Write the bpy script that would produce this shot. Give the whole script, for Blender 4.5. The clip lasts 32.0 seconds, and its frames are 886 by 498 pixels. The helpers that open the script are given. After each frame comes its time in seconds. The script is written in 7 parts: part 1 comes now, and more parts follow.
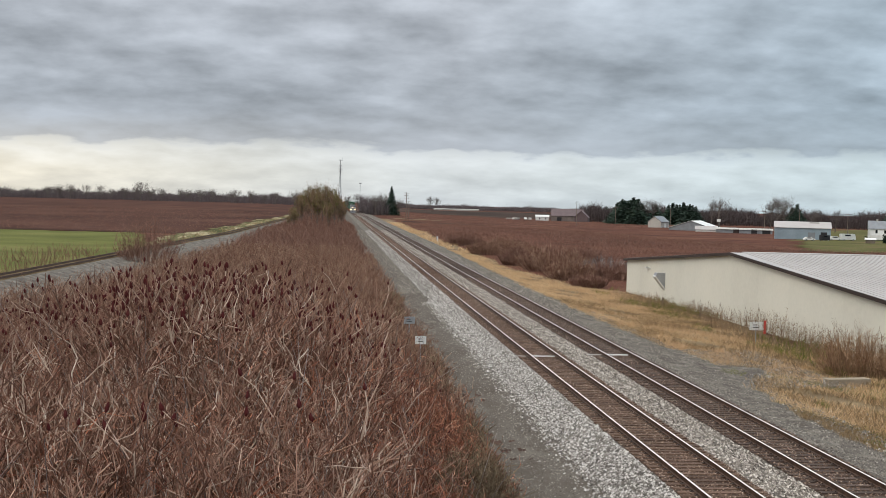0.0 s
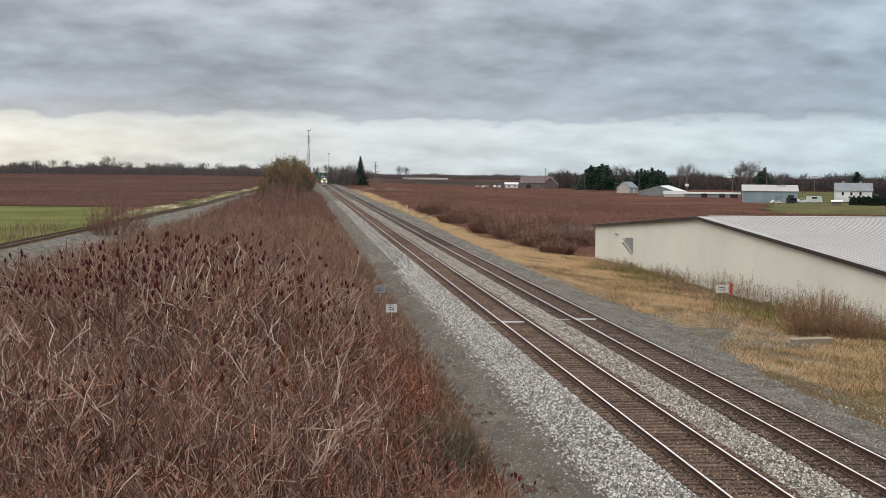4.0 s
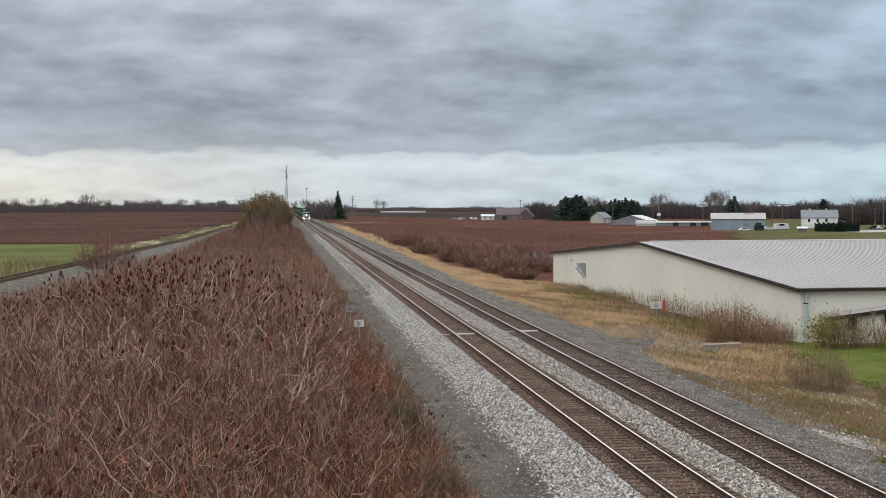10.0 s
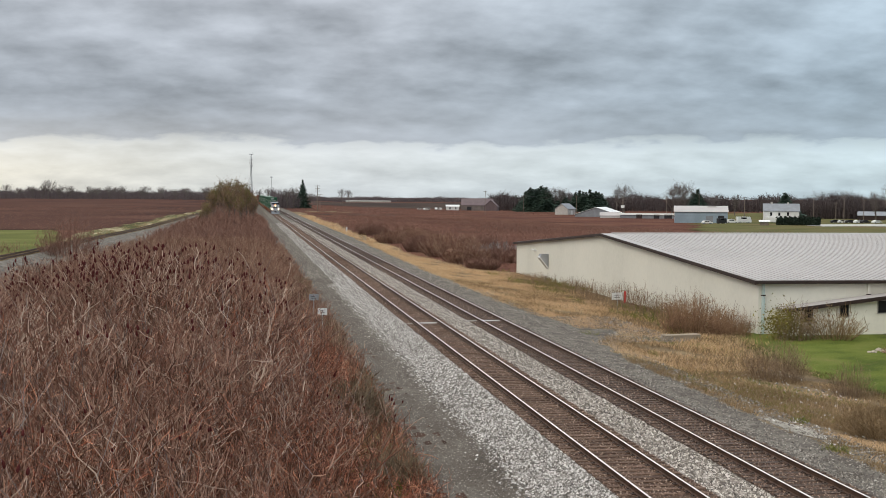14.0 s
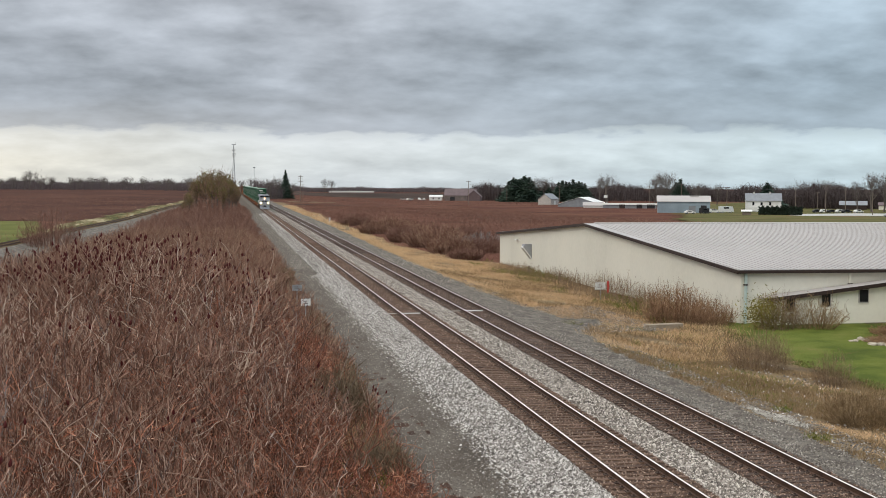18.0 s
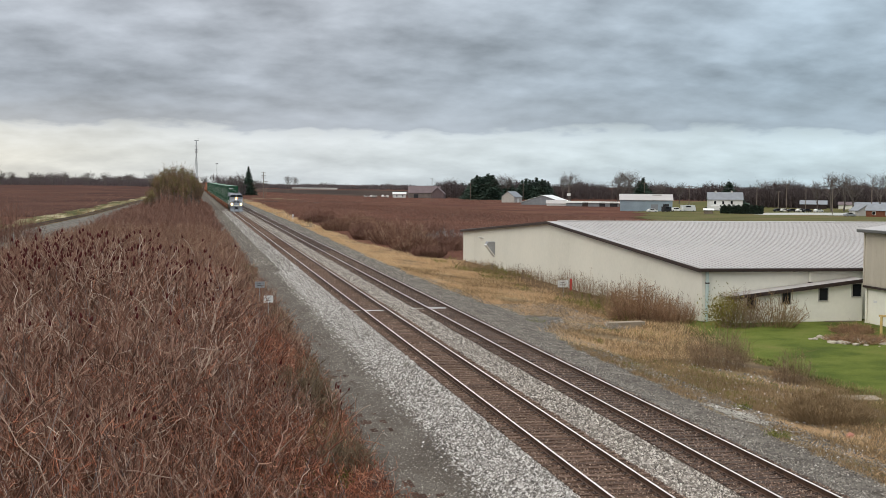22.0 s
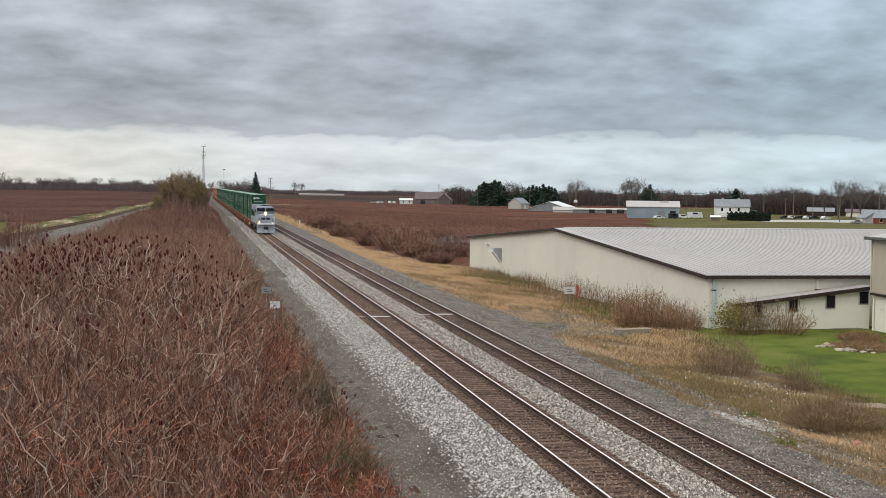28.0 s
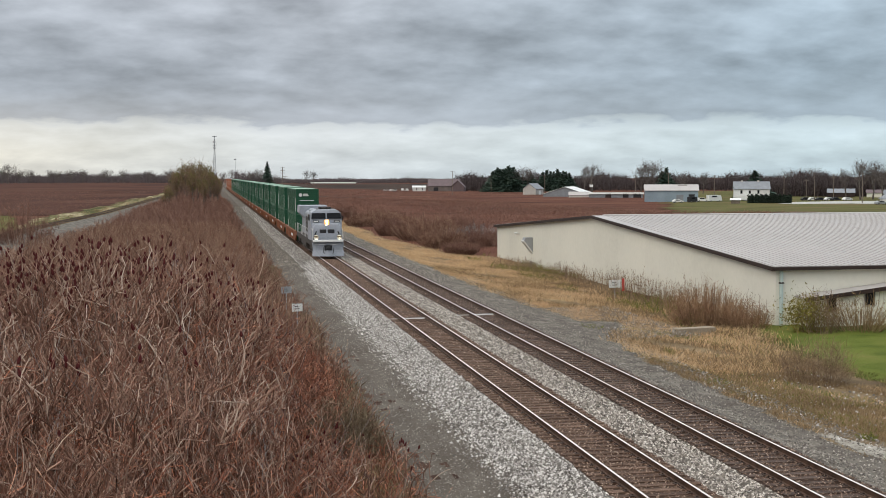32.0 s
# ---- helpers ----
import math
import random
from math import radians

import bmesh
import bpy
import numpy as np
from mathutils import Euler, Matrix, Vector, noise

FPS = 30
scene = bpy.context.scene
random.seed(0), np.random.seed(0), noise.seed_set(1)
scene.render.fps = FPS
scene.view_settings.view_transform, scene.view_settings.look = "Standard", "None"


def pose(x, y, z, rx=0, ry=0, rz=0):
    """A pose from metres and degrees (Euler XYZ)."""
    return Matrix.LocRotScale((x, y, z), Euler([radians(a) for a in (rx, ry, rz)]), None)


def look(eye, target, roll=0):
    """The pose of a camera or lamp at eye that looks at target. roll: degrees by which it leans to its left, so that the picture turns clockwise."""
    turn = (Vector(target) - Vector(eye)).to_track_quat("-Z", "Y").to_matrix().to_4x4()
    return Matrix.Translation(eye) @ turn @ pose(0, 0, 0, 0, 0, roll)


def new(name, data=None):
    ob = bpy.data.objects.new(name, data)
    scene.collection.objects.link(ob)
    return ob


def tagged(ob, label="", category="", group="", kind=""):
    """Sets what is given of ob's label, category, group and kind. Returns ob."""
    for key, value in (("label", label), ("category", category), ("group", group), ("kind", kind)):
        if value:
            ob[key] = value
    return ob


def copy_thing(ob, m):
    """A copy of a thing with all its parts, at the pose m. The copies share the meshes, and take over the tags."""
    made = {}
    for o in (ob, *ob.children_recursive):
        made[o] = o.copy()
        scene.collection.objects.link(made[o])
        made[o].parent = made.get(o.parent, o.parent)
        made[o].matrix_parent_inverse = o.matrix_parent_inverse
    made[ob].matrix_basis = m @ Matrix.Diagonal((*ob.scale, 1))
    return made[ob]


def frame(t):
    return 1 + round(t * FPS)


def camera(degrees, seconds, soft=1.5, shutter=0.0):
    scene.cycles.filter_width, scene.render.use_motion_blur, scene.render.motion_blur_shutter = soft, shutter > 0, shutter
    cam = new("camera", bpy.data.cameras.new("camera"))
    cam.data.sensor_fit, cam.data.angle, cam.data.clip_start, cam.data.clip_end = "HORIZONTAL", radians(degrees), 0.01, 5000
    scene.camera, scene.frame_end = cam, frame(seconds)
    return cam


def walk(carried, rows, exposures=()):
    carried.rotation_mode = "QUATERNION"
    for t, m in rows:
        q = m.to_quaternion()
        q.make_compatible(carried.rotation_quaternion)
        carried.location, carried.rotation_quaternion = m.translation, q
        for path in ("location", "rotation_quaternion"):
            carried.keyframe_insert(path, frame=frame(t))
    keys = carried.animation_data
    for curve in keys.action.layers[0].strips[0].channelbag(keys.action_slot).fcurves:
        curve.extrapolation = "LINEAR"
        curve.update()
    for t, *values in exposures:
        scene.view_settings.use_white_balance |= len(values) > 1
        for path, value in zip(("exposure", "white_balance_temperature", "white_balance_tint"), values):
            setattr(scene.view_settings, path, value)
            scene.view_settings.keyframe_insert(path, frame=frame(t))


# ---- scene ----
cam = camera(38.0, 32.0, soft=0.6)


def aim(x, y, z, yaw, pitch, roll):
    """A hand-held camera: yaw clockwise from the line of the track, pitch up, roll to its left."""
    return pose(x, y, z, 90 + pitch, 0, -yaw) @ pose(0, 0, 0, 0, 0, roll)


# seconds, place, yaw, pitch, roll
PATH = [
    (0, -11.110, 12.001, 7.817, 4.889, -2.103, 1.497),
    (0.5, -11.110, 12.001, 7.817, 4.458, -2.175, 1.731),
    (1, -11.110, 12.097, 7.817, 4.689, -3.012, 1.696),
    (1.5, -11.110, 12.083, 7.817, 5.828, -3.043, 1.617),
    (2, -11.110, 12.115, 7.817, 6.383, -2.552, 1.521),
    (2.5, -11.110, 12.128, 7.817, 5.723, -2.582, 1.004),
    (3, -11.110, 12.090, 7.817, 5.439, -2.885, 0.788),
    (3.5, -11.110, 11.952, 7.817, 5.957, -3.631, 0.519),
    (5.5, -11.110, 9.116, 7.817, 6.763, -2.093, 0.794),
    (6, -11.110, 9.039, 7.817, 6.983, -1.772, 0.628),
    (6.5, -11.110, 9.027, 7.817, 7.382, -1.464, 0.257),
    (7, -11.110, 8.882, 7.817, 8.055, -1.230, 0.268),
    (7.5, -11.110, 8.757, 7.817, 9.475, -0.520, 0.745),
    (8, -11.110, 1.460, 7.817, 9.923, 0.169, 0.783),
    (8.5, -11.110, 0.855, 7.817, 9.516, -0.221, 0.580),
    (9, -11.110, 0.886, 7.817, 8.329, -0.650, 0.360),
    (9.5, -11.110, 0.671, 7.817, 7.489, -1.108, 0.136),
    (10, -11.110, 0.667, 7.817, 7.162, -1.999, -0.269),
    (10.5, -11.110, 0.506, 7.817, 7.144, -2.498, -0.504),
    (11, -11.110, 0.554, 7.817, 6.831, -2.368, -0.742),
    (11.5, -11.110, 0.662, 7.817, 6.444, -2.297, -0.817),
    (12, -11.110, 0.437, 7.817, 6.589, -2.586, -0.356),
    (12.5, -11.110, 0.000, 7.817, 7.211, -2.919, -0.212),
    (13, -11.110, 0.000, 7.817, 7.816, -3.219, -0.266),
    (13.5, -11.110, 0.000, 7.817, 8.431, -3.000, 0.103),
    (14, -11.110, 0.000, 7.817, 8.734, -2.435, 0.318),
    (14.5, -11.110, 0.000, 7.817, 8.507, -2.171, 0.599),
    (16.5, -11.110, 0.000, 7.817, 9.672, -2.328, 0.123),
    (17, -11.110, 0.000, 7.817, 9.864, -2.051, 0.434),
    (17.5, -11.110, 0.000, 7.817, 9.600, -2.362, 0.419),
    (18, -11.110, 0.000, 7.817, 9.480, -2.866, 0.231),
    (18.5, -11.110, 0.000, 7.817, 9.563, -2.772, 0.120),
    (19, -11.110, 0.000, 7.817, 9.809, -2.560, 0.396),
    (19.5, -11.110, 0.000, 7.817, 9.894, -2.576, 0.459),
    (20, -11.110, 0.000, 7.817, 9.791, -2.475, 0.425),
    (20.5, -11.110, 0.000, 7.817, 9.939, -2.359, 0.437),
    (21, -11.110, 0.000, 7.817, 10.349, -2.452, 0.428),
    (21.5, -11.110, 0.000, 7.817, 10.949, -2.643, 0.554),
    (22, -11.110, 0.000, 7.817, 11.113, -2.973, 0.541),
    (22.5, -11.110, 0.000, 7.817, 11.051, -3.233, 0.744),
    (23, -11.110, 0.000, 7.817, 11.033, -2.773, 0.449),
    (23.5, -11.110, 0.000, 7.817, 11.060, -2.126, 0.104),
    (24, -11.110, 0.000, 7.817, 11.225, -2.197, 0.200),
    (24.5, -11.110, 0.000, 7.817, 11.529, -2.646, 0.571),
    (25, -11.110, 0.000, 7.817, 11.365, -2.854, 0.943),
    (25.5, -11.110, 0.000, 7.817, 10.692, -2.653, 0.656),
    (27.5, -11.110, 0.000, 7.817, 11.001, -2.749, 0.415),
    (28, -11.110, 0.000, 7.817, 10.816, -2.698, 0.684),
    (28.5, -11.110, 0.000, 7.817, 10.737, -2.637, 0.816),
    (29, -11.110, 1.365, 7.817, 10.520, -2.561, 0.652),
    (29.5, -11.110, 7.580, 7.817, 10.124, -2.846, 0.422),
    (30, -11.110, 8.062, 7.817, 9.097, -3.129, 0.382),
    (30.5, -11.110, 7.987, 7.817, 9.066, -2.998, 0.477),
    (31, -11.110, 7.942, 7.817, 9.507, -2.949, 0.288),
    (31.5, -11.110, 7.922, 7.817, 9.878, -3.153, 0.192),
    (32, -11.110, 8.138, 7.817, 10.278, -3.291, -0.195),
]
walk(cam, [(r[0], aim(*r[1:])) for r in PATH], exposures=[(0.0, 0.0, 6500, 10), (6.5, -0.05, 6480, 10), (7.5, -0.16, 6350, 11), (8.5, -0.20, 6150, 11), (9.5, -0.14, 6150, 10), (10.5, -0.06, 6400, 10), (11.5, 0.0, 6500, 10), (32.0, 0.0, 6500, 10)])

# ---- world and sun ----
world = bpy.data.worlds.new("overcast_sky")
scene.world = world
world.use_nodes = True


def sky_nodes():
    nt = world.node_tree
    N, L = nt.nodes, nt.links
    N.clear()

    def node(kind, **kw):
        n = N.new(kind)
        for k, v in kw.items():
            if k == "op":
                n.operation = v
        return n

    def math_(op, a, b=None):
        n = N.new("ShaderNodeMath")
        n.operation = op
        for i, v in enumerate((a, b)):
            if v is None:
                continue
            if isinstance(v, (int, float)):
                n.inputs[i].default_value = v
            else:
                L.new(v, n.inputs[i])
        return n.outputs[0]

    out = N.new("ShaderNodeOutputWorld")
    bg = N.new("ShaderNodeBackground")
    tc = N.new("ShaderNodeTexCoord")
    sep = N.new("ShaderNodeSeparateXYZ")
    L.new(tc.outputs["Generated"], sep.inputs[0])
    x, y, z = sep.outputs
    up = math_("MAXIMUM", z, 0.0)
    den = math_("ADD", up, 0.26)
    comb = N.new("ShaderNodeCombineXYZ")
    L.new(math_("DIVIDE", x, den), comb.inputs[0])
    L.new(math_("DIVIDE", y, den), comb.inputs[1])
    # two sizes of cloud on a flat layer
    big = N.new("ShaderNodeTexNoise")
    big.inputs["Scale"].default_value = 6.2
    big.inputs["Detail"].default_value = 6
    big.inputs["Roughness"].default_value = 0.52
    big.inputs["Distortion"].default_value = 0.0
    mp = N.new("ShaderNodeMapping")
    mp.inputs["Location"].default_value = (1.7, 3.1, 0)
    mp.inputs["Scale"].default_value = (1.0, 1.0, 1)
    L.new(comb.outputs[0], mp.inputs["Vector"])
    L.new(mp.outputs[0], big.inputs["Vector"])
    broad = N.new("ShaderNodeTexNoise")
    broad.inputs["Scale"].default_value = 2.3
    broad.inputs["Detail"].default_value = 3
    L.new(mp.outputs[0], broad.inputs["Vector"])
    # low bright band under the cloud deck with a ragged edge
    wob = math_("ADD", math_("MULTIPLY", math_("SUBTRACT", big.outputs["Fac"], 0.5), 0.029), math_("MULTIPLY", math_("SUBTRACT", broad.outputs["Fac"], 0.5), 0.018))
    lift = math_("ADD", z, wob)
    ramp = N.new("ShaderNodeValToRGB")
    cr = ramp.color_ramp
    stops = [(0.0, (0.58, 0.625, 0.65)), (0.0175, (0.64, 0.685, 0.70)), (0.0385, (0.66, 0.70, 0.72)), (0.0405, (0.40, 0.435, 0.485)), (0.076, (0.345, 0.378, 0.425)),
             (0.14, (0.415, 0.445, 0.49)), (0.34, (0.59, 0.62, 0.66)), (0.62, (1.25, 1.28, 1.32)), (1.0, (1.9, 1.92, 1.95))]
    while len(cr.elements) < len(stops):
        cr.elements.new(0.5)
    for e, (p, c) in zip(cr.elements, stops):
        e.position, e.color = p, (*c, 1)
    L.new(lift, ramp.inputs[0])
    # cloud shading above the band
    shade = N.new("ShaderNodeMapRange")
    shade.inputs["From Min"].default_value, shade.inputs["From Max"].default_value = 0.34, 0.66
    shade.inputs["To Min"].default_value, shade.inputs["To Max"].default_value = 0.70, 1.46
    L.new(math_("ADD", math_("MULTIPLY", big.outputs["Fac"], 0.58), math_("MULTIPLY", broad.outputs["Fac"], 0.42)), shade.inputs["Value"])
    amount = N.new("ShaderNodeMapRange")
    amount.inputs["From Min"].default_value, amount.inputs["From Max"].default_value = 0.03, 0.07
    amount.inputs["To Min"].default_value, amount.inputs["To Max"].default_value = 0.46, 1.0
    L.new(z, amount.inputs["Value"])
    gain = math_("ADD", 1.0, math_("MULTIPLY", math_("SUBTRACT", shade.outputs[0], 1.0), amount.outputs[0]))
    cloud = N.new("ShaderNodeVectorMath")
    cloud.operation = "SCALE"
    L.new(ramp.outputs["Color"], cloud.inputs[0])
    L.new(gain, cloud.inputs["Scale"])
    # the low sun behind the deck warms the band to the west
    west = N.new("ShaderNodeMapRange")
    west.inputs["From Min"].default_value, west.inputs["From Max"].default_value = 0.07, -0.32
    L.new(x, west.inputs["Value"])
    low = N.new("ShaderNodeMapRange")
    low.inputs["From Min"].default_value, low.inputs["From Max"].default_value = 0.064, 0.0175
    L.new(lift, low.inputs["Value"])
    warm = N.new("ShaderNodeMix")
    warm.data_type = "RGBA"
    warm.blend_type = "MULTIPLY"
    L.new(math_("MULTIPLY", west.outputs[0], low.outputs[0]), warm.inputs["Factor"])
    L.new(cloud.outputs[0], warm.inputs["A"])
    warm.inputs["B"].default_value = (1.35, 1.16, 0.92, 1)
    east = N.new("ShaderNodeMapRange")
    east.inputs["From Min"].default_value, east.inputs["From Max"].default_value = 0.09, 0.44
    L.new(x, east.inputs["Value"])
    cool = N.new("ShaderNodeMix")
    cool.data_type = "RGBA"
    cool.blend_type = "MULTIPLY"
    L.new(east.outputs[0], cool.inputs["Factor"])
    L.new(warm.outputs["Result"], cool.inputs["A"])
    cool.inputs["B"].default_value = (0.85, 0.97, 1.02, 1)
    sky = N.new("ShaderNodeTexSky")
    sky.sky_type = "NISHITA"
    sky.sun_disc = False
    sky.sun_elevation, sky.sun_rotation = SUN_UP, SUN_TURN
    thin = N.new("ShaderNodeVectorMath")
    thin.operation = "SCALE"
    thin.inputs["Scale"].default_value = 0.06
    L.new(sky.outputs[0], thin.inputs[0])
    both = N.new("ShaderNodeMix")
    both.data_type = "RGBA"
    both.inputs["Factor"].default_value = 0.1
    L.new(cool.outputs["Result"], both.inputs["A"])
    L.new(thin.outputs[0], both.inputs["B"])
    L.new(both.outputs["Result"], bg.inputs["Color"])
    bg.inputs["Strength"].default_value = 1.1
    L.new(bg.outputs[0], out.inputs[0])


SUN_UP, SUN_TURN = radians(40), radians(-124)
sky_nodes()
sun = new("sun", bpy.data.lights.new("sun", "SUN"))
sun.data.energy, sun.data.angle, sun.data.color = 1.12, radians(40), (1.0, 0.915, 0.76)
sun.matrix_world = look((-50, -34, 50), (0, 0, 0))


# ---- materials ----
def ramp_of(nt, fac, stops):
    n = nt.nodes.new("ShaderNodeValToRGB")
    cr = n.color_ramp
    while len(cr.elements) < len(stops):
        cr.elements.new(0.5)
    for e, (p, c) in zip(cr.elements, stops):
        e.position, e.color = p, (*c, 1)
    nt.links.new(fac, n.inputs[0])
    return n.outputs[0]


def noise_of(nt, vec, scale, detail=4, rough=0.55):
    n = nt.nodes.new("ShaderNodeTexNoise")
    n.inputs["Scale"].default_value, n.inputs["Detail"].default_value, n.inputs["Roughness"].default_value = scale, detail, rough
    nt.links.new(vec, n.inputs["Vector"])
    return n.outputs["Fac"]


MATS = {}


def material(name, stops, rough=0.8, metal=0.0, coarse=0.6, fine=14.0, island=0.0, rand=0.0, bump=0.3, dist=0.02, where="Object", stretch=(1, 1, 1), emit=0.0, spec=0.3):
    """A surface with variation at two sizes: stops colour the coarse noise, the fine noise gives grain and relief."""
    if name in MATS:
        return MATS[name]
    m = bpy.data.materials.new(name)
    m.use_nodes = True
    nt = m.node_tree
    b = nt.nodes["Principled BSDF"]
    tc = nt.nodes.new("ShaderNodeTexCoord")
    mp = nt.nodes.new("ShaderNodeMapping")
    mp.inputs["Scale"].default_value = stretch
    nt.links.new(tc.outputs[where], mp.inputs["Vector"])
    v = mp.outputs[0]
    c1 = noise_of(nt, v, coarse, 5)
    f1 = noise_of(nt, v, fine, 3, 0.6)
    add = nt.nodes.new("ShaderNodeMath")
    add.operation = "MULTIPLY_ADD"
    nt.links.new(f1, add.inputs[0])
    add.inputs[1].default_value = 0.5
    sub = nt.nodes.new("ShaderNodeMath")
    sub.operation = "MULTIPLY_ADD"
    nt.links.new(c1, sub.inputs[0])
    sub.inputs[1].default_value, sub.inputs[2].default_value = 1.0, -0.25
    nt.links.new(sub.outputs[0], add.inputs[2])
    fac = add.outputs[0]
    if island or rand:
        if island:
            g = nt.nodes.new("ShaderNodeNewGeometry")
            src, amt = g.outputs["Random Per Island"], island
        else:
            g = nt.nodes.new("ShaderNodeObjectInfo")
            src, amt = g.outputs["Random"], rand
        k = nt.nodes.new("ShaderNodeMix")
        k.data_type = "FLOAT"
        k.inputs["Factor"].default_value = amt
        nt.links.new(fac, k.inputs["A"])
        nt.links.new(src, k.inputs["B"])
        fac = k.outputs["Result"]
    col = ramp_of(nt, fac, stops)
    nt.links.new(col, b.inputs["Base Color"])
    b.inputs["Roughness"].default_value, b.inputs["Metallic"].default_value = rough, metal
    b.inputs["Specular IOR Level"].default_value = spec
    if bump:
        bp = nt.nodes.new("ShaderNodeBump")
        bp.inputs["Strength"].default_value, bp.inputs["Distance"].default_value = bump, dist
        nt.links.new(f1, bp.inputs["Height"])
        nt.links.new(bp.outputs[0], b.inputs["Normal"])
    if emit:
        nt.links.new(col, b.inputs["Emission Color"])
        b.inputs["Emission Strength"].default_value = emit
    MATS[name] = m
    return m


def tones(c, spread=0.35):
    """A dark, a middle and a light stop round one base colour."""
    return [(0.2, tuple(v * (1 - spread) for v in c)), (0.5, c), (0.8, tuple(min(1, v * (1 + spread)) for v in c))]


soil = material("field_soil", [(0.25, (0.0399, 0.0178, 0.0132)), (0.42, (0.0705, 0.0296, 0.0197)), (0.55, (0.1064, 0.0438, 0.0296)), (0.68, (0.1329, 0.0662, 0.0406)), (0.8, (0.1861, 0.1088, 0.0614))], 0.95, coarse=0.022, fine=1.2, bump=0.6, dist=0.3, spec=0.05, stretch=(1, 1.8, 1))
litter = material("leaf_litter", [(0.2, (0.024, 0.014, 0.010)), (0.5, (0.058, 0.031, 0.022)), (0.8, (0.10, 0.060, 0.040))], 0.95, coarse=0.5, fine=9, bump=0.6, dist=0.08, spec=0.1)
lawn_m = material("lawn", [(0.28, (0.0433, 0.0584, 0.0085)), (0.45, (0.0752, 0.095, 0.014)), (0.58, (0.1001, 0.1167, 0.0202)), (0.7, (0.1252, 0.1204, 0.0326)), (0.84, (0.183, 0.1486, 0.0607))], 0.95, coarse=0.35, fine=16, bump=0.5, dist=0.04, spec=0.1)
pasture_m = material("pasture", [(0.2, (0.060, 0.068, 0.02)), (0.5, (0.10, 0.105, 0.030)), (0.8, (0.16, 0.145, 0.055))], 0.95, coarse=0.06, fine=4, bump=0.4, dist=0.1, spec=0.05)
straw_m = material("dry_grass", [(0.1, (0.2902, 0.162, 0.0763)), (0.5, (0.5902, 0.3959, 0.2201)), (0.9, (0.7935, 0.5937, 0.3863))], 0.9, coarse=0.35, fine=12, island=0.4, bump=0.2)
drab_m = material("drab_grass", [(0.1, (0.0843, 0.0525, 0.0269)), (0.5, (0.2276, 0.1507, 0.0781)), (0.9, (0.4551, 0.3323, 0.1856))], 0.9, coarse=0.35, fine=12, island=0.5, bump=0.2)
verge_m = material("verge_earth", [(0.2, (0.0731, 0.0492, 0.0296)), (0.5, (0.1634, 0.1148, 0.0651)), (0.8, (0.2924, 0.2132, 0.1221))], 0.95, coarse=0.3, fine=9, bump=0.5, dist=0.06, spec=0.1)
drab_earth = material("stubble", [(0.2, (0.09, 0.065, 0.04)), (0.5, (0.15, 0.11, 0.065)), (0.8, (0.22, 0.17, 0.10))], 0.95, coarse=0.05, fine=1.0, bump=0.4, dist=0.1, spec=0.05)
road_m = material("gravel_road", [(0.2, (0.0564, 0.0453, 0.036)), (0.42, (0.0865, 0.0707, 0.0574)), (0.58, (0.1053, 0.0888, 0.0728)), (0.8, (0.1599, 0.1378, 0.1147))], 0.95, coarse=0.8, fine=24, stretch=(1, 0.4, 1), bump=0.6, dist=0.02, spec=0.1)
ballast_bed = material("ballast_bed", [(0.2, (0.055, 0.0455, 0.0374)), (0.5, (0.13, 0.1124, 0.0953)), (0.8, (0.26, 0.2326, 0.2009))], 0.95, coarse=1.0, fine=22, bump=0.9, dist=0.05, spec=0.1)
# grey stone, darkened to paint the shaded gaps under the loose stones
gap_dark_bed = material("gap_dark_ballast", [(0.2, (0.0459, 0.0391, 0.0321)), (0.5, (0.127, 0.1118, 0.0945)), (0.8, (0.254, 0.2289, 0.1985))], 0.95, coarse=1.0, fine=22, bump=0.9, dist=0.05, spec=0.1)
sand_m = material("gritty_sand", [(0.2, (0.20, 0.18, 0.15)), (0.5, (0.29, 0.265, 0.225)), (0.8, (0.40, 0.37, 0.32))], 0.95, coarse=1.2, fine=18, bump=0.4, dist=0.03, spec=0.1)
stone_m = material("ballast_stone", [(0.1, (0.0612, 0.0525, 0.0459)), (0.38, (0.1713, 0.1536, 0.1368)), (0.62, (0.3263, 0.2985, 0.2728)), (0.88, (0.6037, 0.5653, 0.5299))], 0.9, coarse=1.5, fine=30, island=0.85, bump=0.3)
mid_stone = material("stained_ballast_stone", [(0.1, (0.0576, 0.0469, 0.0381)), (0.40, (0.1633, 0.138, 0.1152)), (0.66, (0.3073, 0.2668, 0.2303)), (0.9, (0.5954, 0.5382, 0.4783))], 0.9, coarse=1.5, fine=30, island=0.85, bump=0.3)
gravel_stone = material("gravel_stone", [(0.1, (0.055, 0.0455, 0.0373)), (0.5, (0.1449, 0.124, 0.1036)), (0.8, (0.2599, 0.2287, 0.194)), (0.95, (0.4798, 0.436, 0.3824))], 0.9, coarse=1.5, fine=30, island=0.8, bump=0.3)
crib_stone = material("crib_stone", [(0.1, (0.0437, 0.0239, 0.0155)), (0.5, (0.1215, 0.0717, 0.048)), (0.75, (0.2041, 0.1349, 0.0968)), (0.93, (0.4277, 0.3244, 0.2554))], 0.9, coarse=1.5, fine=30, island=0.8, bump=0.3)
dirty_bed = material("dirty_ballast", [(0.2, (0.0273, 0.0162, 0.0117)), (0.5, (0.0609, 0.038, 0.027)), (0.8, (0.1155, 0.076, 0.0558))], 0.95, coarse=1.2, fine=24, bump=0.9, dist=0.05, spec=0.1)
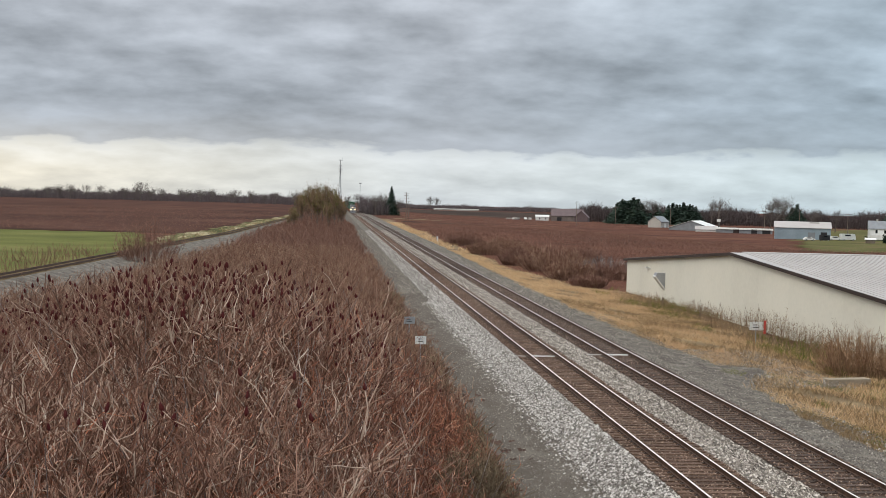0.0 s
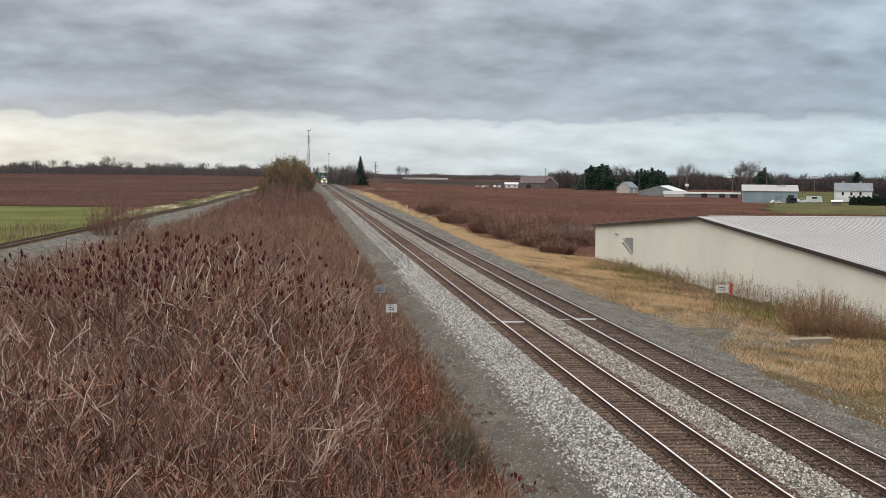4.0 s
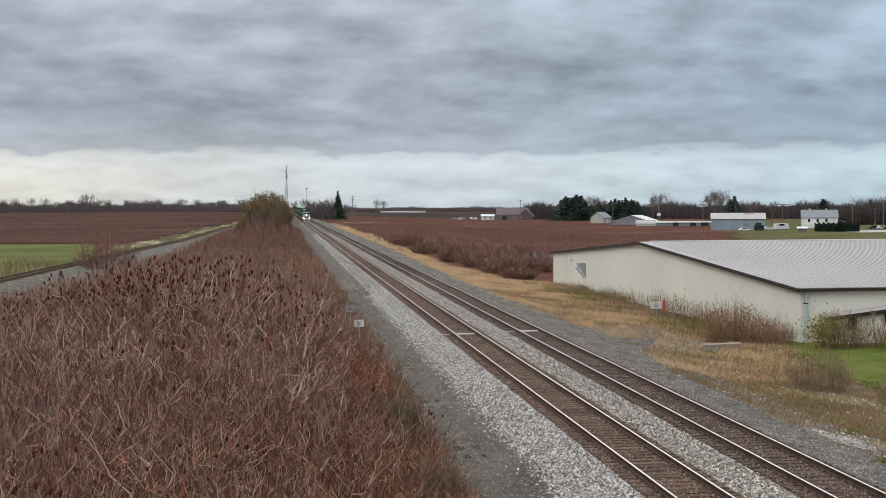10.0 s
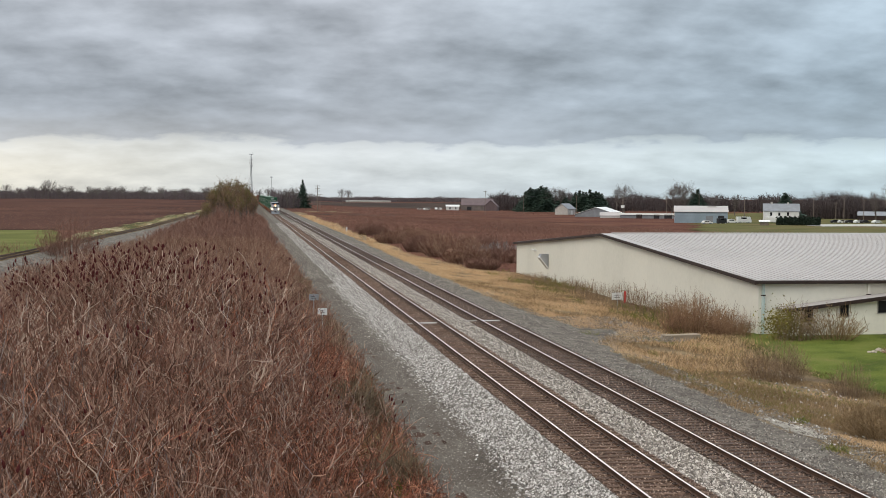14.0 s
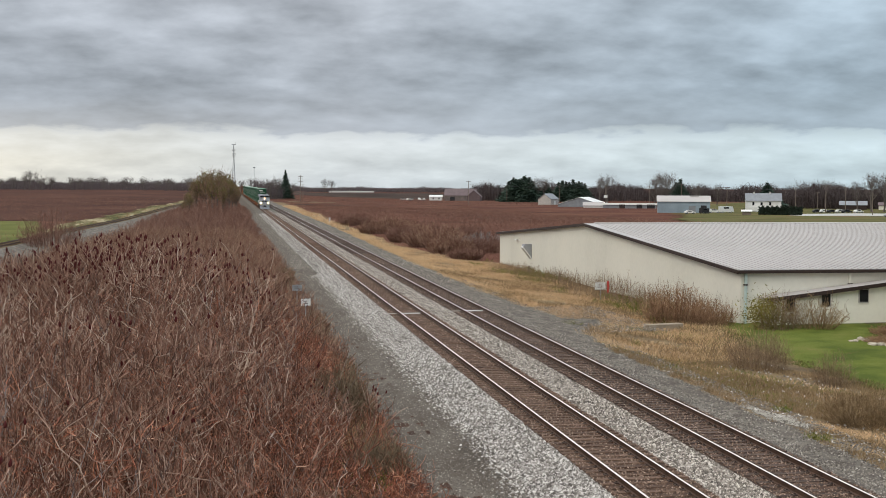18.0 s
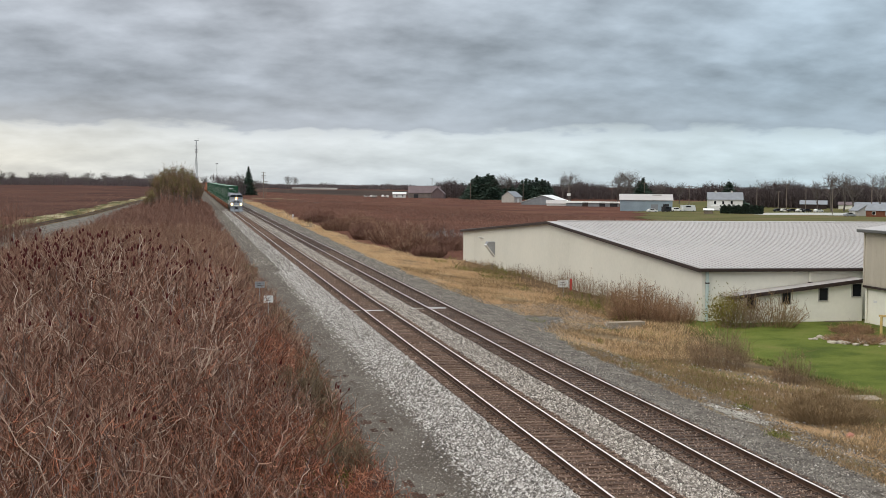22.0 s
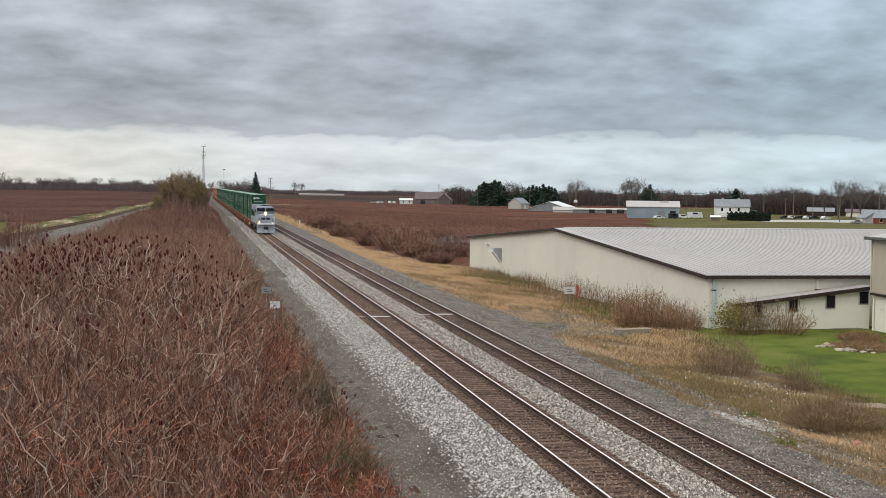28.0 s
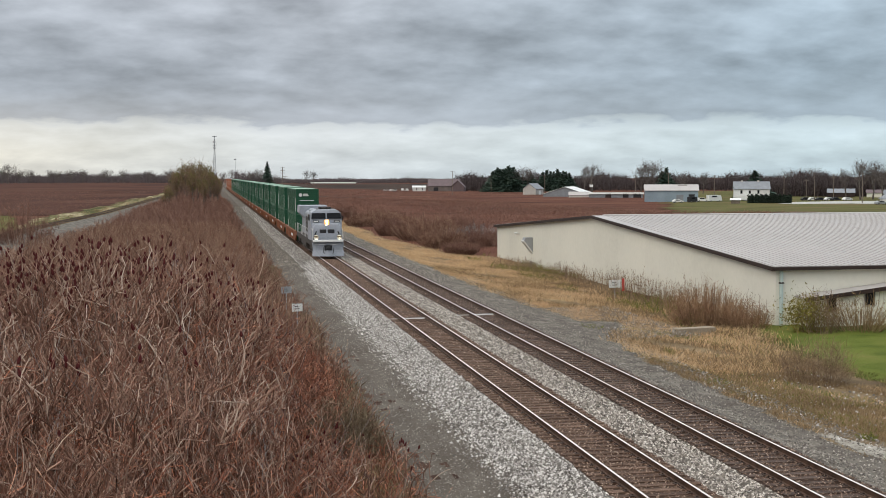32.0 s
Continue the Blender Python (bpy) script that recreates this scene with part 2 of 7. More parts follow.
tie_m = material("weathered_tie", [(0.2, (0.0486, 0.0259, 0.0171)), (0.5, (0.0896, 0.0509, 0.0333)), (0.8, (0.162, 0.0998, 0.0693))], 0.85, coarse=2, fine=26, rand=0.4, bump=0.5, stretch=(0.25, 2, 2))
tie_dark_m = material("dark_tie", [(0.2, (0.028, 0.018, 0.014)), (0.5, (0.058, 0.038, 0.030)), (0.8, (0.105, 0.072, 0.057))], 0.85, coarse=2, fine=26, rand=0.25, bump=0.5, stretch=(0.25, 2, 2))
rail_side = material("rusty_rail", [(0.2, (0.035, 0.02, 0.014)), (0.5, (0.075, 0.042, 0.028)), (0.8, (0.13, 0.075, 0.05))], 0.75, 0.2, coarse=3, fine=40, bump=0.2)
rail_top = material("polished_rail", [(0.2, (0.60, 0.545, 0.51)), (0.5, (0.76, 0.70, 0.66)), (0.8, (0.86, 0.80, 0.76))], 0.42, 0.6, coarse=1, fine=12, bump=0.0)
plate_m = material("tie_plate", tones((0.05, 0.032, 0.025)), 0.8, 0.2, coarse=4, fine=40)
twig_m = material("red_twigs", [(0.05, (0.0807, 0.0308, 0.0202)), (0.35, (0.1923, 0.0625, 0.0342)), (0.62, (0.3661, 0.1228, 0.0665)), (0.82, (0.5336, 0.2358, 0.136)), (1, (0.8191, 0.5921, 0.4432))], 0.85, coarse=0.4, fine=8, island=0.85, bump=0)
# brown, darkened beyond the twigs to paint shade deep in the thicket
deep_stalk_m = material("shade_brown_stalks", [(0.05, (0.0323, 0.0123, 0.0075)), (0.4, (0.0807, 0.0295, 0.016)), (0.7, (0.1558, 0.0588, 0.0328)), (0.88, (0.277, 0.1471, 0.0939)), (1, (0.6002, 0.416, 0.3005))], 0.85, coarse=0.4, fine=8, island=0.85, bump=0)
branch_m = material("sumac_bark", [(0.1, (0.0889, 0.0427, 0.0288)), (0.4, (0.1834, 0.0854, 0.0552)), (0.64, (0.3112, 0.178, 0.1261)), (0.86, (0.4892, 0.3795, 0.3)), (0.97, (0.7337, 0.6523, 0.5519))], 0.85, coarse=0.8, fine=14, island=0.75, bump=0.2)
cone_m = material("sumac_cone", [(0.2, (0.0289, 0.0048, 0.0048)), (0.5, (0.0636, 0.008, 0.0072)), (0.8, (0.1388, 0.0145, 0.012))], 0.9, coarse=4, fine=40, island=0.6, bump=0.4)
brush_m = material("far_brush", [(0.1, (0.0872, 0.043, 0.0327)), (0.5, (0.1854, 0.0935, 0.0678)), (0.9, (0.2944, 0.1783, 0.127))], 0.9, coarse=0.1, fine=3, island=0.6, bump=0)
scrub_m = material("dull_scrub", [(0.05, (0.0673, 0.0318, 0.0213)), (0.4, (0.1684, 0.0825, 0.0542)), (0.7, (0.2806, 0.1588, 0.1064)), (1, (0.5163, 0.381, 0.2708))], 0.85, coarse=0.25, fine=5, island=0.75, bump=0)
grey_twig = material("grey_twigs", [(0.1, (0.0925, 0.0726, 0.0684)), (0.5, (0.1956, 0.1609, 0.1495)), (0.9, (0.3912, 0.3401, 0.3231))], 0.9, coarse=0.3, fine=6, island=0.6, bump=0)
tree_twig = material("tree_twigs", [(0.1, (0.06, 0.048, 0.043)), (0.5, (0.115, 0.095, 0.086)), (0.9, (0.19, 0.165, 0.15))], 0.9, coarse=0.3, fine=6, island=0.6, bump=0)
hedge_m = material("hedge_needles", [(0.1, (0.005, 0.010, 0.006)), (0.5, (0.012, 0.022, 0.013)), (0.9, (0.026, 0.040, 0.024))], 0.9, coarse=0.5, fine=8, island=0.6, bump=0)
rubble_m = material("rubble_stone", tones((0.36, 0.315, 0.25), 0.4), 0.9, coarse=1.2, fine=14, bump=0.4)
weed_green = material("green_weeds", [(0.1, (0.0612, 0.0734, 0.0126)), (0.5, (0.1326, 0.1417, 0.0252)), (0.9, (0.2448, 0.2248, 0.0536))], 0.9, coarse=0.5, fine=8, island=0.6, bump=0)
bark_m = material("tree_bark", [(0.2, (0.06, 0.05, 0.042)), (0.5, (0.125, 0.105, 0.09)), (0.8, (0.20, 0.175, 0.155))], 0.9, coarse=1.2, fine=10, bump=0.4)
spruce_m = material("spruce_needles", [(0.1, (0.0135, 0.0266, 0.0203)), (0.5, (0.0338, 0.0588, 0.0421)), (0.9, (0.0743, 0.1092, 0.0754))], 0.9, coarse=0.5, fine=8, island=0.6, bump=0)
clump_twig = material("brown_crown_twigs", [(0.1, (0.0902, 0.0501, 0.032)), (0.5, (0.205, 0.127, 0.0784)), (0.9, (0.328, 0.2233, 0.144))], 0.9, coarse=0.3, fine=6, island=0.6, bump=0)
rough_grass = material("rough_grass", [(0.36, (0.048, 0.052, 0.020)), (0.46, (0.095, 0.088, 0.034)), (0.54, (0.165, 0.138, 0.072)), (0.64, (0.34, 0.29, 0.185))], 0.95, coarse=0.30, fine=3, bump=0.4, dist=0.1, spec=0.05, stretch=(1, 0.09, 1))
rough_lawn = material("rough_lawn", [(0.25, (0.055, 0.050, 0.020)), (0.42, (0.078, 0.074, 0.025)), (0.56, (0.10, 0.094, 0.034)), (0.66, (0.13, 0.085, 0.048)), (0.8, (0.15, 0.10, 0.06))], 0.95, coarse=0.05, fine=1.5, bump=0.4, dist=0.1, spec=0.05)
olive_m = material("olive_foliage", [(0.1, (0.0675, 0.0637, 0.0199)), (0.5, (0.144, 0.1328, 0.0382)), (0.9, (0.243, 0.223, 0.0727))], 0.9, coarse=0.5, fine=6, island=0.6, bump=0)
# aerial haze is mixed into these bark tones: paler and bluer
wood_hazed = material("hazed_far_woods", [(0.1, (0.062, 0.050, 0.052)), (0.5, (0.112, 0.090, 0.092)), (0.9, (0.18, 0.148, 0.147))], 0.95, coarse=0.05, fine=0.8, island=0.6, bump=0)
wood_east = material("eastern_woods", [(0.1, (0.0312, 0.0236, 0.0238)), (0.5, (0.0624, 0.0471, 0.0459)), (0.9, (0.1092, 0.0851, 0.082))], 0.95, coarse=0.05, fine=0.8, island=0.6, bump=0)
wall_m = material("beige_metal_wall", [(0.2, (0.5767, 0.5601, 0.4862)), (0.5, (0.6474, 0.6295, 0.5491)), (0.8, (0.7062, 0.6815, 0.5949))], 0.55, coarse=0.12, fine=3, bump=0.05, rand=0.12)
roof_m = material("white_metal_roof", [(0.2, (0.2987, 0.2722, 0.2585)), (0.5, (0.3605, 0.3317, 0.3149)), (0.8, (0.4017, 0.3712, 0.3525))], 0.45, coarse=0.15, fine=2.5, bump=0.05, rand=0.2)
trim_m = material("dark_brown_trim", tones((0.032, 0.020, 0.017), 0.25), 0.5, coarse=1, fine=8, bump=0.05)
white_m = material("white_paint", tones((0.62, 0.62, 0.60), 0.1), 0.55, coarse=0.8, fine=8, bump=0.05)
spout_m = material("pale_green_metal", tones((0.42, 0.50, 0.48), 0.15), 0.45, coarse=1, fine=8, bump=0.05)
glass_m = material("dark_glass", tones((0.010, 0.011, 0.013), 0.3), 0.2, coarse=0.5, fine=2, bump=0.0, spec=0.12)
grey_metal = material("galvanised", tones((0.32, 0.33, 0.34), 0.2), 0.45, 0.5, coarse=1, fine=12, bump=0.05)
concrete_m = material("concrete", tones((0.40, 0.38, 0.35), 0.2), 0.9, coarse=1.2, fine=20, bump=0.3)
blue_wall = material("blue_grey_siding", tones((0.22, 0.275, 0.315), 0.15), 0.6, coarse=0.3, fine=3, bump=0.05)
slate_m = material("slate_roof", tones((0.20, 0.21, 0.225), 0.18), 0.7, coarse=0.6, fine=6, bump=0.1)
barn_wall = material("grey_barn_boards", tones((0.15, 0.125, 0.115), 0.3), 0.85, coarse=0.4, fine=5, bump=0.1)
maroon_m = material("maroon_roof", tones((0.115, 0.082, 0.084), 0.18), 0.7, coarse=0.4, fine=5, bump=0.1)
red_m = material("red_paint", tones((0.45, 0.05, 0.04), 0.2), 0.6, coarse=1, fine=8, bump=0.05)
teal_m = material("teal_paint", tones((0.15, 0.32, 0.28), 0.2), 0.6, coarse=1, fine=8, bump=0.05)
pole_m = material("weathered_pole", tones((0.16, 0.13, 0.105), 0.25), 0.9, coarse=1, fine=12, bump=0.2)
asphalt_m = material("pale_road", tones((0.36, 0.345, 0.32), 0.15), 0.9, coarse=0.2, fine=8, bump=0.1)
loco_m = material("silver_loco", [(0.2, (0.18, 0.195, 0.222)), (0.45, (0.27, 0.285, 0.318)), (0.8, (0.34, 0.355, 0.39))], 0.5, 0.1, coarse=0.6, fine=9, bump=0.05)
black_m = material("black_paint", tones((0.018, 0.018, 0.02), 0.3), 0.55, coarse=1, fine=10, bump=0.1)
dark_steel = material("grimy_steel", tones((0.06, 0.052, 0.047), 0.35), 0.7, 0.3, coarse=1.5, fine=14, bump=0.2)
green_box = material("green_container", [(0.2, (0.008, 0.052, 0.026)), (0.5, (0.013, 0.074, 0.037)), (0.8, (0.026, 0.105, 0.055))], 0.5, coarse=0.5, fine=6, rand=0.3, bump=0.05)
green_top = material("faded_container_roof", tones((0.22, 0.33, 0.25), 0.2), 0.65, coarse=0.4, fine=5, bump=0.1)
orange_box = material("orange_container", tones((0.30, 0.10, 0.045), 0.25), 0.55, coarse=0.5, fine=6, bump=0.05)
well_m = material("rust_orange_well", [(0.2, (0.10, 0.035, 0.017)), (0.5, (0.20, 0.075, 0.035)), (0.8, (0.29, 0.125, 0.065))], 0.75, coarse=0.7, fine=8, bump=0.1)
yellow_m = material("weathered_yellow", tones((0.50, 0.36, 0.14), 0.2), 0.7, coarse=1, fine=12, bump=0.1)
brick_m = material("red_brick_plants", tones((0.16, 0.06, 0.035), 0.35), 0.9, coarse=1, fine=8, bump=0.3)


def lamp_material(name, colour, strength):
    m = bpy.data.materials.new(name)
    m.use_nodes = True
    b = m.node_tree.nodes["Principled BSDF"]
    b.inputs["Base Color"].default_value = (*colour, 1)
    b.inputs["Emission Color"].default_value = (*colour, 1)
    b.inputs["Emission Strength"].default_value = strength
    return m


headlight_m = lamp_material("headlight_core", (1.0, 0.64, 0.26), 14.0)
# emission on the reflector imitates the orange halo round the lamps
reflector_glow_m = lamp_material("reflector_halo_glow", (1.0, 0.44, 0.10), 1.9)
ditch_m = lamp_material("ditch_light_core", (1.0, 0.66, 0.28), 14.0)
mirror_m = material("polished_reflector", tones((0.94, 0.84, 0.66), 0.02), 0.0, 1.0, coarse=1, fine=4, bump=0)
cream_m = material("cream_wall", [(0.2, (0.6864, 0.6688, 0.5895)), (0.5, (0.755, 0.7368, 0.6519)), (0.8, (0.8008, 0.7822, 0.6915))], 0.6, coarse=0.3, fine=4, bump=0.05)
fascia_grey = material("dark_grey_fascia", tones((0.10, 0.10, 0.095), 0.2), 0.6, coarse=0.8, fine=6, bump=0.05)


# ---- helpers for meshes ----
def mesh_object(name, verts, faces, mat, parent=None, label="", smooth=False):
    me = bpy.data.meshes.new(name)
    me.from_pydata(verts, [], faces)
    me.update()
    me.materials.append(mat)
    if smooth:
        me.shade_smooth()
    ob = new(name, me)
    if parent is not None:
        ob.parent = parent
    if label:
        ob["label"] = label
    return ob


def part(name, bm, mat, parent=None, label="", smooth=False):
    """Links a bmesh as one mesh object under a thing or under a part."""
    me = bpy.data.meshes.new(name)
    bm.to_mesh(me)
    bm.free()
    me.materials.append(mat)
    if smooth:
        me.shade_smooth()
    ob = new(name, me)
    if parent is not None:
        ob.parent = parent
    if label:
        ob["label"] = label
    return ob


def share(name, me, parent, m):
    """One more object on a mesh that exists already."""
    ob = new(name, me)
    ob.parent = parent
    ob.matrix_basis = m
    return ob


def thing(name, label, category, m=None, group="", kind=""):
    ob = new(name)
    ob.empty_display_size = 0.3
    if m is not None:
        ob.matrix_basis = m
    return tagged(ob, label, category, group, kind)


def box(bm, x0, y0, z0, x1, y1, z1, bevel=0.0):
    r = bmesh.ops.create_cube(bm, size=1.0)
    for v in r["verts"]:
        v.co = Vector(((x0 + x1) / 2 + v.co.x * (x1 - x0), (y0 + y1) / 2 + v.co.y * (y1 - y0), (z0 + z1) / 2 + v.co.z * (z1 - z0)))
    if bevel:
        edges = list({e for v in r["verts"] for e in v.link_edges})
        bmesh.ops.bevel(bm, geom=edges, offset=bevel, segments=1, affect="EDGES")
    return bm


def boxed(x0, y0, z0, x1, y1, z1, bevel=0.0):
    return box(bmesh.new(), x0, y0, z0, x1, y1, z1, bevel)


def tube(bm, a, b, r0, r1=None, n=8, caps=True):
    a, b = Vector(a), Vector(b)
    r1 = r0 if r1 is None else r1
    q = (b - a).to_track_quat("Z", "Y")
    rings = []
    for c, r in ((a, r0), (b, r1)):
        rings.append([bm.verts.new(c + q @ Vector((r * math.cos(2 * math.pi * i / n), r * math.sin(2 * math.pi * i / n), 0))) for i in range(n)])
    for i in range(n):
        bm.faces.new((rings[0][i], rings[0][(i + 1) % n], rings[1][(i + 1) % n], rings[1][i]))
    if caps:
        bm.faces.new(rings[0][::-1])
        bm.faces.new(rings[1])
    return bm


def skin(bm, *outlines):
    rings = [[bm.verts.new(p) for p in o] for o in outlines]
    n = len(rings[0])
    for a, b in zip(rings, rings[1:]):
        for i in range(n):
            bm.faces.new((a[i], a[(i + 1) % n], b[(i + 1) % n], b[i]))
    bm.faces.new(rings[0])
    bm.faces.new(rings[-1][::-1])
    bmesh.ops.recalc_face_normals(bm, faces=bm.faces[:])
    return bm


def prism(bm, pts, y0, y1):
    """A profile of (x, z) points drawn out along y."""
    a = [bm.verts.new((x, y0, z)) for x, z in pts]
    b = [bm.verts.new((x, y1, z)) for x, z in pts]
    n = len(pts)
    for i in range(n):
        bm.faces.new((a[i], a[(i + 1) % n], b[(i + 1) % n], b[i]))
    bm.faces.new(a[::-1])
    bm.faces.new(b)
    bmesh.ops.recalc_face_normals(bm, faces=bm.faces[:])
    return bm


# ---- the ground ----
TRACK_2 = 4.174         # centre of the second track; the first lies on x = 0, rail tops at z = 0
rng = np.random.default_rng(7)


def siding_x(y):
    """Centre line of the siding that leaves the main line far off and swings out past the thicket."""
    pts = [(-70, -51.5), (91, -43.7), (141, -41.3), (170, -39.9), (225, -37.4), (293, -33.9), (487, -29.6), (640, -24.0), (1100, -16)]
    return np.interp(y, [p[0] for p in pts], [p[1] for p in pts])


def ease(v):
    v = np.clip(v, 0, 1)
    return v * v * (3 - 2 * v)


def ground_z(x, y):
    """Height of the earth under everything."""
    x, y = np.asarray(x, float), np.asarray(y, float)
    z = np.full(np.broadcast(x, y).shape, -1.25)
    d = np.minimum(np.abs(x), np.abs(x - TRACK_2))
    d = np.where((x > 0) & (x < TRACK_2), 0, d)
    z = z + 0.45 * np.clip((7.0 - d) / 3.0, 0, 1)
    ds = np.abs(x - siding_x(y))
    z = np.maximum(z, -0.55 - 0.7 * np.clip((ds - 2.4) / 2.5, 0, 1))
    z = z + 0.12 * np.sin(x * 0.11 + 1.3) * np.sin(y * 0.07) * np.clip((np.abs(x - 2) - 12) / 10, 0, 1)
    # the land falls away to the north-east and climbs to the west
    z = z - 3.0 * ease((y - 180) / 320) * ease((x - 10) / 140) - 1.5 * ease((y - 700) / 1200) * ease((x - 10) / 140)
    return z + 1.2 * ease((y - 420) / 1100) * ease((-x - 25) / 120)


def sheet(name, xs, ys, mat, lift=0.0, keep=None, kind="structure", label="", rough=0.0):
    gx, gy = np.meshgrid(xs, ys)
    gz = ground_z(gx, gy) + (lift(gx, gy) if callable(lift) else lift)
    if rough:
        gz = gz + rng.normal(0, rough, gz.shape)
    v = np.stack([gx, gy, gz], -1).reshape(-1, 3)
    nx, ny = len(xs), len(ys)
    idx = np.arange(nx * ny).reshape(ny, nx)
    f = np.stack([idx[:-1, :-1], idx[:-1, 1:], idx[1:, 1:], idx[1:, :-1]], -1).reshape(-1, 4)
    if keep is not None:
        c = v[f].mean(1)
        f = f[keep(c[:, 0], c[:, 1])]
    ob = mesh_object(name, v.tolist(), f.tolist(), mat, smooth=True)
    return tagged(ob, label, "ground", kind=kind)


def steps(*spans):
    out = []
    for a, b, s in spans:
        out += list(np.arange(a, b, s))
    return np.array(out + [spans[-1][1]])


GX = np.unique(np.append(steps((-4000, -400, 400), (-400, -60, 10), (-60, 60, 1.0), (60, 400, 10), (400, 1000, 100), (1000, 4000, 500)), [-7.0, -4.0, TRACK_2 + 4, TRACK_2 + 7]))
GY = steps((-300, -20, 40), (-20, 200, 4), (200, 800, 20), (800, 2000, 60), (2000, 4400, 300))
sheet("ground", GX, GY, soil, label="reddish-brown scrub field reaching the horizon")


def wavy(x, y, s=9.0):
    return 1.1 * np.sin(y / s) + 0.7 * np.sin(y / (0.37 * s) + 1.7) + 0.5 * np.sin(x / 3.1 + y / 5.3)


sheet("thicket_floor", np.arange(-46, -4.4, 0.8), steps((-6, 200, 3), (200, 490, 10)), litter, 0.03, lambda x, y: (x > siding_x(y) + np.interp(y, [85, 118, 238, 314], [4.2, 10, 10, 5]) + 0.8 * wavy(x, y)) & (x < -5.6 + 0.2 * wavy(x, y)), label="dark leaf litter under the sumac thicket")
sheet("service_road", np.arange(-6.6, -2.2, 0.4), steps((-6, 200, 3), (200, 1000, 16)), road_m, 0.06, lambda x, y: (x > -5.9 + 0.25 * wavy(x, y)), label="packed grey gravel service road beside the track")
sheet("road_litter", np.arange(-6.4, -4.0, 0.12), np.arange(24, 120, 0.3), litter, 0.075, lambda x, y: (np.sin(x * 7 + y * 2.3) * np.sin(y * 1.7 - x * 5) + 0.7 * np.sin(y * 0.55 + x) > 0.45 + 0.75 * (x + 5.6)) & (x > -5.9 + 0.25 * wavy(x, y)), label="brown leaf litter along the road edge")


def edge_x(x, y):
    """Where the grass begins beside the gravel: an uneven line."""
    base = np.interp(y, [0, 48.3, 62.6, 72.2, 77.8, 81.7, 85.7, 91.2, 100.6, 117.9, 159.6, 264.9], [8.5, 8.5, 8.8, 9.8, 11.4, 13.4, 11.2, 10.2, 9.7, 9.2, 9.3, 10.6])
    return base + 0.14 * wavy(x, y, 6) + 0.3 * np.sin(y * 1.3 + x) + 0.25 * np.sin(y * 2.9 - 2 * x)


sheet("grass_verge", np.arange(8.4, 24.1, 0.25), steps((18, 136, 0.5), (136, 215, 1.6), (215, 640, 9)), verge_m, 0.05, lambda x, y: (x > edge_x(x, y)) & (x < np.interp(y, [0, 68, 77, 111, 144, 152, 213, 640], [20.5, 20.5, 22.2, 21.0, 20.4, 15.4, 14.2, 15]) + 0.9 * wavy(x, y, 18)), label="strip of dry tan grass between ballast and field")
sheet("gravel_shoulder", np.arange(5.6, 16.5, 0.4), steps((-6, 215, 3), (215, 1000, 16)), ballast_bed, 0.04, lambda x, y: (x > TRACK_2 + 3.2) & (x < edge_x(x, y) + 0.8), label="grey gravel shoulder beside the second track", rough=0.01)
sheet("lawn", np.arange(14.4, 60, 0.3), np.arange(18, 80.4, 0.4), lawn_m, 0.056, lambda x, y: (x > np.interp(y, [32, 58, 67, 72, 80], [16.2, 17.0, 17.4, 18.0, 19.4]) + 0.45 * wavy(x, y, 8) + 0.3 * np.sin(1.9 * y + 2 * x)), label="mown green lawn in front of the warehouse")
sheet("pasture", np.arange(-180, -38, 0.75), np.arange(90, 360, 1.5), pasture_m, 0.05, lambda x, y: (y < 316 + 1.5 * wavy(x, y, 50)) & (x < np.minimum(siding_x(y) - 4.6, -42.3 - (y - 225) * 0.14) + 0.5 * wavy(x, y, 30)), label="pale green pasture beyond the siding")
dark_soil = material("dark_field_soil", [(0.25, (0.0323, 0.0152, 0.0112)), (0.45, (0.057, 0.0252, 0.0172)), (0.6, (0.0779, 0.0348, 0.0241)), (0.8, (0.1121, 0.0609, 0.0413))], 0.95, coarse=0.012, fine=0.25, bump=0.15, dist=0.2, spec=0.05, stretch=(1, 1.2, 1))
sheet("west_field", steps((-700, -120, 10), (-120, -26, 1.5)), steps((318, 800, 6), (800, 1500, 40)), dark_soil, 0.10, lambda x, y: x < siding_x(y) - 11.5 + wavy(x, y, 30), label="dark brown scrub field west of the siding")
sheet("far_lawn", np.arange(80, 420, 3), np.arange(250, 900, 5), rough_lawn, 0.12, lambda x, y: (y > 330 + wavy(x, y, 40)) & (x + 11 > 0.362 * y + 2 * wavy(x, y, 18)) & (y < 880), label="grass round the farm buildings")
sheet("country_road", np.arange(215, 700, 5), np.arange(300, 600, 3), asphalt_m, 0.18, lambda x, y: np.abs(y - 502 + (x - 210) * 0.05) < 22, label="pale road in front of the far houses")
sheet("siding_grass", np.arange(-66, -28, 0.5), steps((105, 760, 2.5)), rough_grass, 0.045, lambda x, y: (x < siding_x(y) - 2.2) & (x > siding_x(y) - np.interp(y, [105, 238, 345, 760], [4.2, 8, 15, 15]) - 1.2 * wavy(x, y, 40)), label="dry grass along the siding")


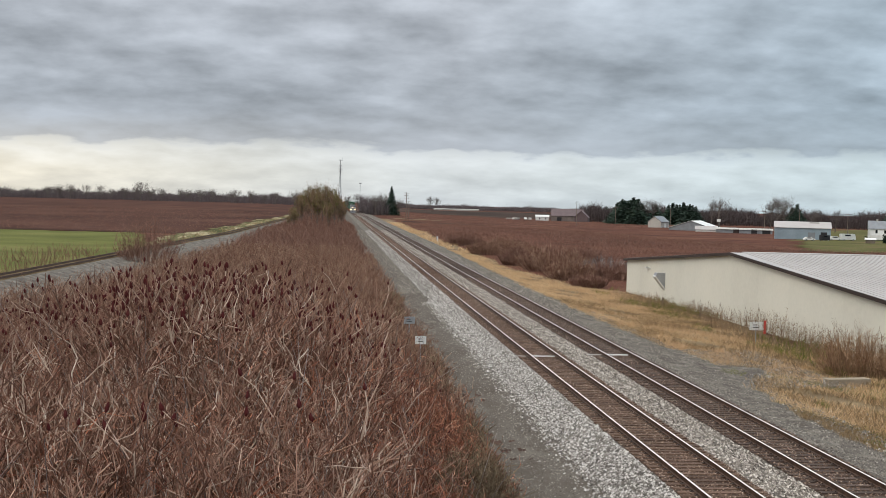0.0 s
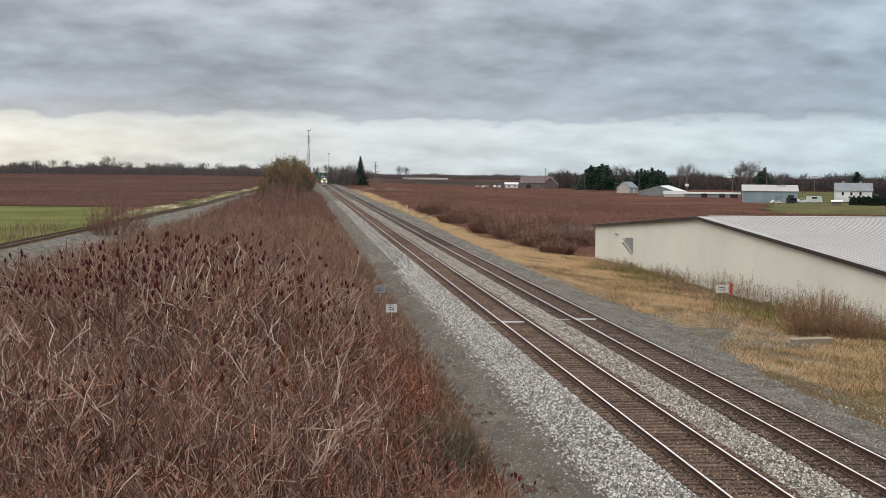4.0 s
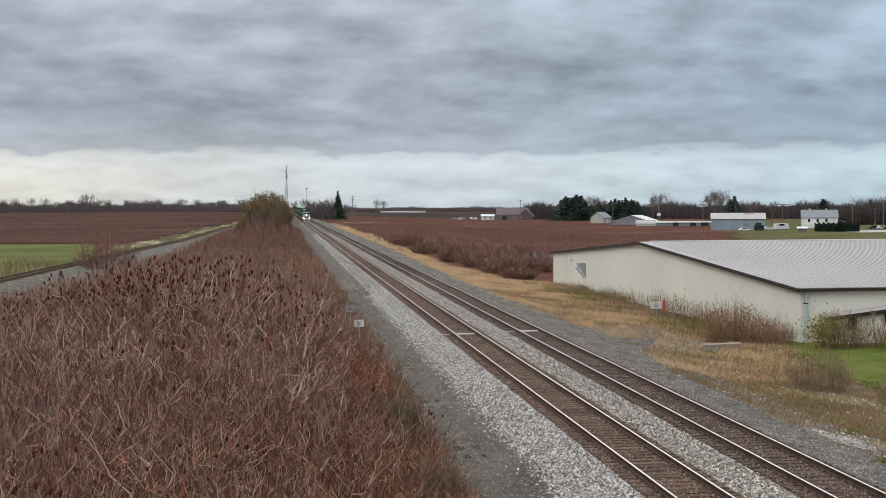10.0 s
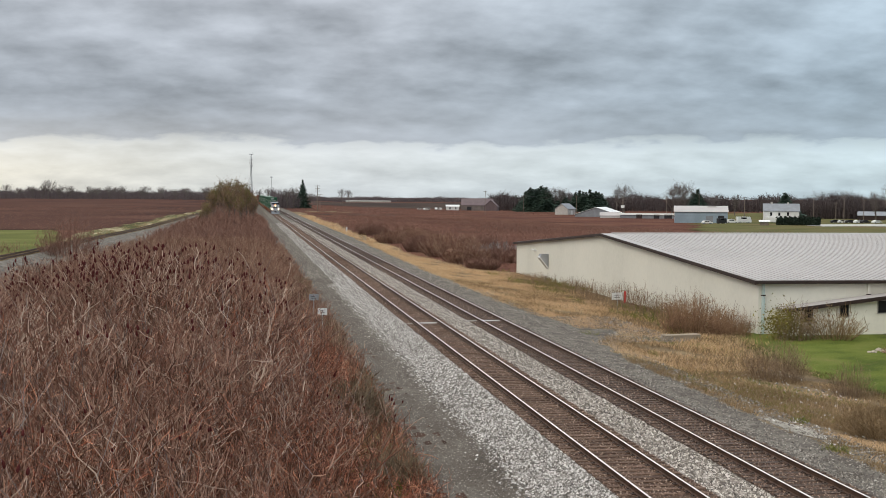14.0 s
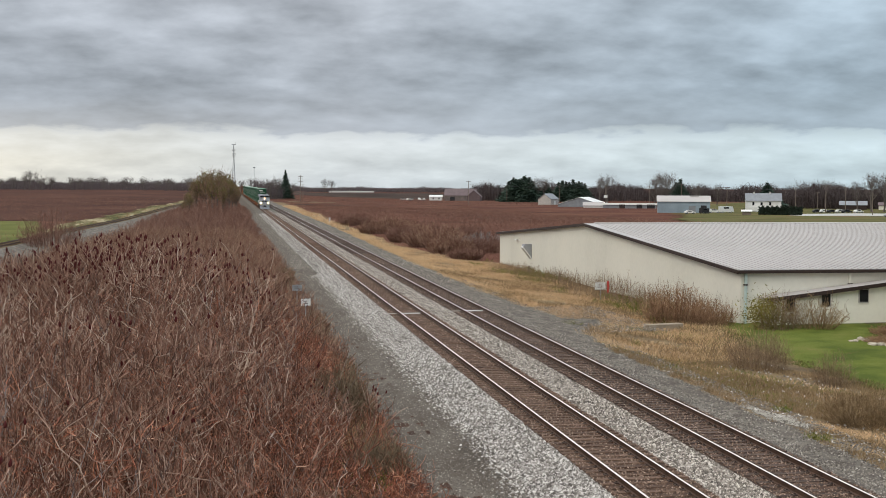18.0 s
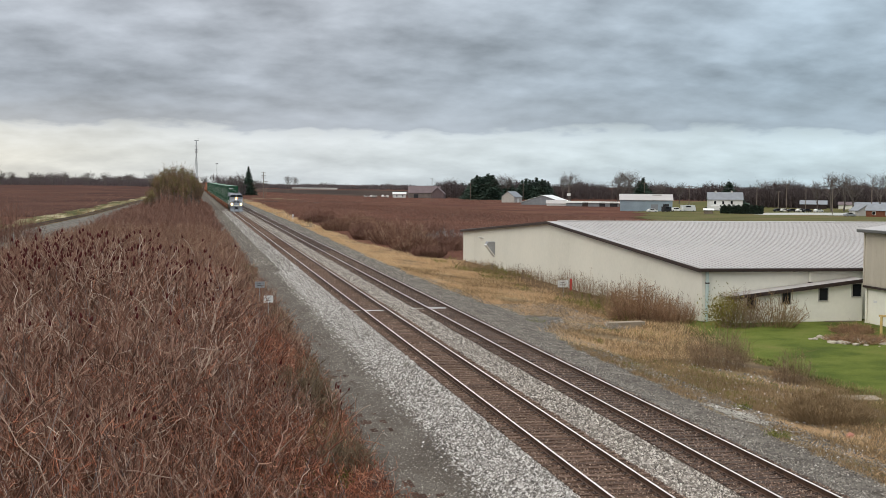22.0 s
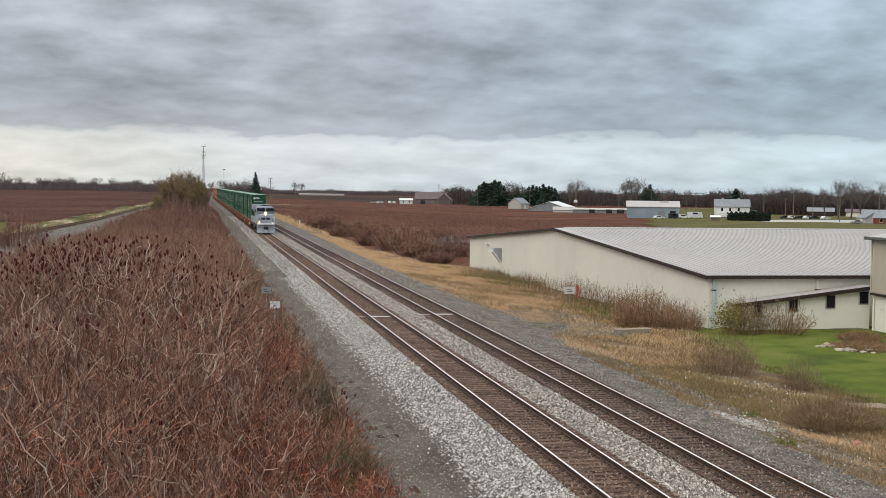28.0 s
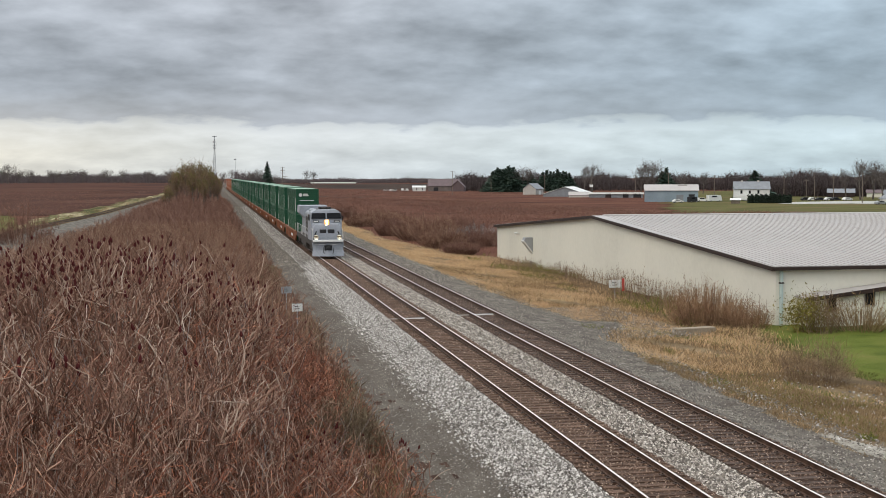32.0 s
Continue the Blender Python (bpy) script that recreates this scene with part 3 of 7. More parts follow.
# ---- track ----
def bed(name, x0, x1, foot0, foot1, mat, y1, label):
    """Ballast shoulder: a raised bed with sloping sides."""
    ys = steps((-8, 150, 1.6), (150, y1, 14))
    prof = [(foot0, -0.85), ((foot0 + x0) / 2, -0.55), (x0, -0.24), ((x0 + x1) / 2, -0.245), (x1, -0.24), ((foot1 + x1) / 2, -0.55), (foot1, -0.85)]
    v = []
    for y in ys:
        for i, (x, z) in enumerate(prof):
            v.append((x + rng.normal(0, 0.05) * (i != 3 and y < 150), y, z + rng.normal(0, 0.012) * (y < 150)))
    n = len(prof)
    f = [(r * n + i, r * n + i + 1, (r + 1) * n + i + 1, (r + 1) * n + i) for r in range(len(ys) - 1) for i in range(n - 1)]
    return tagged(mesh_object(name, v, f, mat, smooth=True), label, "ground", kind="structure")


bed("ballast_bed", -1.55, TRACK_2 + 1.55, -3.2, TRACK_2 + 3.6, gap_dark_bed, 2300, "crushed-stone ballast under both tracks, coloured dark as shade between the stones")


def rail_profile():
    return [(-0.07, -0.17), (0.07, -0.17), (0.07, -0.158), (0.012, -0.14), (0.012, -0.045), (0.036, -0.035), (0.036, -0.008), (-0.036, -0.008), (-0.036, -0.035), (-0.012, -0.045), (-0.012, -0.14), (-0.07, -0.158)]


def rail_thing(name, x, parent, y0=-8.0, y1=2300.0):
    bm = prism(bmesh.new(), rail_profile(), y0, y1)
    rail = part(name, bm, rail_side, parent)
    rail.location.x = x
    part("running_surface", boxed(-0.033, y0, -0.009, 0.033, y1, 0.0, 0.003), rail_top, rail, "bright worn steel rail head")
    return rail


def ties_joined(name, xs, ys, mat, parent, z=-0.17, length=2.6):
    """Ties too far off to pick apart, in one mesh."""
    V, Fc = [], []
    for x, y, r in zip(xs, ys, rng.normal(0, 0.012, len(ys))):
        k = len(V)
        w, l = 0.115, length / 2
        for dz in (-0.10, 0.0):
            V += [(x - l, y - w + r, z + dz), (x + l, y - w - r, z + dz), (x + l, y + w - r, z + dz), (x - l, y + w + r, z + dz)]
        Fc += [(k + 4, k + 5, k + 6, k + 7), (k, k + 1, k + 5, k + 4), (k + 2, k + 3, k + 7, k + 6), (k + 1, k + 2, k + 6, k + 5), (k + 3, k, k + 4, k + 7)]
    return tagged(mesh_object(name, V, Fc, mat, parent), kind="stuff")


TIE = 0.495


def track(name, x, tie_mat, bed_mat, label, near):
    t = thing(name, label, "railway track", pose(x, 0, 0), kind="structure")
    rail_thing("rail", -0.7525, t)
    rail_thing("rail", 0.7525, t)
    v, f = [], []
    ys = steps((-8, 150, 2.5), (150, 2300, 25))
    for y in ys:
        v += [(-1.32, y, -0.205 + rng.normal(0, 0.008)), (0, y, -0.20 + rng.normal(0, 0.008)), (1.32, y, -0.205 + rng.normal(0, 0.008))]
    for r in range(len(ys) - 1):
        for i in range(2):
            f.append((r * 3 + i, r * 3 + i + 1, r * 3 + i + 4, r * 3 + i + 3))
    mesh_object("crib_ballast", v, f, bed_mat, t, "soiled ballast between the ties", True)
    far = np.arange(near[1], 640, TIE)
    ties_joined("distant_ties", np.zeros(len(far)), far, tie_mat, t)
    return t


track_1 = track("track_1", 0.0, tie_m, dirty_bed, "main-line track with weathered brown wooden ties", (28, 176.5))
track_2 = track("track_2", TRACK_2, tie_dark_m, dirty_bed, "second main-line track with dark wooden ties", (28, 176.5))


def siding():
    t = thing("siding", "rusty curved siding track on a pale gravel bed", "railway track", kind="structure")
    ys = steps((60, 330, 6), (330, 640, 15))
    xs = siding_x(ys)

    def strip(name, offs, mat, label=""):
        v = [(x + o, y, z) for x, y in zip(xs, ys) for o, z in offs]
        n = len(offs)
        f = [(r * n + i, r * n + i + 1, (r + 1) * n + i + 1, (r + 1) * n + i) for r in range(len(ys) - 1) for i in range(n - 1)]
        mesh_object(name, v, f, mat, t, label)
    strip("gravel_bed", [(-2.6, -0.6), (-1.6, -0.25), (1.6, -0.25), (2.9, -0.62), (5.2, -0.85), (8.0, -0.98), (11.0, -1.16)], ballast_bed, "pale gravel bed of the siding")
    for o in (-0.7525, 0.7525):
        strip("rail", [(o - 0.07, -0.2), (o - 0.036, -0.03), (o - 0.036, 0.0), (o + 0.036, 0.0), (o + 0.036, -0.03), (o + 0.07, -0.2)], rail_side)
    yy = np.arange(70, 500, 0.6)
    ties_joined("siding_ties", siding_x(yy), yy, verge_m, t, -0.215)


siding()


# ---- the warehouse ----
def warehouse():
    X0, Y0, Y1, YR = 21.85, 79.4, 145.5, 112.5
    SK = -0.030          # the gable line runs slightly askew to the track
    ZB, ZE, ZR = -1.3, 2.38, 4.37
    XE = 92.0
    w = thing("warehouse", "long beige metal warehouse with a low white ribbed roof", "building", pose(0, 0, 0))
    # gable wall facing the railway
    bm = bmesh.new()
    pts = [(Y0, ZB), (Y1, ZB), (Y1, ZE - 0.12), (YR, ZR - 0.12), (Y0, ZE - 0.12)]
    a = [bm.verts.new((X0, y, z)) for y, z in pts]
    b = [bm.verts.new((X0 + 0.2, y, z)) for y, z in pts]
    n = len(pts)
    for i in range(n):
        bm.faces.new((a[i], a[(i + 1) % n], b[(i + 1) % n], b[i]))
    bm.faces.new(a)
    bm.faces.new(b[::-1])
    bmesh.ops.recalc_face_normals(bm, faces=bm.faces[:])
    gable = part("gable_wall", bm, wall_m, w, "beige metal gable wall with faint vertical ribs")
    # wall panels stand 12 mm proud
    y = Y0
    while y < Y1 - 0.2:
        y2 = min(y + 3.05, Y1)
        zt = lambda q: ZE + (ZR - ZE) * (1 - abs(q - YR) / (YR - Y0)) - 0.16
        bm = bmesh.new()
        pr = [(y + 0.003, ZB + 0.05), (y2 - 0.003, ZB + 0.05), (y2 - 0.003, zt(y2)), (y + 0.003, zt(y))]
        if y < YR < y2:
            pr.insert(3, (YR, zt(YR)))
        f = [bm.verts.new((X0 - 0.012, p, q)) for p, q in pr]
        g = [bm.verts.new((X0 + 0.01, p, q)) for p, q in pr]
        bm.faces.new(f)
        for i in range(len(pr)):
            bm.faces.new((f[i], f[(i + 1) % len(pr)], g[(i + 1) % len(pr)], g[i]))
        bmesh.ops.recalc_face_normals(bm, faces=bm.faces[:])
        part("wall_panel", bm, wall_m, gable)
        y = y2
    side = part("side_wall", boxed(X0 + 0.2, Y0, ZB, XE, Y0 + 0.2, ZE - 0.1), wall_m, w)
    x = X0
    while x < 70:
        part("wall_panel", boxed(x + 0.003, Y0 - 0.012, ZB + 0.05, x + 3.047, Y0 + 0.01, ZE - 0.14), wall_m, side)
        x += 3.05
    part("far_wall", boxed(X0 + 0.2, Y1 - 0.2, ZB, XE, Y1, ZE - 0.1), wall_m, w)
    part("end_wall", boxed(XE - 0.2, Y0 + 0.2, ZB, XE, Y1 - 0.2, ZE - 0.1), wall_m, w)
    # roof: two slopes with standing ribs
    for s, (ya, yb) in enumerate(((Y0 - 0.25, YR), (Y1 + 0.25, YR))):
        bm = bmesh.new()
        za = ZE - 0.02
        up = [bm.verts.new(c) for c in ((X0 - 0.3, ya, za), (XE + 0.3, ya, za), (XE + 0.3, yb, ZR), (X0 - 0.3, yb, ZR))]
        dn = [bm.verts.new((v.co.x, v.co.y, v.co.z - 0.1)) for v in up]
        bm.faces.new(up)
        bm.faces.new(dn[::-1])
        for i in range(4):
            bm.faces.new((up[i], up[(i + 1) % 4], dn[(i + 1) % 4], dn[i]))
        bmesh.ops.recalc_face_normals(bm, faces=bm.faces[:])
        slope = part("roof_slope", bm, roof_m, w, "white ribbed metal roof slope")
        if s == 0:
            L = math.hypot(yb - ya, ZR - za)
            bm = boxed(-0.018, 0, 0, 0.018, L - 0.1, 0.032)
            me = bpy.data.meshes.new("roof_rib")
            bm.to_mesh(me)
            bm.free()
            me.materials.append(roof_m)
            ang = math.degrees(math.atan2(ZR - za, yb - ya))
            x = X0 - 0.2
            while x < XE:
                share("roof_rib", me, slope, pose(x, ya, za, ang, 0, 0))
                x += 0.44
    part("ridge_cap", prism(bmesh.new(), [(-0.3, -0.03), (0, 0.03), (0.3, -0.03), (0.3, -0.0), (0, 0.06), (-0.3, -0.0)], 0, 1), roof_m, w).matrix_basis = Matrix.Translation((X0 - 0.3, YR, ZR + 0.02)) @ Matrix.Rotation(radians(-90), 4, "Z") @ Matrix.Diagonal((1, XE - X0 + 0.6, 1, 1))
    # dark trim along the rakes and the eave
    for ya, yb in ((Y0 - 0.3, YR), (Y1 + 0.3, YR)):
        bm = bmesh.new()
        za = ZE - 0.05
        o = [(X0 - 0.36, ya, za + 0.0), (X0 - 0.36, yb, ZR - 0.0), (X0 - 0.36, yb, ZR - 0.24), (X0 - 0.36, ya, za - 0.24)]
        f = [bm.verts.new(c) for c in o]
        g = [bm.verts.new((c[0] + 0.055, c[1], c[2])) for c in o]
        bm.faces.new(f)
        bm.faces.new(g[::-1])
        for i in range(4):
            bm.faces.new((f[i], f[(i + 1) % 4], g[(i + 1) % 4], g[i]))
        bmesh.ops.recalc_face_normals(bm, faces=bm.faces[:])
        part("rake_trim", bm, trim_m, w, "dark brown metal rake trim")
    part("gutter", boxed(X0 - 0.3, Y0 - 0.40, ZE - 0.26, XE, Y0 - 0.255, ZE - 0.05, 0.02), trim_m, w, "dark brown gutter")
    for x in (X0 + 0.30, X0 + 7.6, X0 + 15.6, X0 + 30.6):
        bm = boxed(x - 0.09, Y0 - 0.20, ZB + 0.1, x + 0.09, Y0 - 0.02, ZE - 0.26, 0.02)
        d = part("downspout", bm, spout_m if x < 25 else wall_m, w, "pale green metal downspout" if x < 25 else "")
        part("strap", boxed(x - 0.13, Y0 - 0.22, ZE - 1.05, x + 0.13, Y0 - 0.015, ZE - 0.97), trim_m, d)
    # hooded vent and a wall lamp on the gable
    bm = bmesh.new()
    yc, zc = 131.8, 1.0
    prf = [(-0.03, -0.95), (-0.95, 0.25), (-0.78, 0.62), (-0.02, 0.62)]
    f = [bm.verts.new((X0 + x, yc - 0.45, zc + z)) for x, z in prf]
    g = [bm.verts.new((X0 + x, yc + 0.45, zc + z)) for x, z in prf]
    for i in range(4):
        if i != 0:
            bm.faces.new((f[i], f[(i + 1) % 4], g[(i + 1) % 4], g[i]))
    bm.faces.new(f[::-1])
    bm.faces.new(g)
    bmesh.ops.recalc_face_normals(bm, faces=bm.faces[:])
    bmesh.ops.solidify(bm, geom=bm.faces[:], thickness=0.02)
    hood = part("vent_hood", bm, grey_metal, w, "grey sheet-metal exhaust hood")
    part("louvre", boxed(X0 - 0.022, yc - 0.38, zc - 0.75, X0 - 0.014, yc + 0.38, zc + 0.5), black_m, hood)
    q = [(X0 - 1.0, yc - 0.47, zc + 0.25), (X0 - 0.94, yc - 0.47, zc + 0.36), (X0 - 0.02, yc - 0.47, zc - 0.84), (X0 - 0.02, yc - 0.47, zc - 0.98)]
    part("hood_lip", skin(bmesh.new(), q, [(a, b + 0.94, c) for a, b, c in q]), white_m, hood, "white lower lip of the hood")
    lampb = part("wall_lamp", boxed(X0 - 0.35, 136.9, 1.78, X0 - 0.014, 137.5, 1.90, 0.02), white_m, w, "small white wall lamp")
    part("lamp_arm", boxed(X0 - 0.1, 136.2, 1.76, X0 - 0.014, 136.9, 1.82), white_m, lampb)

    for ob in w.children_recursive:
        if ob.name.split(".")[0] in ("gable_wall", "rake_trim", "vent_hood", "louvre", "hood_lip", "wall_lamp", "lamp_arm") or ob.parent is gable:
            for v in ob.data.vertices:
                v.co.x += SK * (v.co.y - Y0)
        elif ob.name.startswith("roof_slope"):
            for v in ob.data.vertices:
                if v.co.x < X0 + 1:
                    v.co.x += SK * (v.co.y - Y0)


warehouse()


# ---- growing things ----
def strands(name, P, Rr, mat, parent=None, label="", sides=3, kind=""):
    """Tapered stalks: P is (stalks, points, 3), Rr the radii at those points."""
    P, Rr = np.asarray(P, float), np.asarray(Rr, float)
    n, k, _ = P.shape
    T = np.gradient(P, axis=1)
    T /= np.linalg.norm(T, axis=2, keepdims=True) + 1e-9
    ref = np.where(np.abs(T[..., 2:3]) > 0.9, np.array([1.0, 0, 0]), np.array([0, 0, 1.0]))
    A = np.cross(T, ref)
    A /= np.linalg.norm(A, axis=2, keepdims=True) + 1e-9
    B = np.cross(T, A)
    if sides == 2:
        w = np.random.default_rng(n).uniform(0, np.pi, (n, 1, 1))
        side = (np.cos(w) * A + np.sin(w) * B) * Rr[:, :, None] * 1.25
        V = np.stack([P - side, P + side], 2).reshape(-1, 3)
        idx = np.arange(n * k * 2).reshape(n, k, 2)
        F = np.stack([idx[:, :-1, 0], idx[:, :-1, 1], idx[:, 1:, 1], idx[:, 1:, 0]], -1).reshape(-1, 4)
        return fast_mesh(name, V, F, mat, parent, label, kind)
    ang = np.arange(sides) * 2 * np.pi / sides
    V = P[:, :, None, :] + Rr[:, :, None, None] * (np.cos(ang)[None, None, :, None] * A[:, :, None, :] + np.sin(ang)[None, None, :, None] * B[:, :, None, :])
    V = V.reshape(-1, 3)
    idx = np.arange(n * k * sides).reshape(n, k, sides)
    nx = np.roll(idx, -1, axis=2)
    F = np.stack([idx[:, :-1], nx[:, :-1], nx[:, 1:], idx[:, 1:]], -1).reshape(-1, 4)
    return fast_mesh(name, V, F, mat, parent, label, kind)


def fast_mesh(name, V, F, mat, parent=None, label="", kind=""):
    me = bpy.data.meshes.new(name)
    F = np.asarray(F)
    m = F.shape[1]
    me.vertices.add(len(V))
    me.vertices.foreach_set("co", np.asarray(V, np.float32).ravel())
    me.loops.add(F.size)
    me.loops.foreach_set("vertex_index", F.astype(np.int32).ravel())
    me.polygons.add(len(F))
    me.polygons.foreach_set("loop_start", np.arange(0, F.size, m, dtype=np.int32))
    me.update(calc_edges=True)
    me.materials.append(mat)
    ob = new(name, me)
    if parent is not None:
        ob.parent = parent
    return tagged(ob, label, "", "", kind)


def canopy(x, y):
    """Height of the top of the thicket."""
    e = np.clip((np.interp(y, [0, 44.8, 57.8, 99.8], [-7.6, -7.3, -6.3, -6.2]) - x) / np.interp(y, [0, 44.8, 61.1], [4.6, 4.4, 3.2]), 0, 1)
    top = np.interp(y, [4.6, 14.5, 27.7, 42.5, 54.0, 62.1, 99.3, 193.8, 457.4], [2.6, 3.4, 4.5, 5.3, 5.3, 2.4, 0.9, 0.6, 0.5])
    lump = 0.35 * np.sin(x * 0.9 + 0.25 * y) * np.sin(y * 0.31 - 0.3 * x) + 0.25 * np.sin(x * 2.3 + 1) * np.sin(y * 1.05)
    # it thins out towards the siding
    top = top - 1.5 * np.clip((-15.0 - x) / 4.5, 0, 1) * np.clip((y - 34) / 13, 0, 1) * np.clip((100 - y) / 33, 0, 1)
    g = ground_z(x, y)
    return g + (top + lump * np.clip(top - g, 0, 4) / 4 - g) * (0.10 + 0.90 * e ** 0.8)


def stalks(rg, x, y, top, base_r, lean=0.25, bow=0.15, k=4, crook=0.025):
    n = len(x)
    g = ground_z(x, y)
    h = np.maximum(top - g, 0.25) * rg.uniform(0.72, 1.03, n)
    d = rg.normal(0, 1, (n, 2)) * (lean * h)[:, None]
    b = rg.normal(0, 1, (n, 2)) * (bow * h)[:, None]
    t = np.linspace(0, 1, k)
    P = np.empty((n, k, 3))
    kink = np.minimum(h, 2.5)[:, None] * crook * np.cumsum(rg.normal(0, 1, (2, n, k)), axis=2)
    P[:, :, 0] = x[:, None] + d[:, :1] * t + b[:, :1] * np.sin(np.pi * t) + kink[0]
    P[:, :, 1] = y[:, None] + d[:, 1:] * t + b[:, 1:] * np.sin(np.pi * t) + kink[1]
    P[:, :, 2] = g[:, None] - 0.05 + h[:, None] * t
    Rr = base_r * rg.uniform(0.6, 1.3, (n, 1)) * np.linspace(1.0, 0.4, k)[None]
    return P, Rr


def twigs(rg, P, per, length, r, lo=0.45, up=0.7, k=3, crook=0.05):
    """Side shoots that leave the stalks P between lo and their tips."""
    n, kk, _ = P.shape
    i = np.repeat(np.arange(n), per)
    t = rg.uniform(lo, 1.0, len(i)) * (kk - 1)
    a = np.minimum(t.astype(int), kk - 2)
    f = (t - a)[:, None]
    s = P[i, a] * (1 - f) + P[i, a + 1] * f
    d = rg.normal(0, 1, (len(i), 3))
    d[:, 2] = np.abs(d[:, 2]) * 0.6 + up
    d /= np.linalg.norm(d, axis=1, keepdims=True)
    L = length * rg.uniform(0.5, 1.3, (len(i), 1))
    bend = rg.normal(0, 0.22, (len(i), 3)) * L
    q = np.linspace(0, 1, k)[None, :, None]
    wob = np.cumsum(rg.normal(0, crook, (len(i), k, 3)), axis=1) * L[:, None, :]
    wob[:, 0] = 0
    Q = s[:, None, :] + d[:, None, :] * L[:, None, :] * q + bend[:, None, :] * q * q + wob
    R2 = r * rg.uniform(0.6, 1.3, (len(i), 1)) * np.linspace(1, 0.45, k)[None]
    return Q, R2


def scatter(rg, n, x0, x1, y0, y1, keep):
    x, y = rg.uniform(x0, x1, n), rg.uniform(y0, y1, n)
    m = keep(x, y)
    return x[m], y[m]


rg = np.random.default_rng(11)


def in_view(x, y, slack=1.5):
    return x > -11.1 - 0.29 * y - slack


# near thicket: a mass of thin reddish stalks
x, y = scatter(rg, 21000, -30, -5.6, 11, 65, in_view)
g = ground_z(x, y)
P, Rr = stalks(rg, x, y, g + 0.86 * (canopy(x, y) - g), 0.010, 0.12, 0.08, 6, 0.10)
strands("thicket_stalks", P, Rr, deep_stalk_m, label="dense bare reddish-brown stalks of the thicket", kind="stuff")
Q, R2 = twigs(rg, P, 5, 0.36, 0.0068, 0.45, 0.85, 4, 0.26)
strands("thicket_twigs", Q, R2, twig_m, label="fine bare reddish twigs of the thicket", kind="stuff", sides=2)
# pale crooked dead limbs leaning out of the mass, and patches of grey stems
x, y = scatter(rg, 120, -30, -9.2, 21, 46, in_view)
P, Rr = stalks(rg, x, y, canopy(x, y) + 0.1, 0.016, 0.05, 0.05, 7, 0.05)
tip = P[:, 3:4]
P = tip + (P - tip) * np.array([0.9, 0.9, 0.40])
P[:, :, :2] += (np.linspace(-0.5, 0.5, 7)[None, :, None] * rg.normal(0, 0.6, (len(x), 1, 2)))
P += np.cumsum(rg.normal(0, 0.13, P.shape), axis=1)
P[:, :, 2] += 0.42 * (canopy(x, y) - ground_z(x, y))[:, None]
P[:, :, 2] = np.minimum(P[:, :, 2], canopy(P[:, :, 0], P[:, :, 1]) + 0.05)
strands("dead_limbs", P, Rr, branch_m, label="pale crooked dead limbs in the thicket", kind="stuff", sides=4)
Q, R2 = twigs(rg, P, 4, 0.5, 0.011, 0.2, 0.4, 4, 0.26)
strands("dead_limb_forks", Q, R2, branch_m, label="forked pale ends of the dead limbs", kind="stuff")
x, y = scatter(rg, 6800, -30, -7.2, 12, 62, lambda x, y: in_view(x, y) & (np.sin(x * 0.9 + 0.7) * np.sin(y * 0.33 + 0.3 * x) + 0.4 * np.sin(x * 2.1 - 0.6 * y) > 0.30))
P, Rr = stalks(rg, x, y, canopy(x, y) - 0.02, 0.012, 0.10, 0.06, 6, 0.14)
strands("grey_stems", P, Rr, grey_twig, label="patches of greyish bare stems in the thicket", kind="stuff")
# low scrub from the thicket on to the far clump
x, y = scatter(rg, 34000, -34, -5.2, 61, 210, lambda x, y: (x > siding_x(y) + np.interp(y, [85, 118, 238, 314], [6, 11, 11, 7])) & in_view(x, y, 3))
P, Rr = stalks(rg, x, y, canopy(x, y) + 0.5, 0.016, 0.3, 0.15, 3, 0.05)
strands("scrub_stalks", P, Rr, scrub_m, label="low bare brown scrub beside the track", kind="stuff", sides=2)
Q, R2 = twigs(rg, P, 2, 0.5, 0.012, k=2)
strands("scrub_twigs", Q, R2, scrub_m, label="fine twigs of the low scrub", kind="stuff", sides=2)
x, y = scatter(rg, 16000, -28, -5.2, 210, 500, lambda x, y: (x > siding_x(y) + 6.5))
P, Rr = stalks(rg, x, y, canopy(x, y) + 0.7, 0.035, 0.35, k=3)
strands("distant_scrub", P, Rr, brush_m, label="brown scrub far along the track", kind="stuff", sides=2)


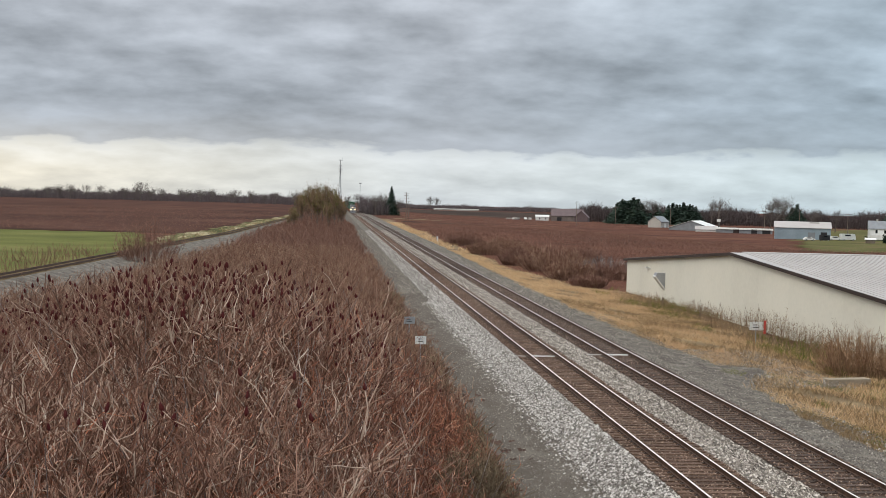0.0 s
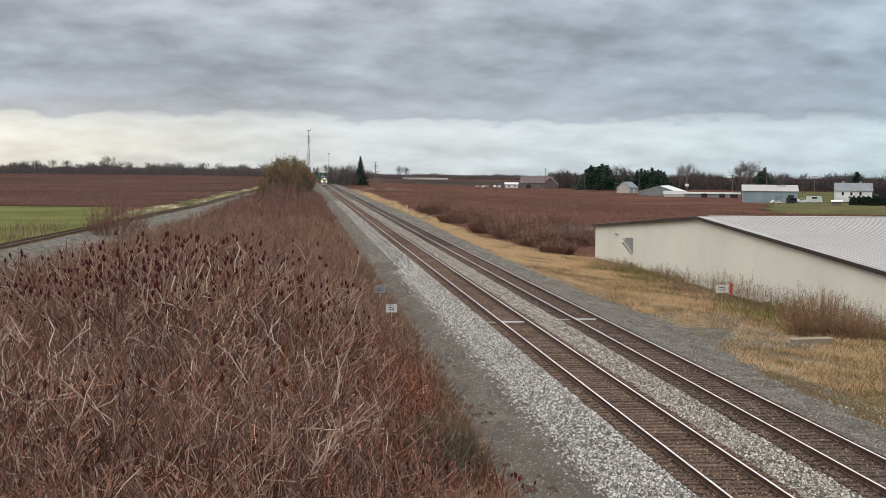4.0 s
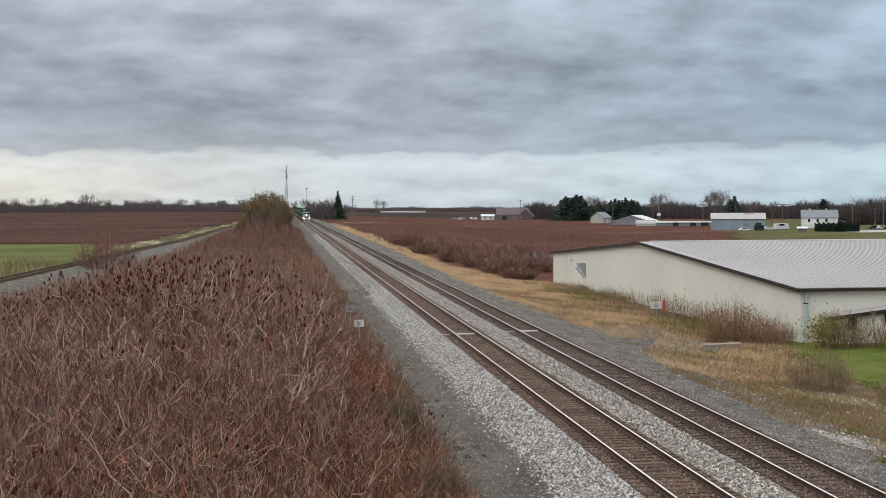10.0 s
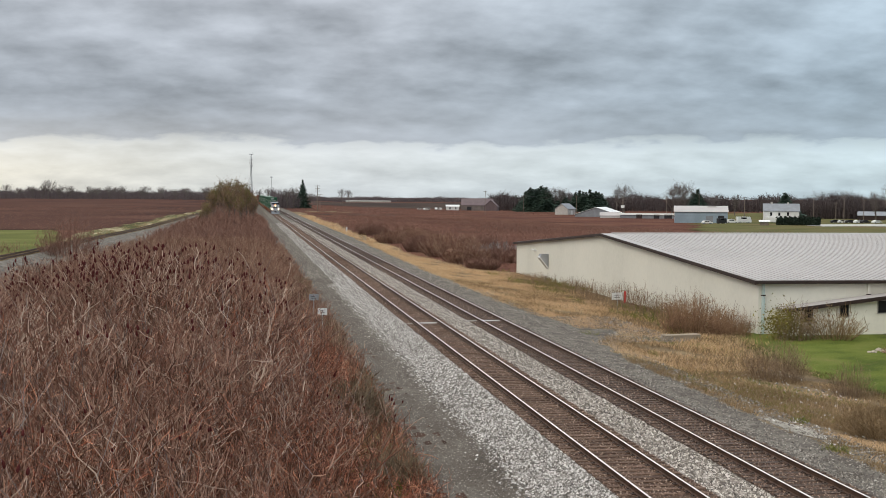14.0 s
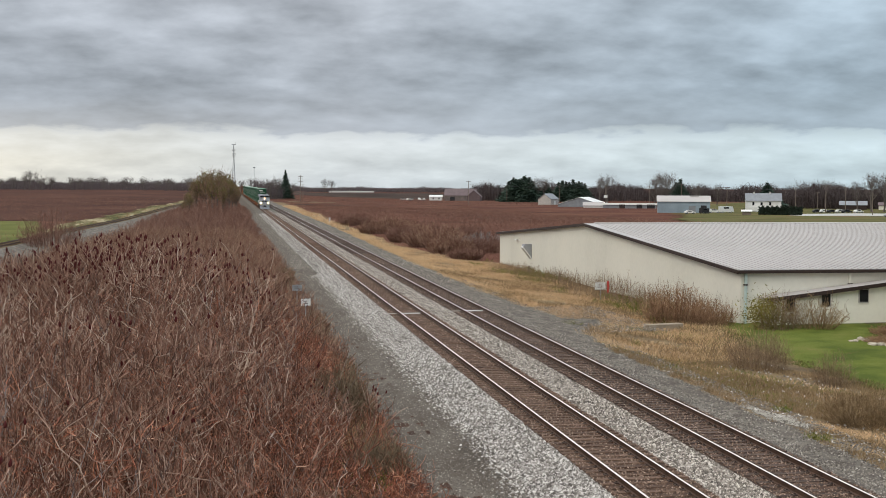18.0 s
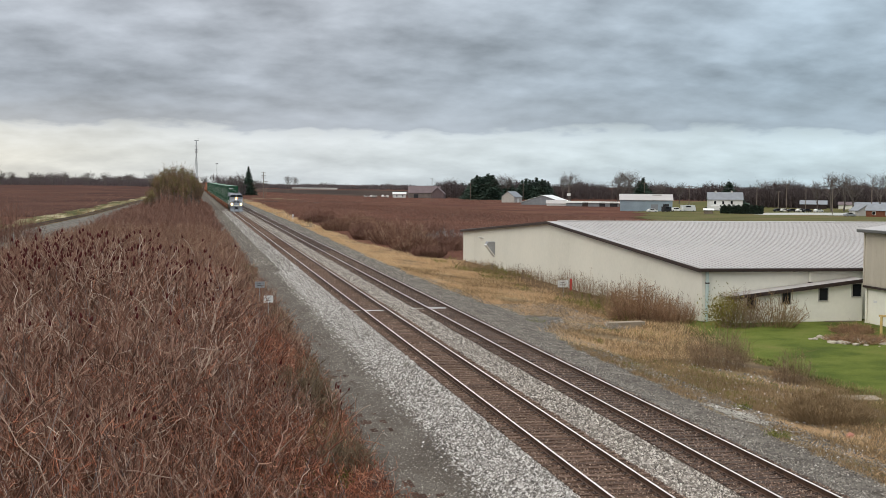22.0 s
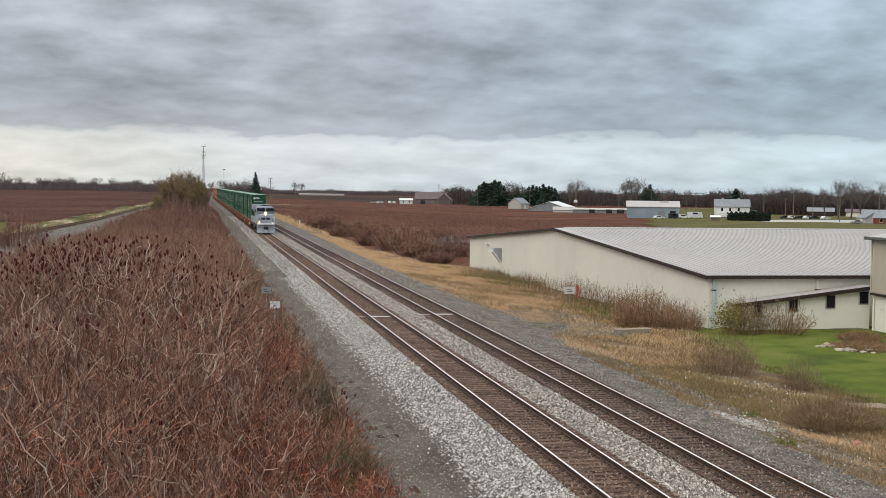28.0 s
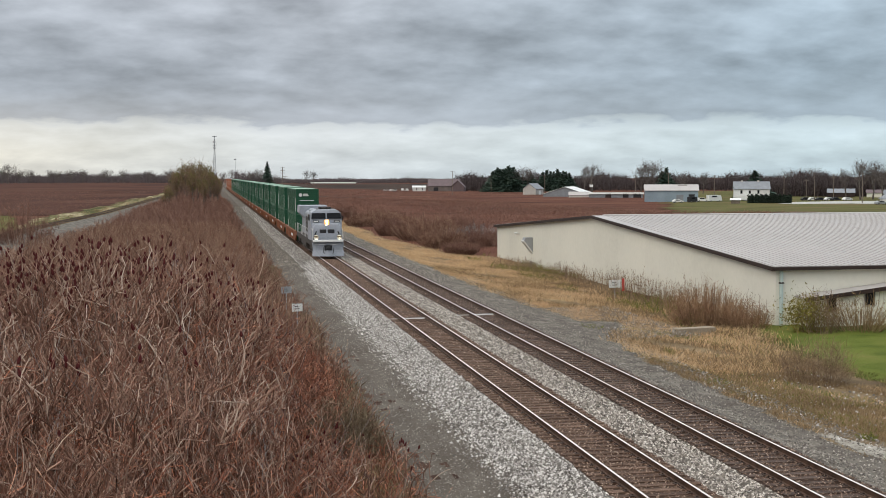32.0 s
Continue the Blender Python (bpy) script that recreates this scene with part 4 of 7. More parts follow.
# sumac: forked antler-like limbs with dark red seed cones
def sumac_thing(seed, cones):
    r = random.Random(seed)
    limbs, radii, tips, thick = [], [], [], []

    def grow(p, d, L, rad, depth):
        pts, q = [p.copy()], p.copy()
        dd = d.copy()
        for i in range(3):
            dd = (dd + Vector((r.gauss(0, 0.52), r.gauss(0, 0.52), r.gauss(0.24, 0.30)))).normalized()
            q = q + dd * (L / 3)
            pts.append(q.copy())
        limbs.append([tuple(v) for v in pts])
        radii.append([rad, rad * 0.92, rad * 0.84, rad * 0.76])
        thick.append(depth > 2)
        if depth == 0:
            tips.append((q, dd))
            return
        n = r.choice((2, 2, 3))
        a0 = r.uniform(0, 6.28)
        for j in range(n):
            a = a0 + j * 6.283 / n + r.uniform(-0.5, 0.5)
            side = Vector((math.cos(a), math.sin(a), 0))
            nd = (dd * 0.75 + side * r.uniform(0.38, 0.85) + Vector((0, 0, 0.34))).normalized()
            grow(q, nd, L * r.uniform(0.62, 0.95), rad * 0.70, depth - 1)

    grow(Vector((r.uniform(-0.2, 0.2), r.uniform(-0.2, 0.2), -0.05)), Vector((r.gauss(0, 0.25), r.gauss(0, 0.25), 1)).normalized(), 0.30, 0.0102, 5)
    th = thing("sumac_shrub", "bare forked sumac with dark red seed cones" if cones else "bare forked sumac with pale crooked limbs", "shrub", group="sumac thicket")
    old = np.array(thick)
    strands("stem", np.array(limbs)[old], np.array(radii)[old], branch_m, th, "pale grey-brown forked limbs", sides=4)
    strands("branchwork", np.array(limbs)[~old], np.array(radii)[~old], branch_m, th, "thin crooked end twigs", sides=3)
    cone = bmesh.new()
    rings = []
    for h, k in ((-0.1, 0.35), (0.2, 1.0), (0.6, 0.85), (1.0, 0.2)):
        rings.append([cone.verts.new((k * math.cos(a) * r.uniform(0.8, 1.2), k * math.sin(a) * r.uniform(0.8, 1.2), h)) for a in (0, 1.256, 2.513, 3.77, 5.027)])
    for u, v in zip(rings, rings[1:]):
        for i in range(5):
            cone.faces.new((u[i], u[(i + 1) % 5], v[(i + 1) % 5], v[i]))
    cone.faces.new(rings[-1])
    me = bpy.data.meshes.new("seed_cone")
    cone.to_mesh(me)
    cone.free()
    me.materials.append(cone_m)
    tips.sort(key=lambda q: -q[0].z)
    for q, d in r.sample(tips[:len(tips) // 2], cones):
        ln, w = r.uniform(0.014, 0.021), r.uniform(0.0041, 0.0054)
        qq = Vector((d.x * 0.4, d.y * 0.4, 1)).to_track_quat("Z", "Y").to_matrix().to_4x4()
        share("seed_cone", me, th, Matrix.Translation(q) @ qq @ Matrix.Diagonal((w, w, ln, 1)))
    zmax = max(p[2] for l in limbs for p in l)
    reach = max(math.hypot(p[0], p[1]) for l in limbs for p in l)
    return th, zmax, reach, np.array(limbs), np.array(radii)


def place_sumac():
    r = random.Random(5)
    kinds = [sumac_thing(s, (20, 16, 12, 0, 0, 0, 3)[s]) for s in range(7)]
    spots = []
    tries = 0
    while len(spots) < 430 and tries < 20000:
        tries += 1
        yy = 12.5 + 47.5 * r.random() ** 0.8
        xx = r.uniform(-11.1 - 0.28 * yy - 1, -9.9 if yy < 48 else -8.8)
        if all((xx - a) ** 2 + ((yy - b) / 1.6) ** 2 > 0.42 for a, b in spots):
            spots.append((xx, yy))
    used = set()
    rest_p, rest_r = [], []
    made = 0
    tall = [(-17.7, 47.4), (-19.2, 49.5), (-20.3, 52.8), (-18.8, 54.6), (-17.1, 50.9), (-21.1, 56.4), (-18.2, 42.4), (-16.2, 49.5), (-15.1, 51.5), (-16.6, 53.5), (-15.6, 56.0), (-17.6, 57.2), (-19.6, 58.4)]
    edge = [(-9.4, 33.6), (-9.1, 35.7), (-9.8, 31.5), (-9.2, 39.9), (-9.0, 43.6)]
    tall += edge
    spots = spots[:430] + tall
    spots = sorted(spots, key=lambda p: (p not in tall, p[1] < 43, math.hypot(p[0] + 11, p[1] - 25)))
    for i, (xx, yy) in enumerate(spots):
        k = r.randrange(3) if yy > 43 and r.random() < 0.8 else (r.randrange(3) if r.random() < 0.06 else 3 + r.randrange(4))
        if (xx, yy) in tall:
            k = i % 3
        th, zmax, reach, lm, rd = kinds[k]
        g = float(ground_z(xx, yy))
        h = float(canopy(xx, yy)) - g + (r.uniform(-0.3, 0.3) if (xx, yy) in edge else r.uniform(0.25, 0.75) if (xx, yy) in tall else (r.uniform(0.0, 0.55) if yy > 43 else r.uniform(-0.55, 0.30)))
        s = max(h, 0.9) / zmax
        # crowns stay over the thicket, clear of the road
        s = s if (xx, yy) in edge else min(s, max(0.35, (-8.3 - xx) / (0.95 * reach)))
        if (xx, yy) not in edge and s * zmax < 0.55 * h:
            continue
        m = pose(xx, yy, g, r.uniform(-6, 6), r.uniform(-6, 6), r.uniform(0, 360)) @ Matrix.Diagonal((s, s, s, 1))
        made += 1
        if made > 300:
            M = np.array(m)
            rest_p.append(lm @ M[:3, :3].T + M[:3, 3])
            rest_r.append(rd * s)
            continue
        if k not in used:
            used.add(k)
            th.matrix_basis = m
        else:
            # a copy at its own size
            c = copy_thing(th, pose(0, 0, 0))
            c.matrix_basis = m
    strands("sumac_growth", np.concatenate(rest_p), np.concatenate(rest_r), branch_m, label="tangled forked sumac limbs deeper in the thicket", kind="stuff")


place_sumac()


# ---- the train ----
TRAIN = [(0.0, 769.0), (3.0, 708.0), (6.0, 646.0), (9.0, 586.0), (13.0, 508.0), (16.0, 444.0), (19.0, 380.0), (23.0, 303.0), (25.0, 267.5), (28.0, 214.0), (29.0, 194.5), (30.0, 168.0), (31.0, 149.0), (32.0, 130.5)]
MOVING = []          # (thing, metres behind the nose)
WHEELS = []          # (wheelset, radius, its place on its thing)


def wheelset_mesh(radius):
    bm = bmesh.new()
    for s in (-1, 1):
        tube(bm, (s * 0.70, 0, 0), (s * 0.83, 0, 0), radius, radius * 0.97, 20)
        tube(bm, (s * 0.66, 0, 0), (s * 0.70, 0, 0), radius + 0.03, radius + 0.03, 20)
        for a in range(6):
            c, d = math.cos(a * math.pi / 3), math.sin(a * math.pi / 3)
            tube(bm, (s * 0.835, c * radius * 0.55, d * radius * 0.55), (s * 0.845, c * radius * 0.55, d * radius * 0.55), radius * 0.14, None, 6)
    tube(bm, (-0.66, 0, 0), (0.66, 0, 0), 0.09, None, 10)
    return bm


def ring(w, y, z0, z1, c=0.12, taper=1.0):
    """An upright eight-sided outline across the train at y."""
    t = w * taper
    return [(-w, y, z0), (w, y, z0), (w, y, z1 - c * 2), (w - c * 0.4, y, z1 - c), (t - c * 1.6, y, z1), (-t + c * 1.6, y, z1), (-w + c * 0.4, y, z1 - c), (-w, y, z1 - c * 2)]


DISH, FOCUS = 0.26, 0.225


def dish(x, y, z):
    """A parabolic bowl that throws its lamp's light ahead in a narrow beam; its bottom at y."""
    bm = bmesh.new()
    rings = []
    for k in range(1, 21):
        r = DISH * k / 20
        rings.append([bm.verts.new((x + r * math.cos(a * math.pi / 24), y - r * r / (4 * FOCUS), z + r * math.sin(a * math.pi / 24))) for a in range(48)])
    mid = bm.verts.new((x, y, z))
    for i in range(48):
        bm.faces.new((mid, rings[0][i], rings[0][(i + 1) % 48]))
        for a, b in zip(rings, rings[1:]):
            bm.faces.new((a[i], b[i], b[(i + 1) % 48], a[(i + 1) % 48]))
    return bm


def locomotive():
    L = thing("locomotive", "silver-grey six-axle diesel locomotive with lit headlights", "locomotive")
    part("underframe", boxed(-1.5, 0.75, 1.02, 1.5, 22.2, 1.52, 0.04), dark_steel, L, "grimy dark underframe")
    part("pilot", skin(bmesh.new(), [(-1.42, 0.42, 0.32), (1.42, 0.42, 0.32), (1.5, 0.60, 1.42), (-1.5, 0.60, 1.42)], [(-1.42, 0.62, 0.32), (1.42, 0.62, 0.32), (1.5, 0.80, 1.42), (-1.5, 0.80, 1.42)]), loco_m, L, "pale silver pilot plate")
    bm = bmesh.new()
    a = [(-1.52, 0.30, 0.12), (0, 0.02, 0.10), (1.52, 0.30, 0.12), (1.50, 0.42, 0.62), (0, 0.24, 0.66), (-1.50, 0.42, 0.62)]
    b = [(x, y + 0.14, z) for x, y, z in a]
    skin(bm, a, b)
    part("snow_plow", bm, loco_m, L, "silver snow plow")
    part("anticlimber", boxed(-1.45, 0.20, 1.46, 1.45, 0.84, 1.66, 0.03), white_m, L, "white-edged anticlimber")
    part("front_deck", boxed(-1.52, 0.60, 1.53, 1.52, 1.5, 1.58), dark_steel, L)
    c = part("coupler", boxed(-0.16, -0.16, 0.72, 0.16, 0.5, 1.02, 0.05), black_m, L, "black knuckle coupler")
    part("draft_pocket", boxed(-0.36, 0.30, 0.58, 0.36, 0.66, 1.16, 0.04), black_m, L)
    for s in (-1, 1):
        part("air_hose", tube(tube(bmesh.new(), (s * 0.45, 0.30, 0.95), (s * 0.5, 0.08, 0.55), 0.03), (s * 0.5, 0.08, 0.55), (s * 0.38, 0.05, 0.38), 0.03), black_m, L)
        part("cut_lever", tube(bmesh.new(), (s * 0.25, 0.34, 1.2), (s * 1.35, 0.36, 1.28), 0.018, None, 6), white_m, L)
    # short hood and cab
    nose = bmesh.new()
    skin(nose, [(-1.30, 1.42, 1.58), (1.30, 1.42, 1.58), (1.30, 1.50, 2.72), (1.12, 1.60, 3.10), (-1.12, 1.60, 3.10), (-1.30, 1.50, 2.72)],
         [(-1.46, 2.25, 1.58), (1.46, 2.25, 1.58), (1.46, 2.25, 2.78), (1.34, 2.25, 3.26), (-1.34, 2.25, 3.26), (-1.46, 2.25, 2.78)])
    n = part("short_hood", nose, loco_m, L, "silver wide nose")
    cab = bmesh.new()
    skin(cab, [(-1.50, 2.10, 1.58), (1.50, 2.10, 1.58), (1.50, 2.10, 2.95), (1.50, 2.14, 3.50), (1.42, 2.34, 4.22), (1.05, 2.42, 4.46), (-1.05, 2.42, 4.46), (-1.42, 2.34, 4.22), (-1.50, 2.14, 3.50), (-1.50, 2.10, 2.95)],
         [(-1.56, 2.70, 1.58), (1.56, 2.70, 1.58), (1.56, 2.70, 2.95), (1.56, 2.70, 3.40), (1.44, 2.75, 4.22), (0.95, 2.75, 4.52), (-0.95, 2.75, 4.52), (-1.44, 2.75, 4.22), (-1.56, 2.70, 3.40), (-1.56, 2.70, 2.95)],
         [(-1.56, 5.10, 1.58), (1.56, 5.10, 1.58), (1.56, 5.10, 2.95), (1.56, 5.10, 3.40), (1.44, 5.10, 4.22), (0.95, 5.10, 4.52), (-0.95, 5.10, 4.52), (-1.44, 5.10, 4.22), (-1.56, 5.10, 3.40), (-1.56, 5.10, 2.95)])
    cb = part("cab", cab, loco_m, L, "silver wide cab")
    for s in (-1, 1):
        # windscreen panes lie on the sloping cab front
        bm = bmesh.new()
        q = [(s * 0.07, 2.175, 3.62), (s * 1.44, 2.175, 3.62), (s * 1.38, 2.325, 4.16), (s * 0.07, 2.325, 4.16)]
        skin(bm, q, [(x, y + 0.03, z) for x, y, z in q])
        bmesh.ops.translate(bm, vec=(0, -0.045, 0.02), verts=bm.verts[:])
        w = part("windscreen", bm, glass_m, cb, "dark windscreen pane")
        part("side_window", boxed(s * 1.565 - 0.012, 3.1, 3.42, s * 1.565 + 0.012, 4.3, 4.02), glass_m, cb)
        part("mirror", boxed(s * 1.62 - 0.05, 2.86, 3.45, s * 1.62 + 0.05, 2.94, 3.85, 0.01), black_m, cb)
        part("number_board", boxed(s * 1.02 - 0.30, 2.005, 3.30, s * 1.02 + 0.30, 2.09, 3.48, 0.015), black_m, cb, "dark number board")
        part("white_bar", boxed(s * 1.02 - 0.22, 1.997, 3.35, s * 1.02 + 0.22, 2.004, 3.43), white_m, cb)
        # stripes that run down the nose to the deck
        bm = bmesh.new()
        q = [(s * 0.98, 1.40, 2.45), (s * 1.09, 1.40, 2.45), (s * 1.42, 1.38, 1.66), (s * 1.26, 1.38, 1.66)]
        skin(bm, q, [(x, y + 0.02, z) for x, y, z in q])
        part("nose_handrail", bm, black_m, n)
        part("handrail_post", tube(bmesh.new(), (s * 1.44, 0.66, 1.58), (s * 1.44, 0.66, 2.62), 0.022, None, 6), white_m, L)
        part("handrail", tube(bmesh.new(), (s * 1.44, 0.66, 2.62), (s * 1.44, 1.95, 2.75), 0.022, None, 6), white_m, L)
        d = part("ditch_light", tube(bmesh.new(), (s * 1.12, 0.62, 1.90), (s * 1.12, 0.86, 1.90), DISH + 0.02, DISH * 0.7, 24, False), loco_m, L, "round ditch light housing")
        part("reflector", dish(s * 1.12, 0.80, 1.90), mirror_m, d, "mirror bowl of the lamp", True)
        bm = bmesh.new()
        bmesh.ops.create_icosphere(bm, subdivisions=2, radius=0.0128, matrix=Matrix.Translation((s * 1.12, 0.80 - FOCUS, 1.90)))
        part("lamp_core", bm, ditch_m, d, "glowing lamp core")
        part("step_well", boxed(s * 1.18 - 0.28, 0.82, 0.42, s * 1.18 + 0.28, 1.4, 1.5, 0.02), dark_steel, L)
    hl = part("headlight", boxed(-0.26, 1.62, 2.86, 0.26, 2.12, 3.58, 0.03), loco_m, cb, "twin headlight housing")
    # this plate glows by itself in place of the headlight's halo
    rf = part("reflector", boxed(-0.22, 1.60, 2.90, 0.22, 1.64, 3.54, 0.05), reflector_glow_m, hl, "headlight reflector plate, self-lit to stand in for the warm halo")
    for s in (-1, 1):
        part("lamp_core", tube(bmesh.new(), (0, 1.585, 3.22 + s * 0.16), (0, 1.598, 3.22 + s * 0.16), 0.12, None, 16), headlight_m, rf, "white-hot lamp")
    # emblem, drawn as plain bars
    for x0, x1 in ((-0.72, -0.06), (0.06, 0.72)):
        part("emblem_block", boxed(x0, 1.462, 2.24, x1, 1.60, 2.62, 0.03), black_m, n, "dark emblem block")
    part("cab_roof_panel", boxed(-0.92, 2.74, 4.515, 0.92, 5.0, 4.56, 0.01), dark_steel, cb, "dark cab roof")
    part("air_conditioner", boxed(-0.6, 3.4, 4.56, 0.6, 4.6, 4.74, 0.06), dark_steel, cb)
    for s in (-0.5, 0.1, 0.45):
        part("horn", tube(bmesh.new(), (s, 3.0, 4.66), (s, 3.35, 4.66), 0.09, 0.04, 10), black_m, cb)
    hood = bmesh.new()
    skin(hood, ring(0.95, 5.10, 1.58, 4.10, 0.16), ring(0.95, 17.2, 1.58, 4.10, 0.16))
    part("long_hood", hood, loco_m, L, "silver long hood with dark grilles")
    rad = bmesh.new()
    skin(rad, [(-0.95, 17.0, 1.58), (0.95, 17.0, 1.58), (0.95, 17.0, 3.2), (1.52, 17.0, 3.8), (1.45, 17.0, 4.55), (-1.45, 17.0, 4.55), (-1.52, 17.0, 3.8), (-0.95, 17.0, 3.2)],
         [(-0.95, 21.6, 1.58), (0.95, 21.6, 1.58), (0.95, 21.6, 3.2), (1.52, 21.6, 3.8), (1.45, 21.6, 4.55), (-1.45, 21.6, 4.55), (-1.52, 21.6, 3.8), (-0.95, 21.6, 3.2)])
    part("radiator_housing", rad, loco_m, L, "flared silver radiator housing")
    for s in (-1, 1):
        for k in range(7):
            y = 6.0 + k * 1.5
            part("hood_grille", boxed(s * 0.953 - 0.01, y, 1.9, s * 0.953 + 0.01, y + 1.2, 3.5), black_m if k in (0, 1) else dark_steel, L)
        part("side_rail", tube(bmesh.new(), (s * 1.48, 5.2, 2.55), (s * 1.48, 21.9, 2.55), 0.02, None, 6), white_m, L)
        for k in range(9):
            part("rail_post", tube(bmesh.new(), (s * 1.48, 5.3 + k * 2.05, 1.55), (s * 1.48, 5.3 + k * 2.05, 2.55), 0.02, None, 6), white_m, L)
        part("walkway", boxed(s * 1.23 - 0.29, 5.1, 1.53, s * 1.23 + 0.29, 22.0, 1.58), dark_steel, L)
    part("exhaust_stack", boxed(-0.4, 9.6, 4.10, 0.4, 10.8, 4.42, 0.04), black_m, L)
    part("dynamic_brake_box", boxed(-1.2, 5.3, 3.5, 1.2, 8.6, 4.48, 0.12), loco_m, L)
    tank = bmesh.new()
    skin(tank, [(-1.3, 8.6, 0.35), (1.3, 8.6, 0.35), (1.5, 8.6, 0.7), (1.5, 8.6, 1.05), (-1.5, 8.6, 1.05), (-1.5, 8.6, 0.7)], [(-1.3, 14.2, 0.35), (1.3, 14.2, 0.35), (1.5, 14.2, 0.7), (1.5, 14.2, 1.05), (-1.5, 14.2, 1.05), (-1.5, 14.2, 0.7)])
    part("fuel_tank", tank, dark_steel, L)
    ws = None
    for y0 in (3.0, 15.4):
        for s in (-1, 1):
            part("truck_frame", boxed(s * 1.12 - 0.10, y0 - 0.3, 0.42, s * 1.12 + 0.10, y0 + 4.6, 0.92, 0.05), dark_steel, L)
        for k in range(3):
            y = y0 + 0.25 + k * 1.85
            if ws is None:
                ob = part("wheelset", wheelset_mesh(0.53), dark_steel, L)
                ws = ob.data
            else:
                ob = share("wheelset", ws, L, pose(0, 0, 0))
            ob.matrix_basis = pose(0, y, 0.53)
            WHEELS.append((ob, 0.53, (0, y, 0.53)))
    MOVING.append((L, 0.0))
    return L


locomotive()


def container(colour, roof, label, mark):
    """A 53-foot box: posts, corrugated sides, end with locking bars."""
    C = thing("container", label, "container", group="containers on the train")
    LN, W, H = 16.15, 1.30, 2.9
    part("body", boxed(-W + 0.03, 0.05, 0.16, W - 0.03, LN - 0.05, H - 0.06), colour, C)
    part("roof", boxed(-W + 0.02, 0.02, H - 0.06, W - 0.02, LN - 0.02, H), roof, C, "faded pale green roof" if colour is green_box else "")
    for s in (-1, 1):
        bm = bmesh.new()
        for k in range(54):
            y = 0.45 + k * 0.286
            box(bm, s * (W - 0.03) - 0.022, y, 0.2, s * (W - 0.03) + 0.022, y + 0.15, H - 0.1)
        part("side_corrugation", bm, colour, C)
        part("bottom_rail", boxed(s * (W - 0.02) - 0.03, 0, 0, s * (W - 0.02) + 0.03, LN, 0.18), colour, C)
        part("top_rail", boxed(s * (W - 0.02) - 0.03, 0, H - 0.14, s * (W - 0.02) + 0.03, LN, H - 0.02), colour, C)
        for y in (0.0, 1.95, LN - 2.1, LN - 0.16):
            part("corner_post", boxed(s * (W - 0.05) - 0.06, y, 0, s * (W - 0.05) + 0.06, y + 0.16, H), colour, C)
        for y in (0.02, 14.0):
            part("data_panel", boxed(s * (W + 0.014) - 0.004, y + 0.35, 0.3, s * (W + 0.014) + 0.004, y + 0.95, 1.9), white_m, C, "pale data panel")
    part("end_frame", boxed(-W, -0.02, 0, W, 0.05, 0.16), colour, C)
    part("end_header", boxed(-W, -0.02, H - 0.16, W, 0.05, H - 0.01), colour, C)
    bm = bmesh.new()
    for k in range(9):
        box(bm, -W + 0.16, -0.005, 0.3 + k * 0.27, W - 0.16, 0.05, 0.42 + k * 0.27)
    part("end_corrugation", bm, colour, C)
    if mark:
        bm = tube(bmesh.new(), (-0.78, -0.03, 2.22), (-0.78, -0.01, 2.22), 0.2, None, 18)
        part("round_mark", bm, white_m, C, "white round mark")
        part("mark_bar", boxed(-0.5, -0.03, 2.24, 0.05, -0.01, 2.36), white_m, C)
        part("mark_bar", boxed(-0.5, -0.03, 2.08, 0.15, -0.01, 2.18), white_m, C)
        part("thin_stripe", boxed(-0.85, -0.03, 1.55, 0.75, -0.01, 1.62), white_m, C)
    return C


def well_car():
    W = thing("well_car", "rust-orange well car carrying stacked containers", "railcar", group="well cars")
    for s in (-1, 1):
        side = bmesh.new()
        pts = [(2.6, 0.38), (20.6, 0.38), (21.4, 1.05), (21.4, 1.45), (1.8, 1.45), (1.8, 1.05)]
        a = [(s * 1.36, y, z) for y, z in pts]
        b = [(s * 1.50, y, z) for y, z in pts]
        skin(side, a, b)
        sd = part("well_side", side, well_m, W, "rust-orange well side with posts")
        for k in range(13):
            y = 2.9 + k * 1.4
            part("stiffener", boxed(s * 1.50, y, 0.42, s * 1.55, y + 0.16, 1.4), well_m, sd)
        part("top_chord", boxed(s * 1.45 - 0.09, 1.6, 1.40, s * 1.45 + 0.09, 21.6, 1.52, 0.02), well_m, W)
        part("white_bar", boxed(s * 1.558 - 0.003, 6.2, 0.75, s * 1.558 + 0.003, 8.6, 1.05), white_m, W)
    part("well_floor", boxed(-1.36, 3.0, 0.34, 1.36, 20.2, 0.42), dark_steel, W)
    for y0, y1 in ((0.2, 2.9), (20.3, 23.0)):
        part("end_platform", boxed(-1.45, y0, 1.08, 1.45, y1, 1.34, 0.04), well_m, W)
        yc = (y0 + y1) / 2
        for s in (-1, 1):
            part("truck_frame", boxed(s * 1.05 - 0.09, yc - 1.15, 0.36, s * 1.05 + 0.09, yc + 1.15, 0.80, 0.05), dark_steel, W)
    part("coupler", boxed(-0.14, -0.2, 0.72, 0.14, 0.4, 0.98, 0.04), black_m, W)
    part("coupler", boxed(-0.14, 22.8, 0.72, 0.14, 23.4, 0.98, 0.04), black_m, W)
    bm = wheelset_mesh(0.46)
    first = None
    for y in (0.75, 2.45, 20.85, 22.55):
        if first is None:
            ob = part("wheelset", bm, dark_steel, W)
            first = ob.data
        else:
            ob = share("wheelset", first, W, pose(0, 0, 0))
        ob.matrix_basis = pose(0, y, 0.46)
    return W


